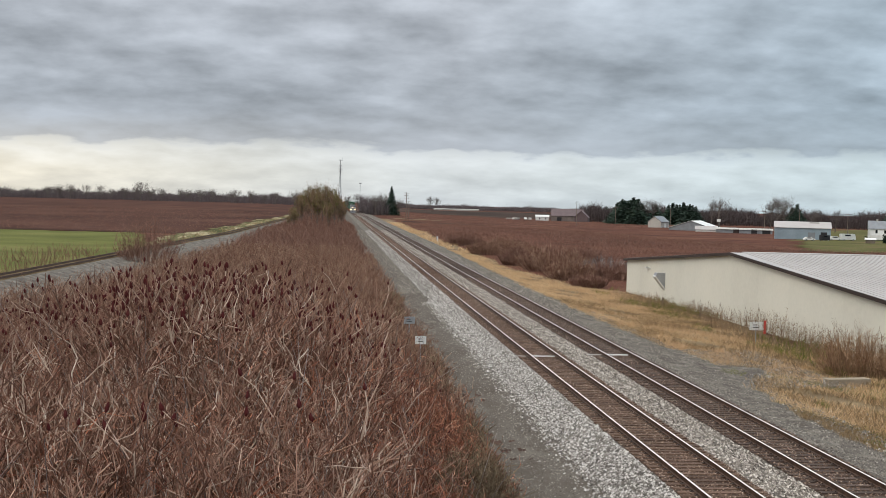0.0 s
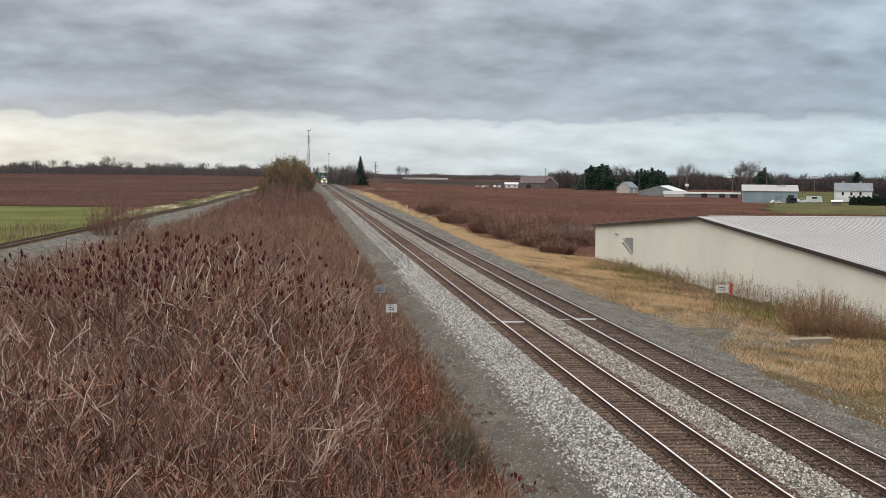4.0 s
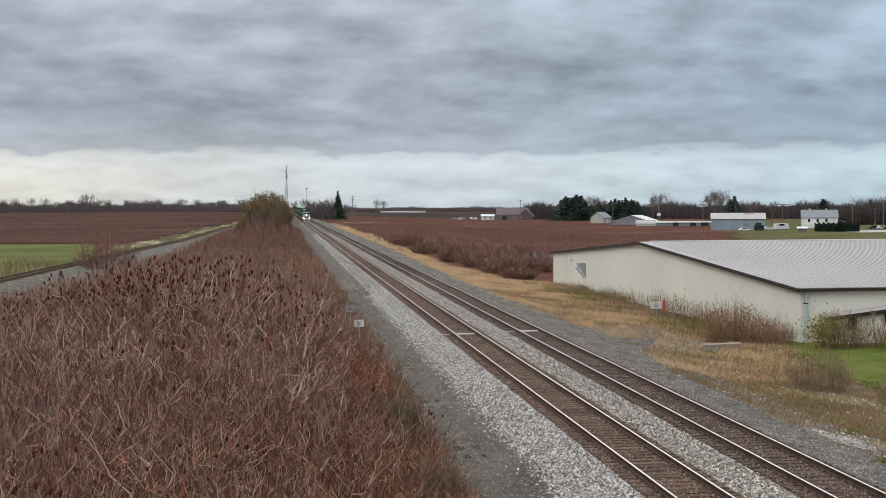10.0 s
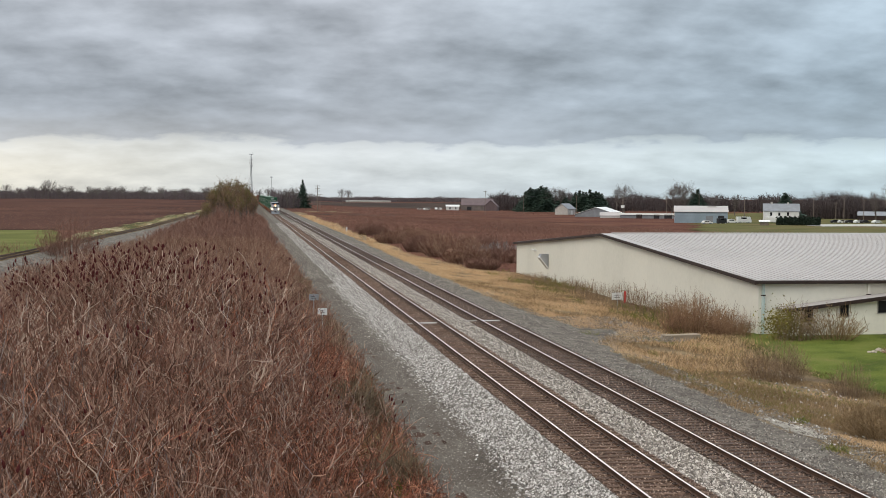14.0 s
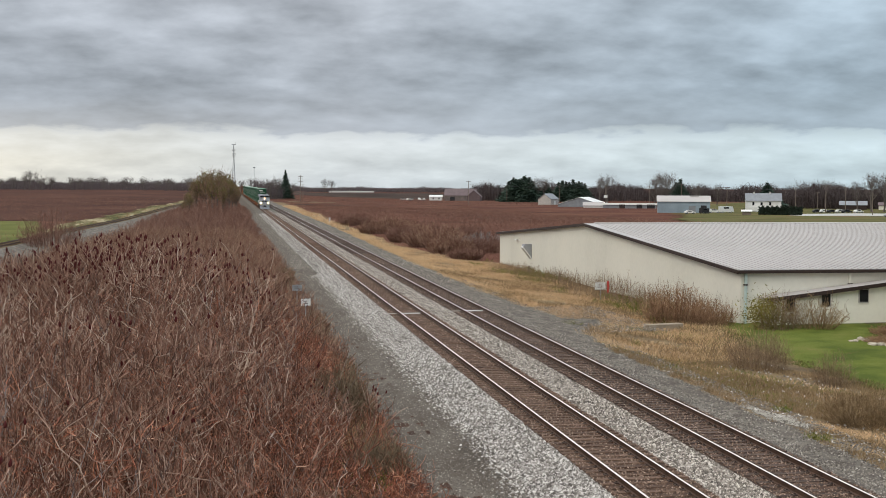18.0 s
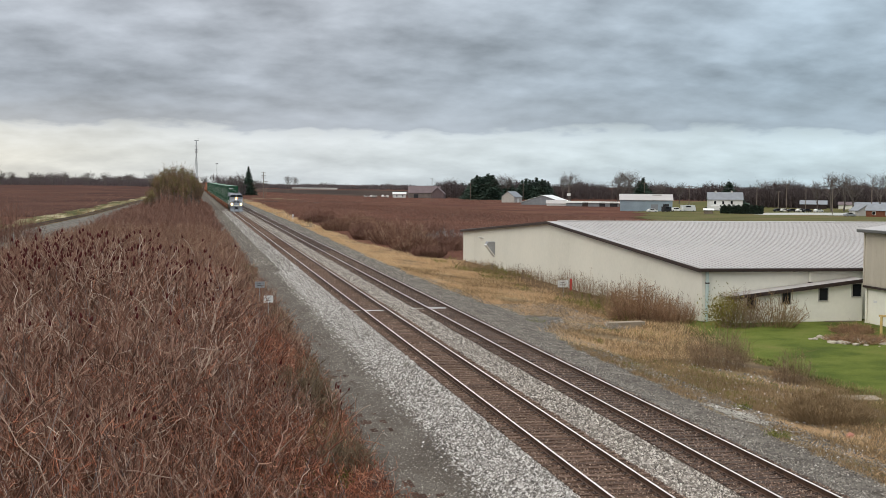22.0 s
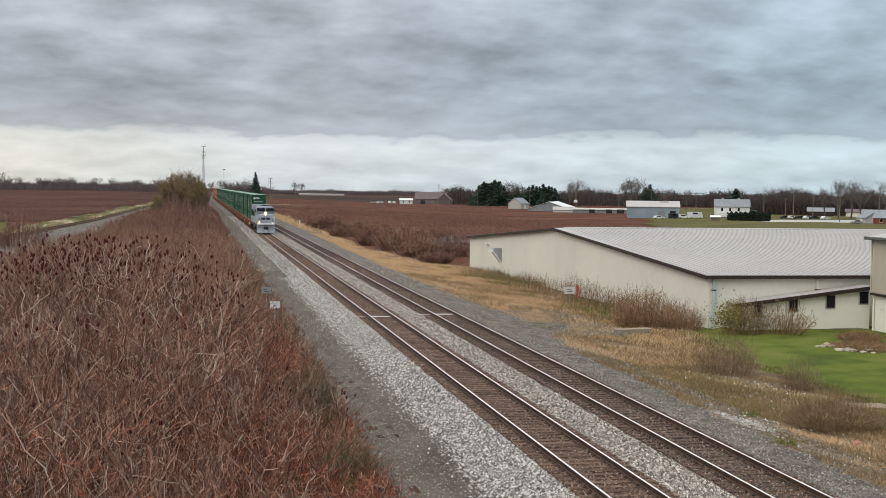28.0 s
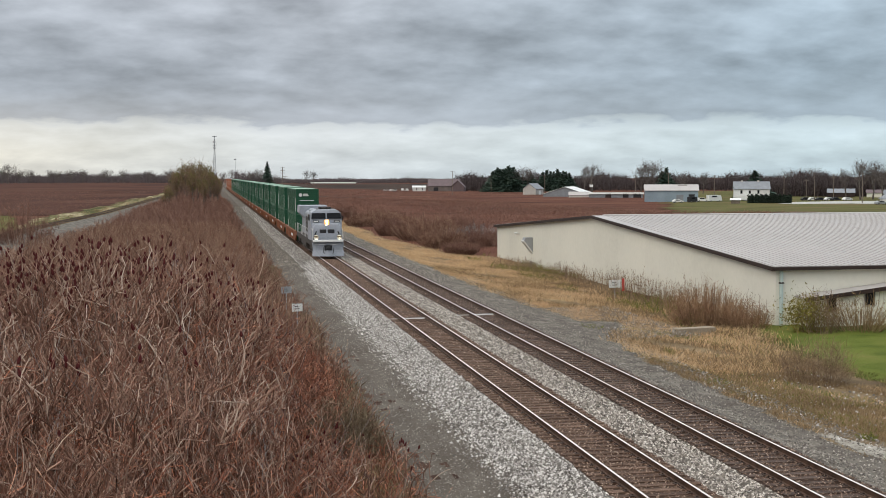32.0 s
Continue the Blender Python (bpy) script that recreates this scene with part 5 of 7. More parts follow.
def train():
    g = container(green_box, green_top, "green steel container stacked on a well car", True)
    plain = container(green_box, green_top, "green steel container stacked on a well car", False)
    o = container(orange_box, maroon_m, "rust-orange steel container stacked on a well car", False)
    car = well_car()
    pitch = 23.3
    for k in range(26):
        y = 22.9 + k * pitch
        c = car if k == 0 else copy_thing(car, pose(0, 0, 0))
        MOVING.append((c, y))
        if k < 5:
            for ch in c.children:
                if ch.name.startswith("wheelset"):
                    WHEELS.append((ch, 0.46, tuple(ch.matrix_basis.translation)))
        src = plain if k < 19 else o
        for lvl, z in enumerate((0.44, 3.36)):
            if k == 0 and lvl == 1:
                b = g
            elif (src is plain and k == 0) or (src is o and k == 19 and lvl == 0):
                b = src
            else:
                b = copy_thing(src, pose(0, 0, 0))
            b.matrix_basis = pose(0, 0, z)
            MOVING.append((b, y + 3.55))


train()


# ---- far things ----
EYE = (-11.11, 0.0)


def spot(az, dist):
    a = radians(az)
    return EYE[0] + dist * math.sin(a), EYE[1] + dist * math.cos(a)


def gable_house(name, label, category, az, dist, w, d, wall_h, roof_h, wall, roof, turn=0.0, over=0.4, windows=(), doors=()):
    """A ridged house, its long side across the line of sight. Windows: (x, z, width, height) on the near long side."""
    x, y = spot(az, dist)
    H = thing(name, label, category, pose(x, y, float(ground_z(x, y)) - 0.05, 0, 0, -az + turn))
    part("wall", boxed(-w / 2, -d / 2, 0, w / 2, d / 2, wall_h), wall, H)
    for s in (-1, 1):
        bm = bmesh.new()
        q = [(s * w / 2 - s * 0.15, -d / 2, wall_h), (s * w / 2 - s * 0.15, d / 2, wall_h), (s * w / 2 - s * 0.15, 0, wall_h + roof_h - 0.1)]
        skin(bm, q, [(s * w / 2 - s * 0.002, b, c) for a, b, c in q])
        part("gable", bm, wall, H)
        bm = bmesh.new()
        e = d / 2 + over
        drop = roof_h * over / (d / 2)
        q = [(-w / 2 - over, s * e, wall_h - drop), (w / 2 + over, s * e, wall_h - drop), (w / 2 + over, 0, wall_h + roof_h), (-w / 2 - over, 0, wall_h + roof_h)]
        skin(bm, q, [(a, b, c + 0.16) for a, b, c in q])
        part("roof_slope", bm, roof, H)
    for (wx, wz, ww, wh) in windows:
        f = part("window", boxed(wx - ww / 2 - 0.1, -d / 2 - 0.05, wz - 0.1, wx + ww / 2 + 0.1, -d / 2 - 0.004, wz + wh + 0.1), white_m, H)
        part("pane", boxed(wx - ww / 2, -d / 2 - 0.07, wz, wx + ww / 2, -d / 2 - 0.054, wz + wh), glass_m, f)
    for (wx, ww, wh, mat) in doors:
        part("door", boxed(wx - ww / 2, -d / 2 - 0.06, 0, wx + ww / 2, -d / 2 - 0.004, wh), mat, H)
    return H


house = gable_house("farmhouse", "white two-storey farmhouse with a grey roof", "house", 23.44, 604, 15.4, 8.0, 5.4, 3.1, white_m, slate_m, 4, windows=[(-4.6, 3.2, 0.9, 1.5), (-1.0, 3.2, 0.9, 1.4), (2.8, 3.2, 0.9, 1.6), (-4.4, 0.6, 1.0, 1.6), (3.5, 0.6, 1.0, 1.6)], doors=[(-1.6, 1.1, 2.1, trim_m)])
for cx in (-4.2, 3.0):
    part("chimney", boxed(cx - 0.4, -0.4, 8.0, cx + 0.4, 0.4, 9.3), concrete_m, house)
part("porch", boxed(-6.6, -6.2, 0.4, -1.0, -4.1, 2.6, 0.05), white_m, house, "white porch")
blue_b = gable_house("blue_barn", "blue-grey metal shed with a pale roof", "barn", 20.05, 582, 22.8, 11, 5.1, 2.4, blue_wall, roof_m, 2, doors=[(8.6, 2.6, 3.4, black_m), (3.6, 3.0, 3.2, slate_m)])
part("monitor_roof", prism(bmesh.new(), [(-2.6, 0), (2.6, 0), (1.8, 0.9), (-1.8, 0.9)], -1.5, 1.5), roof_m, blue_b).location = (4.8, 0, 6.6)
gable_house("maroon_barn", "long barn with a faded maroon roof", "barn", 10.26, 992, 24.0, 14, 4.2, 4.9, barn_wall, maroon_m, -3, doors=[(-6, 3.5, 3, black_m)])
gable_house("cross_wing", "barn wing with a faded maroon roof", "barn", 10.88, 966, 7.0, 10, 3.6, 4.6, maroon_m, maroon_m, 80)
gable_house("small_white_house", "low white house beside a barn", "house", 9.15, 993, 10.0, 7, 2.9, 1.2, white_m, white_m, 0, windows=[(-2, 1, 1, 1.2), (2.5, 1, 1, 1.2)])
gable_house("grey_shed", "small grey shed with a pale roof", "shed", 14.15, 796, 9.5, 9.0, 3.6, 3.2, concrete_m, slate_m, 60, doors=[(0, 2.4, 2.6, white_m)])
gable_house("quonset_barn", "low grey barn with a wide white roof edge", "barn", 15.72, 733, 26.0, 24.0, 1.4, 3.9, slate_m, white_m, 78)
gable_house("white_shed", "low white-roofed farm shed", "shed", 16.13, 696, 10.5, 6, 1.3, 1.6, white_m, roof_m, 0)
lb = gable_house("long_low_barn", "long low barn with a pale flat roof", "barn", 17.73, 691, 28.0, 9, 1.9, 0.7, slate_m, concrete_m, 0, doors=[(11, 4, 2.2, black_m), (5, 3, 2.2, black_m), (-4, 3, 2.2, trim_m)])
gable_house("greenhouse_row", "row of pale greenhouses on the horizon", "greenhouse", 5.4, 2090, 72.0, 20, 1.7, 0.9, concrete_m, concrete_m, 0)
gable_house("teal_store", "teal-sided store beyond the road", "building", 29.45, 640, 14.0, 10, 2.8, 1.6, teal_m, slate_m, 0)
gable_house("red_shop", "low shop with a faded red roof", "building", 28.55, 690, 9.0, 8, 2.4, 1.4, wall_m, maroon_m, 0)
gable_house("pale_shop", "low building with a weathered grey roof", "building", 27.15, 690, 13.0, 8, 2.6, 1.8, trim_m, slate_m, 0)
h2 = gable_house("brick_house", "red brick house with a grey roof", "house", 30.03, 529, 12.0, 9, 2.7, 2.3, brick_m, slate_m, -12, windows=[(-3, 1, 1.2, 1.2), (2, 1, 1.2, 1.2)])
gable_house("grey_garage", "pale grey garage with a low roof", "garage", 29.16, 546, 7.0, 8, 2.4, 2.4, concrete_m, slate_m, -60, doors=[(0, 2.6, 2.1, white_m)])
gable_house("garden_shed", "little white-roofed garden shed", "shed", 22.75, 540, 3.6, 2.6, 1.7, 0.5, pole_m, white_m, 0)


def car_thing(name, label, az, dist, turn, paint, L=4.6, H=1.5, van=False):
    x, y = spot(az, dist)
    c = thing(name, label, "vehicle", pose(x, y, float(ground_z(x, y)) + 0.08, 0, 0, turn))
    bm = bmesh.new()
    prof = [(-L / 2, 0.35), (L / 2, 0.35), (L / 2, 0.85), (L * 0.30, 0.98), (L * 0.14, H), (-L * 0.30, H), (-L * 0.45, 0.98), (-L / 2, 0.9)]
    if van:
        prof = [(-L / 2, 0.4), (L / 2, 0.4), (L / 2, 1.2), (L * 0.42, H), (-L / 2, H)]
    body = part("body", prism(bm, prof, -0.9, 0.9), paint, c)
    for s in (-1, 1):
        part("side_window", boxed(-L * 0.26, s * 0.905 - 0.01, H * 0.66, L * 0.14, s * 0.905 + 0.01, H * 0.9), glass_m, body)
        for wx in (-L * 0.32, L * 0.32):
            w = part("wheel", tube(bmesh.new(), (wx, s * 0.72, 0.33), (wx, s * 0.92, 0.33), 0.33, None, 14), black_m, c)
            part("rim", tube(bmesh.new(), (wx, s * 0.921, 0.33), (wx, s * 0.93, 0.33), 0.19, None, 10), grey_metal, w)
    return c


for i, (az, dd) in enumerate(((7.68, 977), (7.95, 967), (8.04, 935), (8.42, 1001), (8.59, 970))):
    car_thing("farm_vehicle", "white farm vehicle parked by a barn" if i % 2 else "pale grey farm vehicle parked by a barn", az, dd, 25 * i, white_m if i % 2 else concrete_m, 3.4 + 0.4 * i, 1.5 + 0.12 * i, i == 2)
car_thing("parked_van", "white delivery van parked by the farm", 21.88, 580, 10, white_m, 6.8, 2.9, True)
car_thing("parked_pickup", "white pickup parked by the farm", 21.38, 576, -5, white_m, 5.2, 1.8)
car_thing("parked_car", "pale car parked in front of a shed", 20.33, 559, 0, white_m)
car_thing("parked_tractor", "dark vehicle parked before a shed", 20.95, 561, 20, black_m, 4.2, 2.4, True)
car_thing("parked_car", "silver car stopped on the road", 28.64, 522, 5, grey_metal)
for i, az in enumerate((25.7, 25.97, 26.29, 26.63, 26.89, 27.36)):
    car_thing("parked_car", "pale car parked beyond the road" if i % 2 else "dark car parked beyond the road", az, 606, 3 * i, white_m if i % 2 else black_m)


# trees
def bare_tree(seed, h=1.0, spread=0.55, name="bare_tree", label="tall bare deciduous tree", mat=None, dens=1.0):
    """Unit tree: trunk, limbs and a haze of twigs, one metre high."""
    r = np.random.default_rng(seed)
    th = thing(name, label, "tree", group="field trees")
    mat = mat or tree_twig
    t = np.linspace(0, 1, 5)
    P = np.zeros((1, 5, 3))
    P[0, :, 0] = 0.03 * np.sin(t * 3 + seed)
    P[0, :, 1] = 0.02 * np.cos(t * 4 + seed)
    P[0, :, 2] = t * 0.72 - 0.01
    strands("trunk", P, np.array([[0.026, 0.021, 0.016, 0.011, 0.005]]), bark_m, th, sides=6)
    n = int(16 * dens)
    z0 = r.uniform(0.22, 0.66, n)
    a = r.uniform(0, 2 * np.pi, n)
    ln = spread * r.uniform(0.45, 0.8, n) * (1.1 - z0)
    L = np.zeros((n, 4, 3))
    for j, q in enumerate(np.linspace(0, 1, 4)):
        L[:, j, 0] = np.cos(a) * ln * q
        L[:, j, 1] = np.sin(a) * ln * q
        L[:, j, 2] = z0 + (0.95 - z0) * 0.62 * q ** 1.2 + r.normal(0, 0.01, n)
    strands("limbwork", L * 1.0, np.linspace(0.0085, 0.0025, 4)[None] * r.uniform(0.7, 1.2, (n, 1)), bark_m, th)
    T1, R1 = twigs(r, L, int(10 * dens), 0.17, 0.0022, 0.25, 0.6)
    T2, R2 = twigs(r, T1, 6, 0.085, 0.0013, 0.3, 0.5, 2)
    strands("branchwork", T1, R1, mat, th, sides=2)
    strands("crown", T2, R2, mat, th, sides=2)
    return th


def conifer(seed, name="spruce_tree", label="tall dark green spruce tree", width=0.2):
    """Unit spruce: whorls of drooping boughs built of needle sprays."""
    r = np.random.default_rng(seed)
    th = thing(name, label, "tree", group="conifers")
    strands("trunk", np.array([[[0, 0, -0.01], [0, 0, 0.5], [0, 0, 1.0]]]), np.array([[0.02, 0.012, 0.002]]), bark_m, th, sides=6)
    V, F = [], []
    z = 0.04
    while z < 0.985:
        rad = width * (1 - z) ** 1.05 + 0.006
        m = max(8, int(40 * (1 - z) + 9))
        for k in range(m):
            a = r.uniform(0, 6.283)
            ln = rad * r.uniform(0.7, 1.15)
            for q in (0.3, 0.55, 0.8, 1.0):
                c = np.array([math.cos(a) * ln * q, math.sin(a) * ln * q, z - 0.18 * ln * q + r.normal(0, 0.006)])
                w = 0.040 * (1.15 - 0.75 * z) * (1.2 - 0.5 * q) * r.uniform(0.7, 1.4)
                d = r.normal(0, 1, (3, 3)) * w * np.array([1, 1, 0.55])
                i = len(V)
                V += [c + d[0], c + d[1], c + d[2]]
                F.append((i, i + 1, i + 2))
        z += 0.021 + 0.012 * r.random()
    fast_mesh("crown", np.array(V), np.array(F), spruce_m, th)
    return th


def plant(kinds, used, k, az, dist, h, wide=1.0, turn=0):
    x, y = spot(az, dist)
    src = kinds[k % len(kinds)]
    m = pose(x, y, float(ground_z(x, y)) - 0.05, 0, 0, turn) @ Matrix.Diagonal((h * wide, h * wide, h, 1))
    if src.name not in used:
        used.add(src.name)
        src.matrix_basis = m
        return src
    c = copy_thing(src, pose(0, 0, 0))
    c.matrix_basis = m
    return c


def woods():
    used = set()
    con = [conifer(1, width=0.34), conifer(2, width=0.42)]
    bare = [bare_tree(3), bare_tree(4, spread=0.7), bare_tree(5, spread=0.45)]
    r = random.Random(3)
    plant(con, used, 0, 2.50, 800, 17.8, 0.98)
    for az, d, h in ((12.4, 931, 15.1), (12.51, 942, 15.9), (12.72, 946, 16.8), (12.95, 939, 17.3), (13.19, 944, 17.7), (15.07, 960, 14.6), (15.36, 956, 14.1), (15.62, 947, 14.5), (12.6, 918, 17.5), (12.83, 920, 16.4), (13.07, 922, 18.8), (13.3, 914, 17.8), (13.48, 924, 14.4), (14.60, 948, 14.4), (14.77, 957, 15.7), (14.94, 947, 14.7), (15.24, 950, 16.4), (15.49, 931, 15.1), (15.75, 937, 13.6), (11.96, 1116, 12.1), (11.61, 1148, 11.2), (19.73, 745, 14.2), (19.91, 752, 16), (23.6, 657, 13.8), (23.7, 660, 11.9), (23.48, 663, 11.4), (14.07, 959, 14)):
        plant(con, used, r.randrange(2), az, d, h, r.uniform(1.5, 2.0), r.uniform(0, 360))
    for az, d, h in ((13.71, 914, 17.7), (13.95, 919, 17.1), (16.42, 835, 18), (16.72, 827, 18.9), (18.82, 706, 17.6), (19.12, 698, 19.5), (19.36, 709, 18.4), (20.64, 790, 12.7), (21.51, 791, 13.5), (27.29, 638, 14.9), (27.87, 623, 18.6), (28.38, 630, 18), (28.79, 621, 16.7), (29.82, 604, 18.1), (30.25, 615, 15.6), (26.1, 736, 15.8), (25.06, 765, 14.8), (4.24, 1365, 17.1), (4.54, 1433, 16.9), (1.81, 778, 12.5), (2.12, 784, 13.3), (2.79, 798, 9.9), (1.01, 852, 12.4), (0.57, 879, 11.6), (30.95, 600, 18.4), (31.45, 616, 17.2)):
        plant(bare, used, r.randrange(3), az, d, h, r.uniform(0.9, 1.2), r.uniform(0, 360))
    # single crowns that stand over the western wood
    for i in range(22):
        az = -12.2 + i * 0.54 + r.uniform(-0.2, 0.2)
        plant(bare, used, r.randrange(3), az, 1480 + r.uniform(-40, 40), r.uniform(13, 17.5), r.uniform(1.0, 1.5), r.uniform(0, 360))
    plant(bare, used, 1, -8.3, 1380, 21, 1.2, 40)


woods()


def far_wood(name, label, az0, az1, d0, d1, n, h0, h1, mat, rr=0.28, seed=1, per=14):
    """A distant wood: many thin leaning stems and twigs in one mesh."""
    r = np.random.default_rng(seed)
    az, d = np.radians(r.uniform(az0, az1, n)), r.uniform(d0, d1, n)
    x, y = EYE[0] + d * np.sin(az), d * np.cos(az)
    swell = 0.85 + 0.15 * np.sin(np.degrees(az) * 2.1 + seed) + 0.08 * np.sin(np.degrees(az) * 6.7)
    h = r.uniform(h0, h1, n) * swell
    P, Rr = stalks(r, x, y, ground_z(x, y) + h, rr, 0.06, 0.03, 3)
    strands(name, P, Rr, mat, label=label, kind="stuff", sides=2)
    Q, R2 = twigs(r, P, per, 3.0, rr * 0.36, 0.06, 0.6, 2)
    strands(name + "_branches", Q, R2, mat, label=label, kind="stuff", sides=2)


far_wood("western_wood", "long grey-brown wood on the western horizon", -16.5, 0.3, 1520, 1760, 4200, 9, 13.5, wood_hazed, 0.2, 1, 22)
far_wood("northern_wood", "low dark trees along the horizon", 2.8, 13, 2100, 2500, 3000, 4, 9, wood_hazed, 0.3, 2, 20)
far_wood("eastern_wood", "bare brown wood behind the farm buildings", 10.8, 38, 980, 1160, 7500, 9, 14, wood_east, 0.2, 3, 18)
far_wood("near_eastern_wood", "bare brown wood behind the road", 23.6, 39, 705, 830, 7600, 8, 13, wood_east, 0.18, 4, 20)
far_wood("track_side_wood", "bare brown trees beside the far track", 1.12, 2.4, 780, 880, 260, 7, 11.5, wood_hazed, 0.2, 5)


def hedge():
    r = np.random.default_rng(9)
    th = thing("hedge", "dense dark green clipped hedge before a farmhouse", "hedge", pose(*spot(24.17, 548), float(ground_z(*spot(24.17, 548))), 0, 0, -24.2))
    n = 5200
    x = r.uniform(-8.6, 8.6, n)
    tops = 3.2 + 0.35 * np.sin(x * 3.4) + 0.2 * np.sin(x * 7)
    z = r.uniform(0.0, 1, n) ** 0.7 * tops
    y = r.uniform(-1.3, 1.3, n)
    c = np.stack([x, y, z], -1)
    V = (c[:, None, :] + r.normal(0, 0.30, (n, 3, 3))).reshape(-1, 3)
    V[:, 2] = np.maximum(V[:, 2], 0)
    fast_mesh("foliage", V, np.arange(n * 3).reshape(-1, 3), hedge_m, th)
    part("core", boxed(-8.4, -1.0, 0, 8.4, 1.0, 2.9, 0.3), hedge_m, th)


hedge()


def tower():
    x, y = spot(0.25, 1600)
    T = thing("radio_tower", "slim steel lattice tower with antennas on top", "tower", pose(x, y, -1.3, 0, 0, 12))
    H = 59.0
    corners = [(math.cos(a), math.sin(a)) for a in (0.52, 2.62, 4.71)]
    rad = lambda z: 2.9 - 2.5 * min(z / 46.0, 1.0)
    for cx, cy in corners:
        part("leg", tube(bmesh.new(), (cx * rad(0), cy * rad(0), 0), (cx * rad(46), cy * rad(46), 46), 0.26, 0.2, 6), grey_metal, T)
        part("mast_leg", tube(bmesh.new(), (cx * 0.4, cy * 0.4, 46), (cx * 0.4, cy * 0.4, H - 2), 0.2, 0.16, 6), grey_metal, T)
    bm = bmesh.new()
    for k in range(14):
        z0, z1 = k * 3.3, (k + 1) * 3.3
        for i in range(3):
            a, b = corners[i], corners[(i + 1) % 3]
            tube(bm, (a[0] * rad(z0), a[1] * rad(z0), z0), (b[0] * rad(z1), b[1] * rad(z1), z1), 0.09, None, 4)
            tube(bm, (a[0] * rad(z1), a[1] * rad(z1), z1), (b[0] * rad(z1), b[1] * rad(z1), z1), 0.08, None, 4)
    part("bracing", bm, grey_metal, T)
    for z, w in ((46, 2.2), (43.0, 1.6), (50, 1.8)):
        pl = part("antenna_ring", tube(bmesh.new(), (0, 0, z - 0.3), (0, 0, z + 0.3), w * 0.6, None, 10), grey_metal, T)
        for k in range(5):
            a = k * 1.2566
            part("panel_antenna", boxed(math.cos(a) * w - 0.2, math.sin(a) * w - 0.2, z - 1.2, math.cos(a) * w + 0.2, math.sin(a) * w + 0.2, z + 1.2, 0.05), white_m, pl)
    part("top_bar", boxed(-2.6, -0.15, H - 2.4, 2.6, 0.15, H - 1.7), grey_metal, T)
    part("whip", tube(bmesh.new(), (2.0, 0, H - 2), (2.0, 0, H + 1), 0.1, None, 5), grey_metal, T)


tower()
x, y = spot(1.13, 1500)
t2 = thing("light_mast", "thin distant mast with a small head", "mast", pose(x, y, -1.3))
part("shaft", tube(bmesh.new(), (0, 0, 0), (0, 0, 28), 0.3, 0.2, 6), grey_metal, t2)
part("head", boxed(-1.4, -0.4, 27.4, 1.4, 0.4, 28.4, 0.1), grey_metal, t2)


def utility_pole(az, dist, h, arms=1, turn=0.0):
    x, y = spot(az, dist)
    p = thing("utility_pole", "weathered wooden utility pole with crossarms", "utility pole", pose(x, y, float(ground_z(x, y)), 0, 0, turn), group="utility poles")
    part("post", tube(bmesh.new(), (0, 0, 0), (0, 0, h), 0.2, 0.14, 8), pole_m, p)
    for k in range(arms):
        z = h - 0.5 - 1.3 * k
        a = part("crossarm", boxed(-1.3, -0.08, z - 0.08, 1.3, 0.08, z + 0.08), pole_m, p)
        for dx in (-1.15, -0.5, 0.5, 1.15):
            part("insulator", tube(bmesh.new(), (dx, 0, z + 0.08), (dx, 0, z + 0.30), 0.06, 0.04, 6), grey_metal, a)
    return x, y, float(ground_z(x, y)) + h - 0.3


def wires(a, b, sag, name="power_line"):
    w = thing(name, "thin sagging overhead wires", "wire")
    for off in (-1.1, 0.0, 1.1):
        pts = []
        for i in range(13):
            t = i / 12
            pts.append((a[0] + (b[0] - a[0]) * t, a[1] + (b[1] - a[1]) * t + off, a[2] + (b[2] - a[2]) * t - sag * 4 * t * (1 - t)))
        strands("wire", np.array([pts]), np.full((1, 13), 0.045), black_m, w)


utility_pole(3.15, 672, 13.6, 3, -5)
utility_pole(3.26, 736, 9.3, 1, 10)
utility_pole(10.6, 759, 14.2, 1, 5)
row = [utility_pole(az, d, h, 1, -az) for az, d, h in ((12.31, 880, 11.9), (14.65, 791, 11.8), (16.66, 736, 12.3), (18.57, 696, 11.8), (21.91, 647, 11.7), (24.79, 608, 11.6), (26.03, 594, 12.1), (27.93, 558, 12.7), (29.51, 532, 12.1), (31.81, 498, 11.7))]
for a, b in zip(row, row[1:]):
    wires(a, b, 1.0)
utility_pole(25.7, 609, 9.6, 1, 10)
utility_pole(26.83, 652, 12.0, 2, -20)
utility_pole(19.97, 655, 12.9, 1, 5)
s = spot(16.67, 726)
sg = thing("roadside_sign", "small white sign on a dark post", "sign", pose(s[0], s[1], float(ground_z(*s)), 0, 0, -17))
part("post", tube(bmesh.new(), (0, 0, 0), (0, 0, 6.2), 0.15, None, 6), black_m, sg)
part("panel", boxed(-1.0, -0.2, 5.0, 1.0, -0.16, 6.4), white_m, sg)


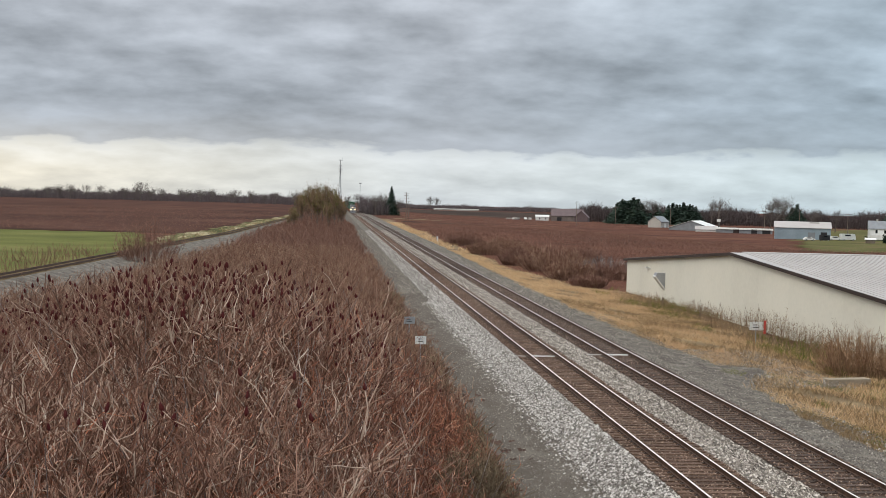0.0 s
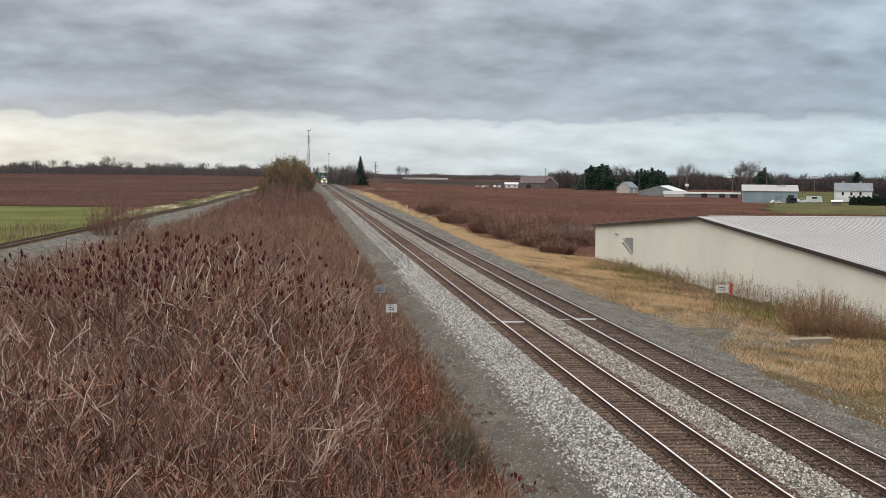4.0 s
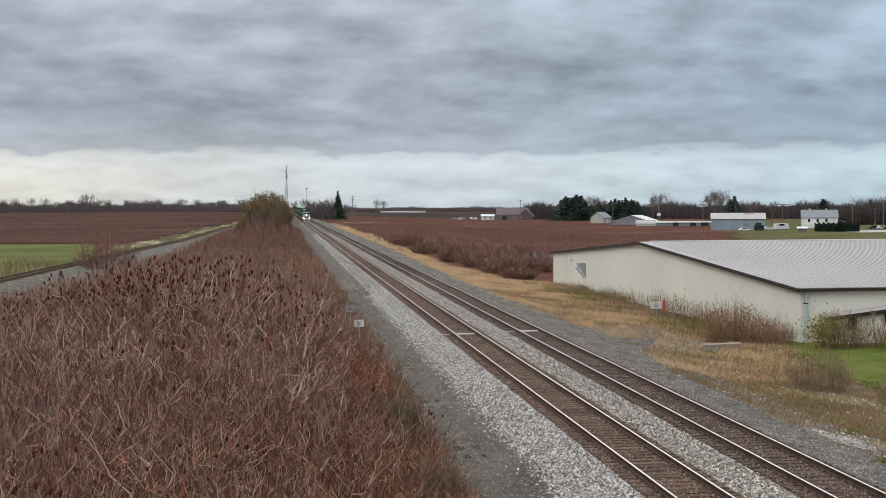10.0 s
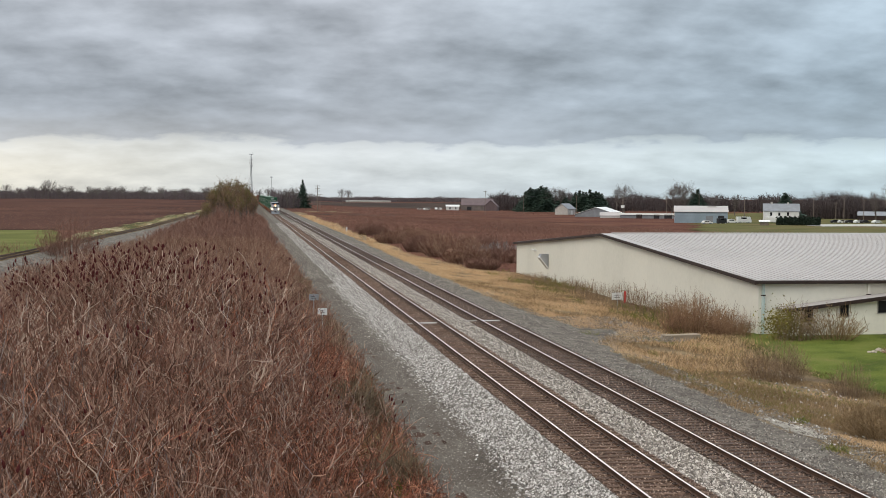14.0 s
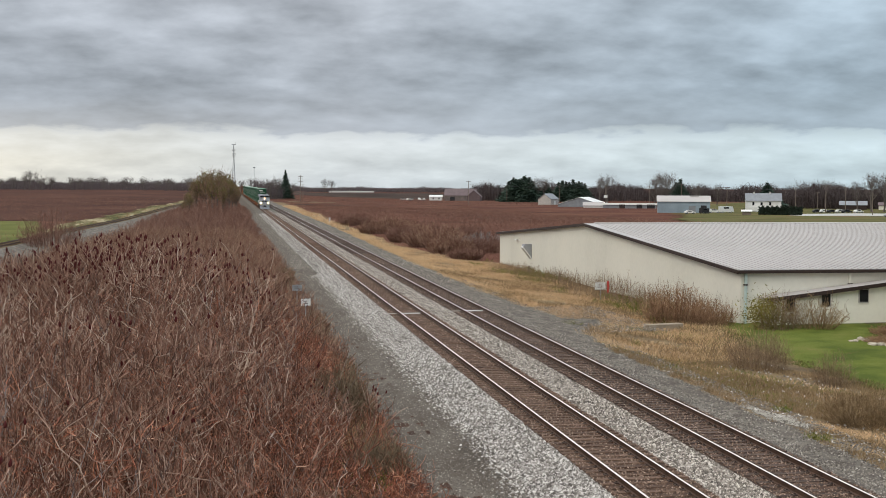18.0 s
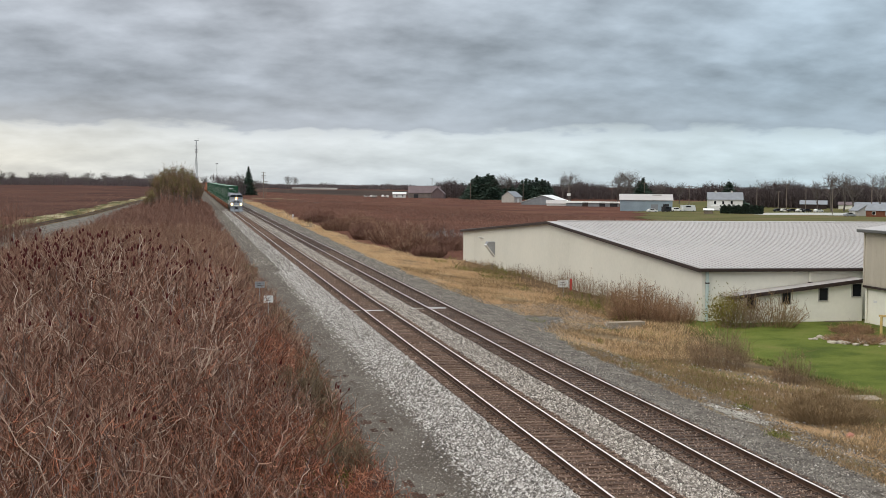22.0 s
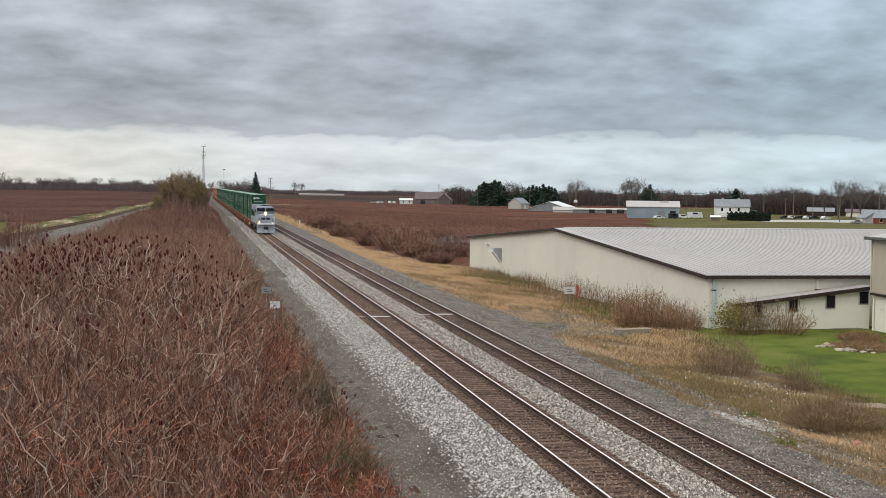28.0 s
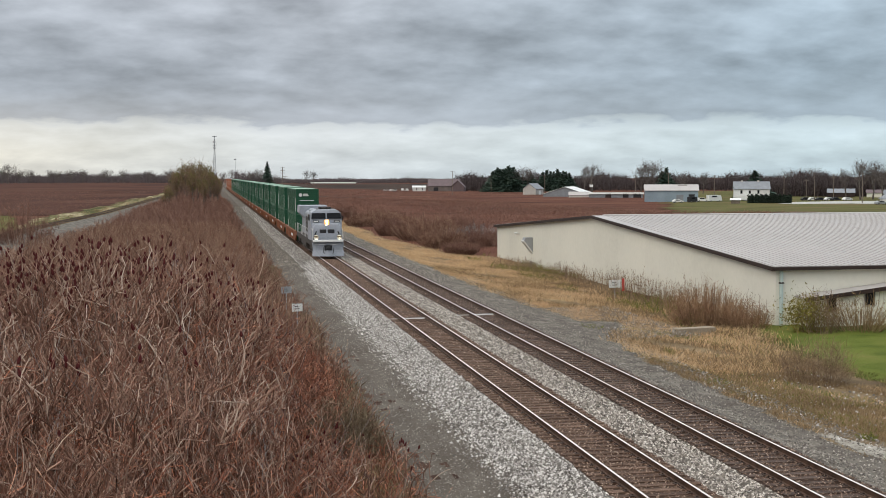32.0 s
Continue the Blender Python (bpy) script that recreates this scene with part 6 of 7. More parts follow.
# tree clump beside the track, olive with last leaves
def clump_tree(seed):
    th = bare_tree(seed, spread=0.55, name="willow_tree", label="leafless willow with a few olive-brown leaves", mat=clump_twig, dens=1.4)
    r = np.random.default_rng(seed + 50)
    n = 1100
    d = r.normal(0, 1, (n, 3))
    d /= np.linalg.norm(d, axis=1, keepdims=True)
    c = d * (r.uniform(0.2, 1, (n, 1)) ** 0.5) * np.array([0.24, 0.24, 0.24]) + np.array([0, 0, 0.74])
    keep = np.sin(c[:, 0] * 23 + seed) * np.sin(c[:, 1] * 19) * np.sin(c[:, 2] * 21) > -0.25
    c = c[keep]
    V = (c[:, None, :] + r.normal(0, 0.011, (len(c), 3, 3))).reshape(-1, 3)
    fast_mesh("foliage", V, np.arange(len(V)).reshape(-1, 3), olive_m, th, "sparse olive-brown leaves")
    return th


def clump():
    kinds = [clump_tree(21), clump_tree(22), clump_tree(23)]
    used = set()
    r = random.Random(8)
    for az, d, h in ((-0.5, 340, 12.4), (-0.93, 351, 12.1), (-1.4, 346, 9.6), (-1.72, 357, 6.6), (0.01, 345, 10.1), (0.2, 360, 9.2), (-0.11, 371, 11.8), (-1.19, 372, 11.3), (-0.68, 325, 9.7), (-1.66, 334, 6.0), (-1.9, 351, 4.2), (0.36, 380, 7.8), (0.29, 402, 8.5), (-0.24, 321, 8)):
        plant(kinds, used, r.randrange(3), az, d, h * 1.06, r.uniform(0.60, 0.78), r.uniform(0, 360))


clump()
x, y = scatter(rg, 3600, -28, -6, 300, 405, lambda x, y: x > siding_x(y) + 6)
P, Rr = stalks(rg, x, y, ground_z(x, y) + 1.6 + 6.5 * rg.random(len(x)) ** 1.6 * np.clip(1 - np.abs(x + 15.5) / 9, 0.15, 1), 0.035, 0.16, 0.06, 3)
strands("clump_undergrowth", P, Rr, brush_m, label="reddish-brown brush round the tree clump", kind="stuff", sides=2)
Q, R2 = twigs(rg, P, 6, 0.9, 0.022, 0.25, 0.5, 2)
strands("clump_brush", Q, R2, brush_m, label="twigs of the brush round the tree clump", kind="stuff", sides=2)
# pale and dark strips in the far field
bare_earth = material("bare_dark_earth", [(0.3, (0.022, 0.016, 0.013)), (0.5, (0.042, 0.028, 0.022)), (0.7, (0.075, 0.050, 0.038))], 0.95, coarse=0.01, fine=0.3, bump=0.2, dist=0.2, spec=0.05)
for k, (az0, az1, d0, d1) in enumerate(((2.6, 4.7, 640, 668), (2.6, 12.0, 1100, 1950), (2.9, 6.6, 560, 572))):
    n = 24
    V = []
    for i in range(n):
        a = az0 + (az1 - az0) * i / (n - 1)
        for d in (d0 + 6 * math.sin(i * 0.9 + k), d1 + 8 * math.sin(i * 0.6)):
            q = spot(a, d)
            V.append((q[0], q[1], float(ground_z(q[0], q[1])) + 0.14))
    tagged(mesh_object("stubble_strip", V, [(2 * i, 2 * i + 2, 2 * i + 3, 2 * i + 1) for i in range(n - 1)], drab_earth if k == 0 else bare_earth), "pale tan stubble strip in the field" if k == 0 else "dark bare strip in the field", "ground", kind="structure")


# ---- annex, verge and small things ----
def annex():
    Y0, Y1 = 78.0, 79.3
    a = thing("annex", "low beige lean-to annex with small dark windows", "building")
    xl, xr = 23.30, 32.55
    zt = lambda x: 0.86 + (x - 25.20) * 0.118
    bm = bmesh.new()
    q = [(xl, Y0, -1.3), (xr, Y0, -1.3), (xr, Y0, zt(xr) - 0.12), (xl, Y0, zt(xl) - 0.12)]
    skin(bm, q, [(x, Y0 + 0.2, z) for x, y, z in q])
    wall = part("front_wall", bm, cream_m, a)
    bm = bmesh.new()
    q = [(xl, Y0 + 0.2, -1.3), (xl + 0.2, Y0 + 0.2, -1.3), (xl + 0.2, Y0 + 0.2, zt(xl) - 0.12), (xl, Y0 + 0.2, zt(xl) - 0.12)]
    skin(bm, q, [(x, Y1, z) for x, y, z in q])
    part("end_wall", bm, wall_m, a)
    bm = bmesh.new()
    q = [(xl - 0.3, Y0 - 0.3, zt(xl - 0.3)), (xr, Y0 - 0.3, zt(xr)), (xr, Y1 + 0.02, zt(xr)), (xl - 0.3, Y1 + 0.02, zt(xl - 0.3))]
    skin(bm, q, [(x, y, z - 0.1) for x, y, z in q])
    part("roof", bm, roof_m, a, "pale metal lean-to roof")
    bm = bmesh.new()
    q = [(xl - 0.3, Y0 - 0.36, zt(xl - 0.3) + 0.0), (xr, Y0 - 0.36, zt(xr) + 0.0), (xr, Y0 - 0.36, zt(xr) - 0.24), (xl - 0.3, Y0 - 0.36, zt(xl - 0.3) - 0.24)]
    skin(bm, q, [(x, y + 0.055, z) for x, y, z in q])
    part("rake_trim", bm, trim_m, a, "dark brown rake trim")
    for x, z in ((24.66, 0.17), (27.10, 0.49), (29.73, 0.72), (32.10, 0.97)):
        f = part("window", boxed(x - 0.36, Y0 - 0.06, z - 0.50, x + 0.36, Y0 - 0.004, z + 0.45, 0.01), concrete_m, a, "small dark window")
        part("pane", boxed(x - 0.29, Y0 - 0.08, z - 0.42, x + 0.29, Y0 - 0.064, z + 0.37), glass_m, f)
    part("ground_board", boxed(29.8, Y0 - 0.30, -1.22, 32.0, Y0 - 0.1, -1.06, 0.02), pole_m, a)


annex()


def tall_house():
    h = thing("tall_house", "tall beige house with an overhanging upper floor", "building")
    part("upper_wall", boxed(32.07, 64.0, 1.36, 43.05, 77.0, 4.80), wall_m, h)
    lw = part("lower_wall", boxed(32.25, 64.2, -1.3, 43.05, 77.0, 1.22), cream_m, h)
    part("belt_trim", boxed(32.00, 63.9, 1.22, 43.10, 77.02, 1.36), trim_m, h)
    part("roof", boxed(31.65, 63.4, 4.81, 43.55, 77.4, 5.02, 0.04), fascia_grey, h, "grey overhanging roof")
    part("roof_top", prism(bmesh.new(), [(31.75, 5.021), (43.45, 5.021), (37.65, 5.9)], 63.6, 77.2), roof_m, h)
    part("corner_post", boxed(32.01, 76.9, 1.37, 32.17, 77.04, 4.80), shaded_tan_m, h)
    y = 64.1
    while y < 76.8:
        part("siding_board", boxed(32.05, y, 1.38, 32.07, y + 0.288, 4.78), shaded_tan_m, h)
        y += 0.3
    part("vent_cover", boxed(32.22, 75.6, 0.3, 32.25, 76.0, 0.45), white_m, lw)
    part("downpipe", boxed(32.11, 76.75, -1.2, 32.21, 76.87, 1.2, 0.02), cream_m, h, "cream downpipe")


# tan boards; the shadow side's darkness is put into their colour
shaded_tan_m = material("shaded_tan_siding", tones((0.43, 0.385, 0.315), 0.10), 0.7, rand=0.35, coarse=0.4, fine=5, bump=0.1)
tall_house()


def handrail():
    r = thing("wooden_handrail", "short new timber handrail beside a flower bed", "handrail", pose(29.0, 69.4, -1.2, 0, 0, -40))
    for x in (0, 0.95):
        part("post", boxed(x - 0.07, -0.07, -0.1, x + 0.07, 0.07, 1.3, 0.01), yellow_m, r)
    part("top_rail", boxed(-0.15, -0.06, 1.3, 1.15, 0.06, 1.42, 0.01), yellow_m, r)


handrail()
rk = random.Random(4)


def rock_mesh(seed, size, flat=0.6):
    r = random.Random(seed)
    bm = bmesh.new()
    bmesh.ops.create_icosphere(bm, subdivisions=1, radius=size)
    for v in bm.verts:
        v.co *= r.uniform(0.7, 1.25)
        v.co.z *= flat
    return bm


def rock(name, label, x, y, size, mat, flat=0.6):
    ob = part(name, rock_mesh(rk.random(), size, flat), mat)
    ob.location = (x, y, float(ground_z(x, y)) + size * flat * 0.55)
    ob.rotation_euler.z = rk.uniform(0, 6)
    return tagged(ob, label, "rock", "garden rocks")


for i in range(78):
    t = rk.random()
    rock("garden_rock", "grey weathered stone edging a flower bed", 24.2 + 7.6 * t + rk.uniform(-0.4, 0.4), 68.6 - 4.6 * t + rk.uniform(-1.9, 1.2), rk.uniform(0.10, 0.27), rubble_m)
rock("red_rock", "orange-red broken lump lying in dry grass", 12.1, 42.1, 0.19, material("orange_lump", tones((0.36, 0.16, 0.11), 0.3), 0.8), 0.8)


def slab(name, label, x, y, w, d, h, turn, mat):
    ob = part(name, boxed(-w / 2, -d / 2, 0, w / 2, d / 2, h, 0.03), mat)
    ob.matrix_basis = pose(x, y, float(ground_z(x, y)) + 0.05, 0, 0, turn)
    return tagged(ob, label, "slab")


slab_m = material("weathered_block", tones((0.25, 0.20, 0.145), 0.25), 0.9, coarse=1.5, fine=16, bump=0.3)
slab("concrete_slab", "long pale concrete block lying in dry grass", 15.6, 76.4, 2.5, 0.6, 0.42, 12, slab_m)
sheet("sand_patch", np.arange(7.8, 11.2, 0.15), np.arange(41.8, 49.6, 0.2), sand_m, lambda x, y: 0.10 - 0.07 * (((x - 9.4) / 0.8) ** 2 + ((y - 45.7) / 2.5) ** 2) + 0.03 * np.sin(x * 5 + y * 1.8) * np.sin(y * 2.5), lambda x, y: ((x - 9.4) / 0.8) ** 2 + ((y - 45.7) / 2.5) ** 2 < 1.9, label="pale gritty sand patch in the gravel")
slab("stone_slab", "flat pale slab in the lawn edge", 16.6, 49.6, 1.8, 1.1, 0.10, -10, slab_m)


def track_sign(x, y, z0, w, h, label, red=False, face=None):
    s = thing("trackside_sign", label, "sign", pose(x, y, z0, 0, 0, 8))
    part("post", tube(bmesh.new(), (0, 0.03, -0.1), (0, 0.03, 1.55), 0.03, None, 6), grey_metal, s)
    b = part("panel", boxed(-w / 2, 0, 1.5 - h, w / 2, 0.02, 1.5, 0.004), face or white_m, s, "faded sign panel" if face else "white sign panel")
    for k in range(2):
        part("dark_bar", boxed(-w * 0.26, -0.006, 1.5 - h * (0.40 + 0.3 * k), w * (0.10 + 0.12 * k), -0.001, 1.5 - h * (0.31 + 0.3 * k)), black_m, b)
    if red:
        part("red_marker", boxed(w / 2 + 0.08, 0, 0.7, w / 2 + 0.26, 0.02, 1.6), red_m, s, "red marker strip")
    return s


track_sign(-6.55, 77.2, -0.55, 0.58, 0.42, "small white sign at the thicket edge")
track_sign(-6.5, 88.0, -0.55, 0.66, 0.42, "small faded sign at the thicket edge", False, grey_metal)
track_sign(17.3, 96.0, -1.2, 0.95, 0.55, "white sign with a red marker before the warehouse", True)
mk = thing("marker_post", "short white marker post beside the track", "marker", pose(12.6, 305, -1.2))
part("post", boxed(-0.10, -0.10, 0, 0.10, 0.10, 0.75, 0.02), white_m, mk)
part("cap", boxed(-0.17, -0.1, 0.75, 0.17, 0.1, 1.1, 0.03), white_m, mk)
for x, y, h in ((19.1, 115.3, 0.95), (18.7, 126.0, 0.95)):
    p = thing("wooden_post", "dark weathered fence post in dry grass", "post", pose(x, y, -1.25))
    part("shaft", tube(bmesh.new(), (0, 0, 0), (0, 0, h), 0.09, 0.08, 7), pole_m, p)

# dry grass along the verge
rg2 = np.random.default_rng(23)


def blades(name, x, y, h, w, mat, label, lean=0.35):
    n = len(x)
    g = ground_z(x, y) + 0.02
    a = rg2.uniform(0, 2 * np.pi, n)
    hh = h * rg2.uniform(0.55, 1.15, n)
    ww = w * rg2.uniform(0.7, 1.3, n)
    d = rg2.normal(0, 1, (n, 2)) * (lean * hh)[:, None]
    V = np.empty((n, 4, 3))
    cx, sx = np.cos(a) * ww, np.sin(a) * ww
    V[:, 0] = np.stack([x - cx, y - sx, g], -1)
    V[:, 1] = np.stack([x + cx, y + sx, g], -1)
    V[:, 2] = np.stack([x + d[:, 0] * 0.45 + cx * 0.7, y + d[:, 1] * 0.45 + sx * 0.7, g + hh * 0.6], -1)
    V[:, 3] = np.stack([x + d[:, 0], y + d[:, 1], g + hh], -1)
    i = np.arange(n)[:, None] * 4
    F = np.concatenate([i + np.array([[0, 1, 2]]), i + np.array([[0, 2, 3]])])
    return fast_mesh(name, V.reshape(-1, 3), F, mat, label=label, kind="stuff")


def patchy(x, y, s, bias):
    return np.sin(x / s + 1.1) * np.sin(y / (1.7 * s) + 0.6) + 0.6 * np.sin(x / (0.4 * s) + y / (0.6 * s)) > bias


def verge_keep(x, y):
    lim = np.interp(y, [0, 58, 68, 82, 111, 143, 152, 213, 640], [17.0, 17.4, 18.2, 20.3, 18.6, 17.6, 14.2, 13.0, 13.8]) + 0.9 * wavy(x, y, 18)
    fade = np.sin(x * 91.7 + y * 47.3) * np.sin(x * 37.1 - y * 71.9)
    bare = ((x - 9.4) / 1.0) ** 2 + ((y - 45.7) / 2.8) ** 2 < 1
    return ~bare & (x > edge_x(x, y) - 0.5 * fade) & (x < lim + 1.6 * fade)


x, y = scatter(rg2, 210000, 8.5, 22, 62, 245, lambda x, y: verge_keep(x, y) & patchy(x, y / 1.65, 1.3, -0.6))
blades("verge_grass", x, y, 0.32, 0.006, straw_m, "golden dry grass along the verge", 0.28)
x, y = scatter(rg2, 14000, 8.5, 22, 245, 520, lambda x, y: verge_keep(x, y) & patchy(x, y / 5, 1.8, -0.4))
blades("far_verge_grass", x, y, 0.8, 0.07, straw_m, "golden dry grass far along the verge")
x, y = scatter(rg2, 34000, 9.5, 22, 62, 130, lambda x, y: verge_keep(x, y) & patchy(x + 1, y / 1.4, 1.6, -0.1))
blades("verge_weeds", x, y, 0.42, 0.008, drab_m, "brown weeds among the golden grass")
x, y = scatter(rg2, 20000, 8.5, 19, 28, 67, lambda x, y: verge_keep(x, y) & patchy(x + 3, y / 1.65, 1.1, 0.35))
blades("near_straw", x, y, 0.22, 0.0045, straw_m, "pale straw tufts among the weeds")
x, y = scatter(rg2, 16000, 9.5, 17, 30, 45, lambda x, y: verge_keep(x, y) & patchy(x, y, 1.4, -0.3))
blades("straw_bank", x, y, 0.2, 0.0045, straw_m, "pale straw on the near verge")
x, y = scatter(rg2, 42000, 9, 20, 28, 84, lambda x, y: verge_keep(x, y) & patchy(x, y / 1.65 + 5, 1.7, 0.1))
blades("green_grass", x, y, 0.2, 0.0055, weed_green, "olive-green grass among the dry stalks")
x, y = scatter(rg2, 170000, 8.5, 20, 28, 67, lambda x, y: verge_keep(x, y) & patchy(x, y / 1.65, 1.5, -0.65))
blades("near_verge_grass", x, y, 0.21, 0.0042, drab_m, "drab tan grass and weeds beside the gravel", 0.25)
x, y = scatter(rg2, 16000, -66, -30, 105, 640, lambda x, y: (x < siding_x(y) - 2.2) & (x > siding_x(y) - 9.5) & patchy(x, y / 4, 1.8, -0.3))
blades("siding_edge_grass", x, y, 0.45, 0.05, drab_m, "dry grass along the siding")
x, y = scatter(rg2, 60000, 14.5, 21, 30, 80, lambda x, y: np.abs(x - np.interp(y, [32, 58, 67, 72, 80], [16.2, 17.0, 17.4, 18.0, 19.4]) - 0.45 * wavy(x, y, 8) - 0.3 * np.sin(1.9 * y + 2 * x)) < 0.75 * np.abs(np.sin(x * 91.7 + y * 47.3)))
blades("lawn_edge_grass", x, y, 0.15, 0.006, rough_lawn, "uneven grass along the lawn edge")
weed_m = material("weed_stalks", [(0.1, (0.095, 0.058, 0.036)), (0.5, (0.20, 0.130, 0.080)), (0.9, (0.38, 0.28, 0.18))], 0.9, coarse=0.35, fine=12, island=0.6, bump=0.2)
# tall dead weeds before the warehouse wall
x, y = scatter(rg2, 3300, 15.2, 21.8, 80, 141, lambda x, y: (x > 16.4 + 0.012 * (141 - y)) & (x < 22.0 - 0.03 * (y - 81)) & patchy(x, y / 1.65, 1.1, -0.7))
P, Rr = stalks(rg2, x, y, ground_z(x, y) + np.interp(y, [80, 104, 119, 141], [2.5, 2.1, 1.3, 0.7]) * rg2.uniform(0.45, 1.12, len(x)) * (0.85 + 0.25 * np.sin(y * 0.67) * np.sin(y * 0.23 + x)), 0.010, 0.10, 0.04, 3)
strands("dead_weeds", P, Rr, weed_m, label="tall dead weed stalks before the warehouse", kind="stuff")
x2, y2 = scatter(rg2, 11000, 14.6, 21.6, 80, 146, lambda x, y: (x > 15.6 + 0.012 * (141 - y)) & (x < 22.0 - 0.03 * (y - 81)) & patchy(x, y / 1.65, 1.9, 0.2))
blades("wall_greens", x2, y2, 0.55, 0.010, weed_green, "olive weeds at the foot of the dead stalks")
Q, R2 = twigs(rg2, P, 3, 0.22, 0.008, 0.6, 0.8, 2)
strands("weed_heads", Q, R2, weed_m, label="dry seed heads of the dead weeds", kind="stuff", sides=2)


def bush(name, label, x, y, w, h, n, mat, per=6, rad=0.008, lean=0.32):
    b = thing(name, label, "shrub", pose(x, y, float(ground_z(x, y))))
    a, q = rg2.uniform(0, 2 * np.pi, n), np.sqrt(rg2.uniform(0, 1, n)) * w * 0.5
    dx, dy = np.cos(a) * q, np.sin(a) * q
    hh = h * (1.12 - 0.7 * rg2.random(n) ** 1.5) * (1 - 0.45 * (q / (w * 0.5)) ** 2)
    t = np.linspace(0, 1, 4)
    P = np.empty((n, 4, 3))
    out = 1 + lean * 1.6 * t
    P[:, :, 0] = dx[:, None] * 0.75 * out + rg2.normal(0, 0.04, (n, 4))
    P[:, :, 1] = dy[:, None] * 0.75 * out + rg2.normal(0, 0.04, (n, 4))
    P[:, :, 2] = hh[:, None] * t - 0.03
    strands("stem_mass", P, rad * 1.6 * np.linspace(1, 0.5, 4)[None] * rg2.uniform(0.7, 1.3, (n, 1)), mat, b)
    Q, R2 = twigs(rg2, P, per, 0.30 * h ** 0.5, rad, 0.3, 0.6, 3, 0.1)
    strands("twig_haze", Q, R2, mat, b, sides=2)
    return b


bank_m = material("bank_grass", [(0.1, (0.0828, 0.053, 0.035)), (0.5, (0.184, 0.1272, 0.08)), (0.9, (0.3128, 0.2491, 0.155))], 0.9, coarse=0.35, fine=12, island=0.6, bump=0.2)
rust_twig = material("rust_twigs", [(0.1, (0.1176, 0.0648, 0.0372)), (0.5, (0.2548, 0.1458, 0.0833)), (0.9, (0.392, 0.2538, 0.147))], 0.9, coarse=0.5, fine=8, island=0.7, bump=0)
bush("rust_bush", "rounded rust-brown leafless bush before the warehouse", 17.9, 80.6, 4.4, 2.5, 380, rust_twig, 7)
bush("rust_bush", "rounded rust-brown leafless bush before the warehouse", 19.6, 78.6, 3.0, 1.6, 220, rust_twig, 7)
ob = bush("olive_shrub", "half-leafless olive shrub at the warehouse corner", 22.9, 76.0, 3.2, 2.4, 150, weed_m, 5, 0.008, 0.2)
leaf_m = material("yellow_green_leaves", [(0.1, (0.085, 0.072, 0.014)), (0.5, (0.18, 0.15, 0.03)), (0.9, (0.30, 0.25, 0.07))], 0.9, coarse=0.5, fine=6, island=0.6, bump=0)
n = 2600
V = rg2.normal(0, 1, (n, 3)) * np.array([0.70, 0.6, 0.5]) + np.array([-0.75, 0, 1.05])
V[:, 2] = np.maximum(V[:, 2], 0.1)
fast_mesh("foliage", (V[:, None, :] + rg2.normal(0, 0.05, (n, 3, 3))).reshape(-1, 3), np.arange(n * 3).reshape(-1, 3), leaf_m, ob, "yellow-green leaves")
bush("spreading_shrub", "bare tan shrub spreading beside the annex", 25.3, 75.6, 3.0, 2.0, 120, drab_m, 5, 0.012, 0.6)
bush("grey_shrub", "bare grey-brown shrub at the lawn edge", 14.6, 59.5, 3.4, 2.1, 260, weed_m, 6, 0.0042, 0.22)
bush("grey_shrub", "bare grey-brown shrub at the lawn edge", 15.8, 54.1, 2.0, 1.7, 120, weed_m, 5, 0.0042, 0.22)
bush("dead_grass_clump", "big clump of dead brown grass stalks", 12.9, 45.3, 3.4, 1.25, 1100, drab_m, 3, 0.005)
bush("flower_bed_shrub", "low rust-red shrubs among garden rocks", 26.5, 67.6, 3.6, 0.45, 420, rust_twig, 6)
bush("flower_bed_shrub", "low rust-red shrubs among garden rocks", 28.4, 71.6, 2.6, 0.6, 300, rust_twig, 6)
bush("bank_shrub", "dense dark brown bare shrub on the bank", -7.2, 47.2, 3.0, 2.2, 620, bank_m, 7, 0.007, 0.15)
bush("bank_shrub", "dense dark brown bare shrub on the bank", -6.6, 38.7, 2.0, 1.2, 260, bank_m, 6, 0.006, 0.2)
for gx_, gy_, gw_ in ((10.8, 80.4, 1.2), (9.7, 58.7, 1.0), (8.7, 40.8, 0.8), (11.6, 69.5, 0.7), (10.5, 47.7, 0.6)):
    bush("green_weed", "low yellow-green weed tuft at the gravel edge", gx_, gy_, gw_, 0.28, 60, weed_green, 4, 0.006, 0.6)
for gx_, gy_, gw_ in ((11.8, 84.6, 1.6), (10.7, 91.8, 1.3), (10.9, 96.5, 1.5), (10.3, 104.0, 1.2), (13.9, 81.4, 1.5), (12.4, 88.0, 1.1)):
    bush("bleached_clump", "pale bleached grass clump at the gravel edge", gx_, gy_, gw_, 0.55, 150, straw_m, 4, 0.006, 0.5)
bush("brush_pile", "loose pile of pale cut branches", 25.0, 180.0, 4.8, 2.3, 130, grey_twig, 4, 0.035, 0.9)
x, y = scatter(rg2, 15000, -9.0, -5.6, 20, 53, lambda x, y: (x < -6.0 + 0.25 * wavy(x, y)) & patchy(x, y / 1.65, 1.2, 0.2))
blades("bank_tufts", x, y, 0.6, 0.009, drab_m, "pale tan and olive tufts on the bank")
x, y = scatter(rg2, 6500, -8.6, -5.7, 20, 50, lambda x, y: (x < -6.1 + 0.25 * wavy(x, y)) & patchy(x + 2, y / 1.65, 1.0, 0.5))
blades("bank_greens", x, y, 0.45, 0.010, weed_green, "olive-green weeds on the bank")
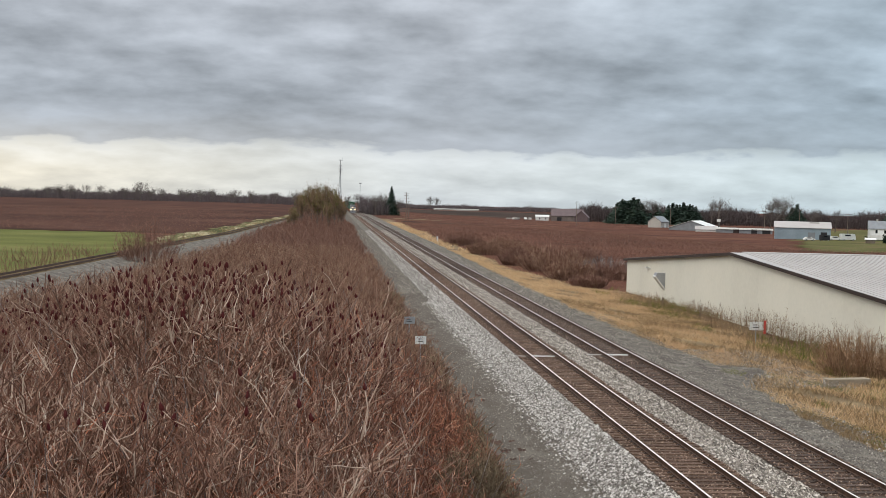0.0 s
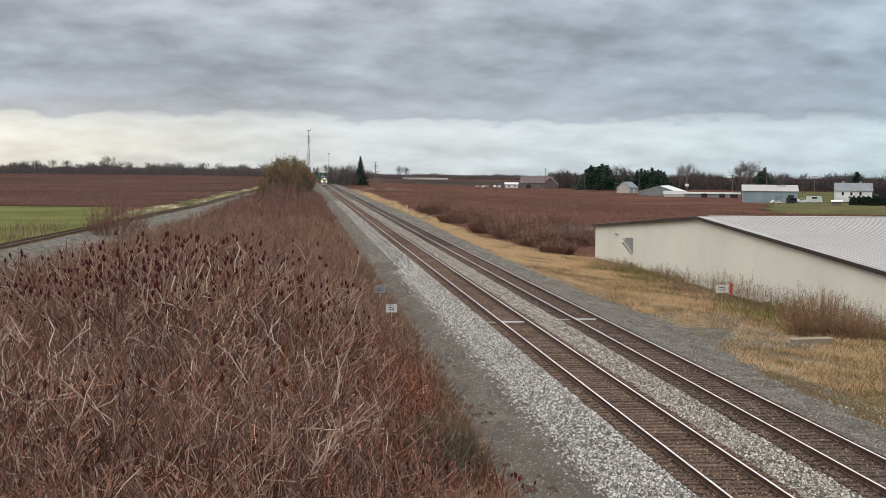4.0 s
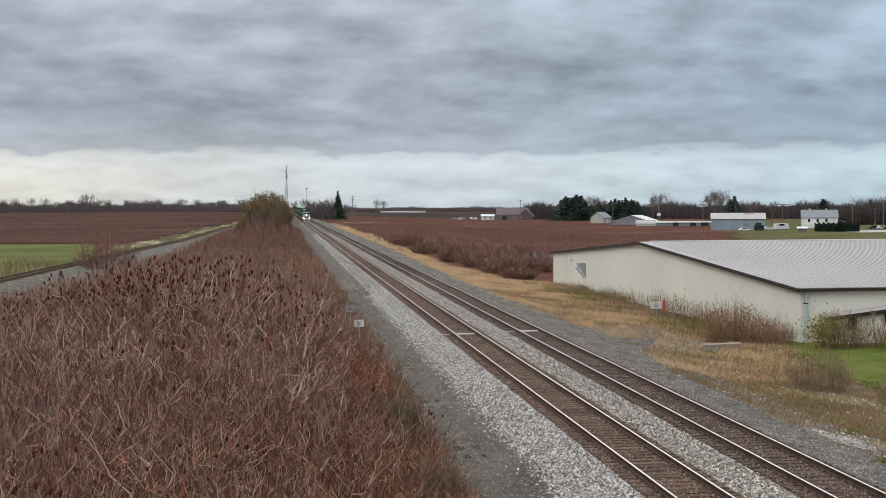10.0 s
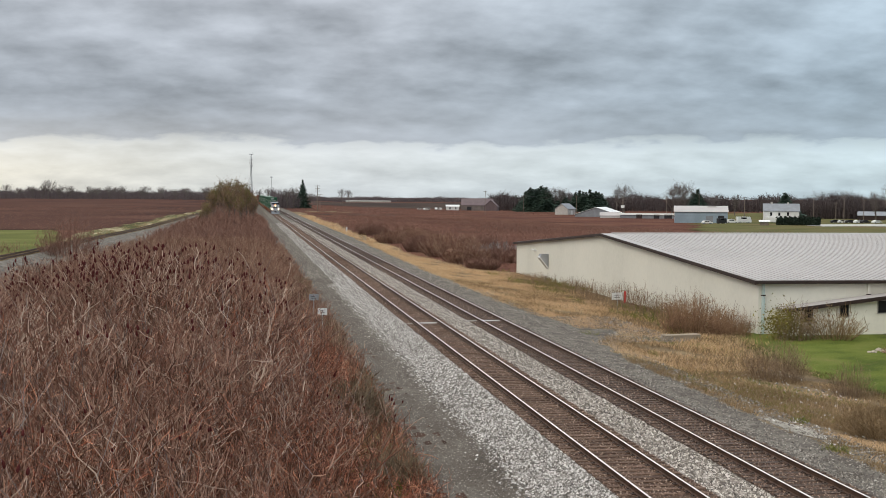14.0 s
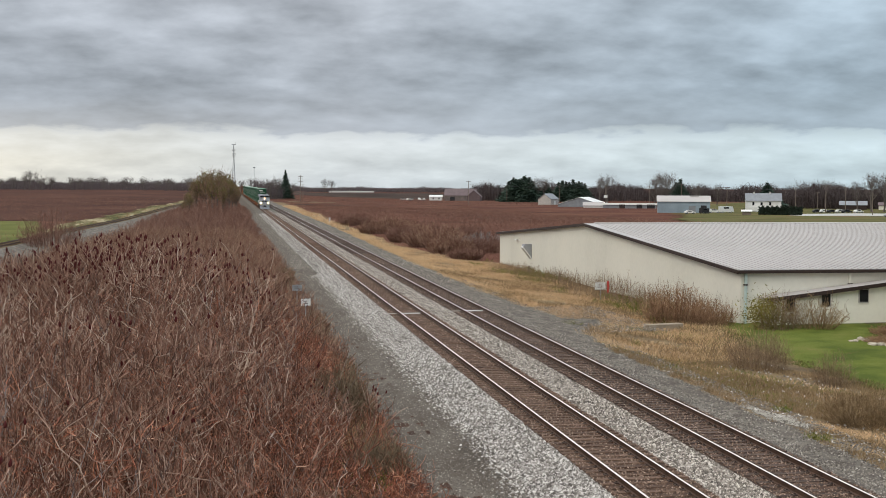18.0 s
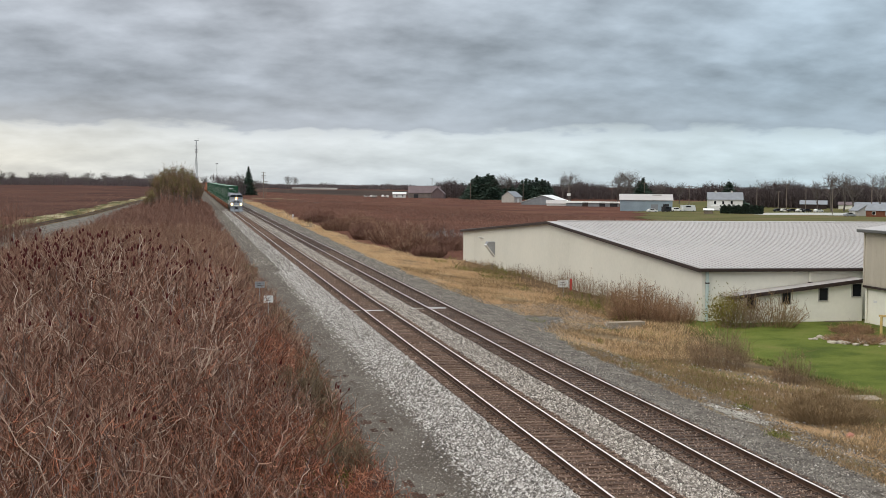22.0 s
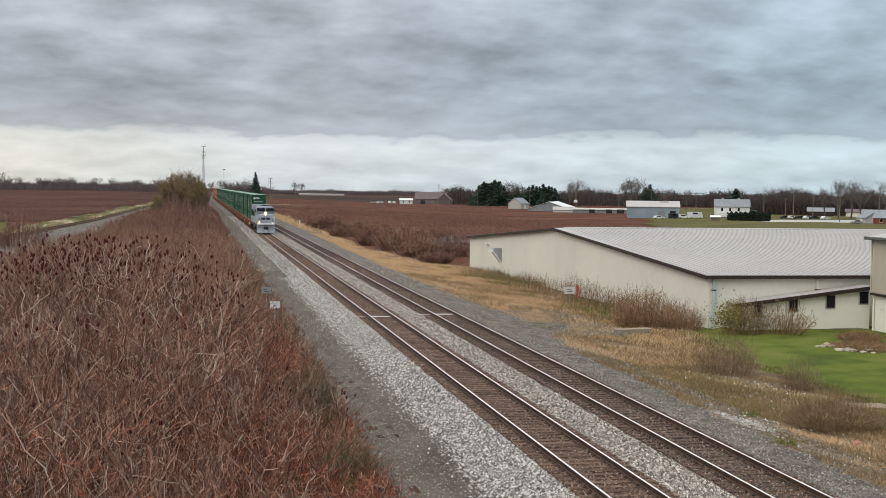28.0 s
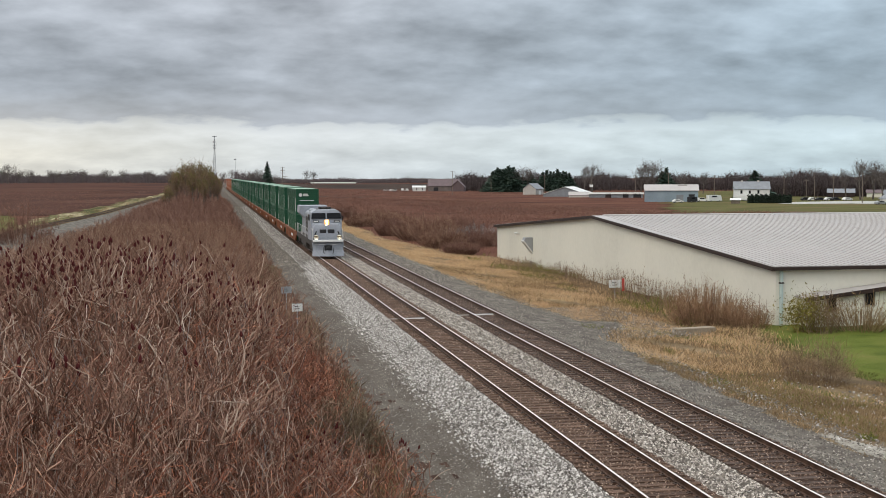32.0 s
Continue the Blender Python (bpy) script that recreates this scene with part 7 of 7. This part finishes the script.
x, y = scatter(rg2, 26000, -8.4, -4.9, 20, 132, lambda x, y: (x < -5.5 + 0.25 * wavy(x, y)) & patchy(x, y / 1.65, 1.8, -0.6))
blades("bank_grass", x, y, 0.55, 0.012, bank_m, "brown dead grass on the bank beside the road")
# scrub that covers the fields
x, y = scatter(rg2, 26000, 14, 130, 149, 520, lambda x, y: (x > np.interp(y, [149, 154, 213, 520], [18.0, 15.8, 14.6, 15.0]) + 1.2 * wavy(x, y, 15)) & ~((x > 105) & (y > 320)) & patchy(x, y / 3.3, 6.0, -0.75))
P, Rr = stalks(rg2, x, y, ground_z(x, y) + rg2.uniform(0.35, 1.0, len(x)), 0.022, 0.5, 0.1, 3)
strands("field_scrub", P, Rr, brush_m, label="low reddish-brown scrub over the field", kind="stuff", sides=2)
Q, R2 = twigs(rg2, P, 6, 0.5, 0.014, 0.2, 0.5, 3)
strands("field_scrub_twigs", Q, R2, brush_m, label="twigs of the field scrub", kind="stuff", sides=2)
x, y = scatter(rg2, 24000, -190, -44, 322, 780, lambda x, y: x < siding_x(y) - 8)
P, Rr = stalks(rg2, x, y, ground_z(x, y) + rg2.uniform(0.2, 0.7, len(x)), 0.035, 0.8, 0.1, 3)
strands("west_field_scrub", P, Rr, brush_m, label="low reddish scrub over the western field", kind="stuff", sides=2)
bush("siding_bush", "tall bare brown bush beside the siding gravel", -34.4, 177.8, 8.5, 5.4, 170, brush_m, 16, 0.014, 0.3)
x, y = scatter(rg2, 1500, -58, -43.5, 120, 240, lambda x, y: (x < siding_x(y) - 3) & (np.hypot(x + 47, (y - 180) / 3.4) < 9))
P, Rr = stalks(rg2, x, y, ground_z(x, y) + 1.7, 0.022, 0.35, 0.1, 4, 0.06)
strands("siding_scrub", P, Rr, brush_m, label="bare brown scrub beyond the siding", kind="stuff")
x, y = scatter(rg2, 9000, 15, 190, 515, 950, lambda x, y: (x > 17) & ~((x > 105) & (y < 700)))
P, Rr = stalks(rg2, x, y, ground_z(x, y) + rg2.uniform(0.25, 0.8, len(x)), 0.06, 0.8, 0.1, 3)
strands("far_field_scrub", P, Rr, brush_m, label="thin scrub over the far field", kind="stuff", sides=2)
for k, (bx, by, bw, bh) in enumerate(((17, 151.8, 4, 1.4), (17.5, 165.6, 6, 2.2), (15.8, 200, 5, 1.9), (15.4, 235.8, 6, 2.2), (16.2, 282.7, 8, 2.4), (18.6, 185.4, 9, 2.6), (23, 168, 7, 2), (19.8, 219.9, 8, 2.2), (26.4, 205.9, 8, 2), (21.5, 256.8, 9, 2.4))):
    bush("thorn_bush", "dull brown bare thorn bush at the field edge" if k % 2 else "dark red-brown bare thorn bush at the field edge", bx, by, bw, bh + 0.3 * (k % 3), 420, scrub_m if k % 2 else brush_m, 7, 0.022)


# ---- ties, plates and stones ----
def tie_pieces(t, mat, seed):
    r = random.Random(seed)
    bm = box(boxed(-1.3, -0.115, -0.13, 1.3, -0.013, 0.0, 0.008), -1.29, 0.013, -0.13, 1.3, 0.115, -0.004, 0.008)
    box(bm, -1.29, -0.013, -0.13, 1.29, 0.013, -0.035)
    me = bpy.data.meshes.new("tie")
    bm.to_mesh(me)
    bm.free()
    me.materials.append(mat)
    y, spots = 28.0, []
    while y < 176.4:
        share("tie", me, t, pose(r.uniform(-0.05, 0.05), y + r.uniform(-0.03, 0.03), -0.168 + r.uniform(-0.008, 0.006), 0, 0, r.uniform(-0.8, 0.8)))
        spots.append(y)
        y += TIE
    bm = bmesh.new()
    for y in spots[:170]:
        for s in (-0.7525, 0.7525):
            box(bm, s - 0.17, y - 0.09, -0.168, s + 0.17, y + 0.09, -0.150)
            for k in (-1, 1):
                box(bm, s + k * 0.105 - 0.018, y - 0.02, -0.15, s + k * 0.105 + 0.018, y + 0.02, -0.115)
    tagged(part("tie_plates", bm, plate_m, t), kind="stuff")


tie_pieces(track_1, tie_m, 1)
tie_pieces(track_2, tie_dark_m, 2)
# pale new boards across the cribs
for x0, y in ((0.0, 78.6), (TRACK_2, 79.8)):
    b = part("crib_board", boxed(-0.62, -0.06, -0.20, 0.62, 0.06, -0.12, 0.01), white_m, track_1 if x0 == 0 else track_2, "pale board between the rails")
    b.location = (0, y, 0)
    b = part("crib_board", boxed(-0.35, -0.05, -0.20, 0.35, 0.05, -0.14, 0.01), concrete_m, track_1 if x0 == 0 else track_2, "pale board outside the rail")
    b.location = (-1.15, y, 0)

rg3 = np.random.default_rng(31)
OCT = np.array([(1, 0, 0), (-1, 0, 0), (0, 1, 0), (0, -1, 0), (0, 0, 1)], float)
OCTF = np.array([(0, 2, 4), (2, 1, 4), (1, 3, 4), (3, 0, 4)])


def bed_z(x):
    return np.interp(x, [-3.2, -2.4, -1.55, TRACK_2 + 1.55, TRACK_2 + 2.6, TRACK_2 + 3.6], [-0.85, -0.55, -0.24, -0.24, -0.55, -0.85])


def stones(name, x, y, size, mat, label, zf=bed_z):
    n = len(x)
    s = size * rg3.uniform(0.55, 1.35, (n, 1, 1)) * rg3.uniform(0.7, 1.3, (n, 5, 1))
    turn = rg3.uniform(0, 6.283, n)
    V = np.repeat(OCT[None], n, 0)
    c, d = np.cos(turn)[:, None], np.sin(turn)[:, None]
    V = np.stack([V[..., 0] * c - V[..., 1] * d, V[..., 0] * d + V[..., 1] * c, V[..., 2] * rg3.uniform(0.6, 1.2, (n, 1))], -1) * s
    V[:, 4, :2] += rg3.normal(0, 0.45, (n, 2)) * size
    V[:, :4, 2] += rg3.normal(0, 0.25, (n, 4)) * size
    V = V + np.stack([x, y, zf(x) + 0.3 * size], -1)[:, None, :]
    F = (np.arange(n)[:, None, None] * 5 + OCTF[None]).reshape(-1, 3)
    return fast_mesh(name, V.reshape(-1, 3), F, mat, label=label, kind="stuff")


def along(n, x0, x1, y0, y1):
    u = rg3.uniform(0, 1, n)
    y = y0 + (y1 - y0) * u ** 1.7
    return rg3.uniform(x0, x1, n), y


x, y = along(46000, -2.85, -1.33, 27, 122)
x = np.where(rg3.random(len(x)) < 0.12, -2.75 - np.abs(rg3.normal(0, 0.35, len(x))), x)
stones("shoulder_stones", x, y, 0.046, stone_m, "loose pale ballast stones on the shoulder", lambda x: np.maximum(bed_z(x), ground_z(x, np.full_like(x, 30.0)) + 0.05))
x, y = along(9000, -2.8, -1.3, 115, 360)
stones("far_shoulder_stones", x, y, 0.06, stone_m, "pale ballast stones far along the shoulder")
x, y = along(9000, 1.3, TRACK_2 - 1.3, 115, 360)
stones("far_middle_stones", x, y, 0.06, mid_stone, "pale ballast stones far along between the tracks")
x, y = along(30000, 1.33, TRACK_2 - 1.33, 27, 122)
stones("middle_stones", x, y, 0.042, mid_stone, "loose pale ballast stones between the tracks")


def shoulder_z(x):
    return np.maximum(bed_z(x), ground_z(x, np.full_like(x, 30.0)) + 0.05)


x, y = along(8000, TRACK_2 + 1.35, 9.2, 110, 330)
stones("far_outer_stones", x, y, 0.055, gravel_stone, "grey stones far along the second track", shoulder_z)
x, y = along(26000, TRACK_2 + 1.35, 10.2, 28, 116)
bay = rg3.uniform(0, 1, (3600, 2)) * np.array([5.0, 16.0]) + np.array([9.8, 73.0])
x, y = np.append(x, bay[:, 0]), np.append(y, bay[:, 1])
stones("outer_stones", x, y, 0.032, gravel_stone, "grey ballast stones beside the second track", shoulder_z)
x, y = along(9000, -5.7, -2.9, 131, 375)
stones("far_road_stones", x, y, 0.05, gravel_stone, "stones far along the service road", lambda x: ground_z(x, np.full_like(x, 30.0)) + 0.06)
x, y = rg3.uniform(9.0, 16.0, 1500), rg3.uniform(37.0, 68.0, 1500)
stones("verge_stones", x, y, 0.05, stone_m, "scattered pale stones in the verge", lambda x: ground_z(x, np.full_like(x, 30.0)) + 0.06)
x, y = along(22000, -5.6, -2.9, 27, 147)
stones("road_stones", x, y, 0.025, gravel_stone, "small stones on the service road", lambda x: ground_z(x, np.full_like(x, 30.0)) + 0.06)
for tx, m in ((0.0, crib_stone), (TRACK_2, crib_stone)):
    x, y = along(36000, tx - 1.32, tx + 1.32, 27, 147)
    stones("crib_stones", x, y, 0.026, m, "soiled stones between the ties", lambda x: np.full_like(x, -0.186))


# ---- the run of the train ----
def train_y(t):
    ts, ys = [r[0] for r in TRAIN], [r[1] for r in TRAIN]
    return float(np.interp(t, ts, ys))


def motions():
    for ob, back in MOVING:
        z = ob.matrix_basis.translation.z
        walk(ob, [(t, pose(0, y + back, z)) for t, y in TRAIN])
    for ob, radius, at in WHEELS:
        rows = []
        for i in range(0, 32 * FPS + 1):
            t = i / FPS
            rows.append((t, pose(*at) @ Matrix.Rotation(-(train_y(0) - train_y(t)) / radius, 4, "X")))
        walk(ob, rows)


motions()
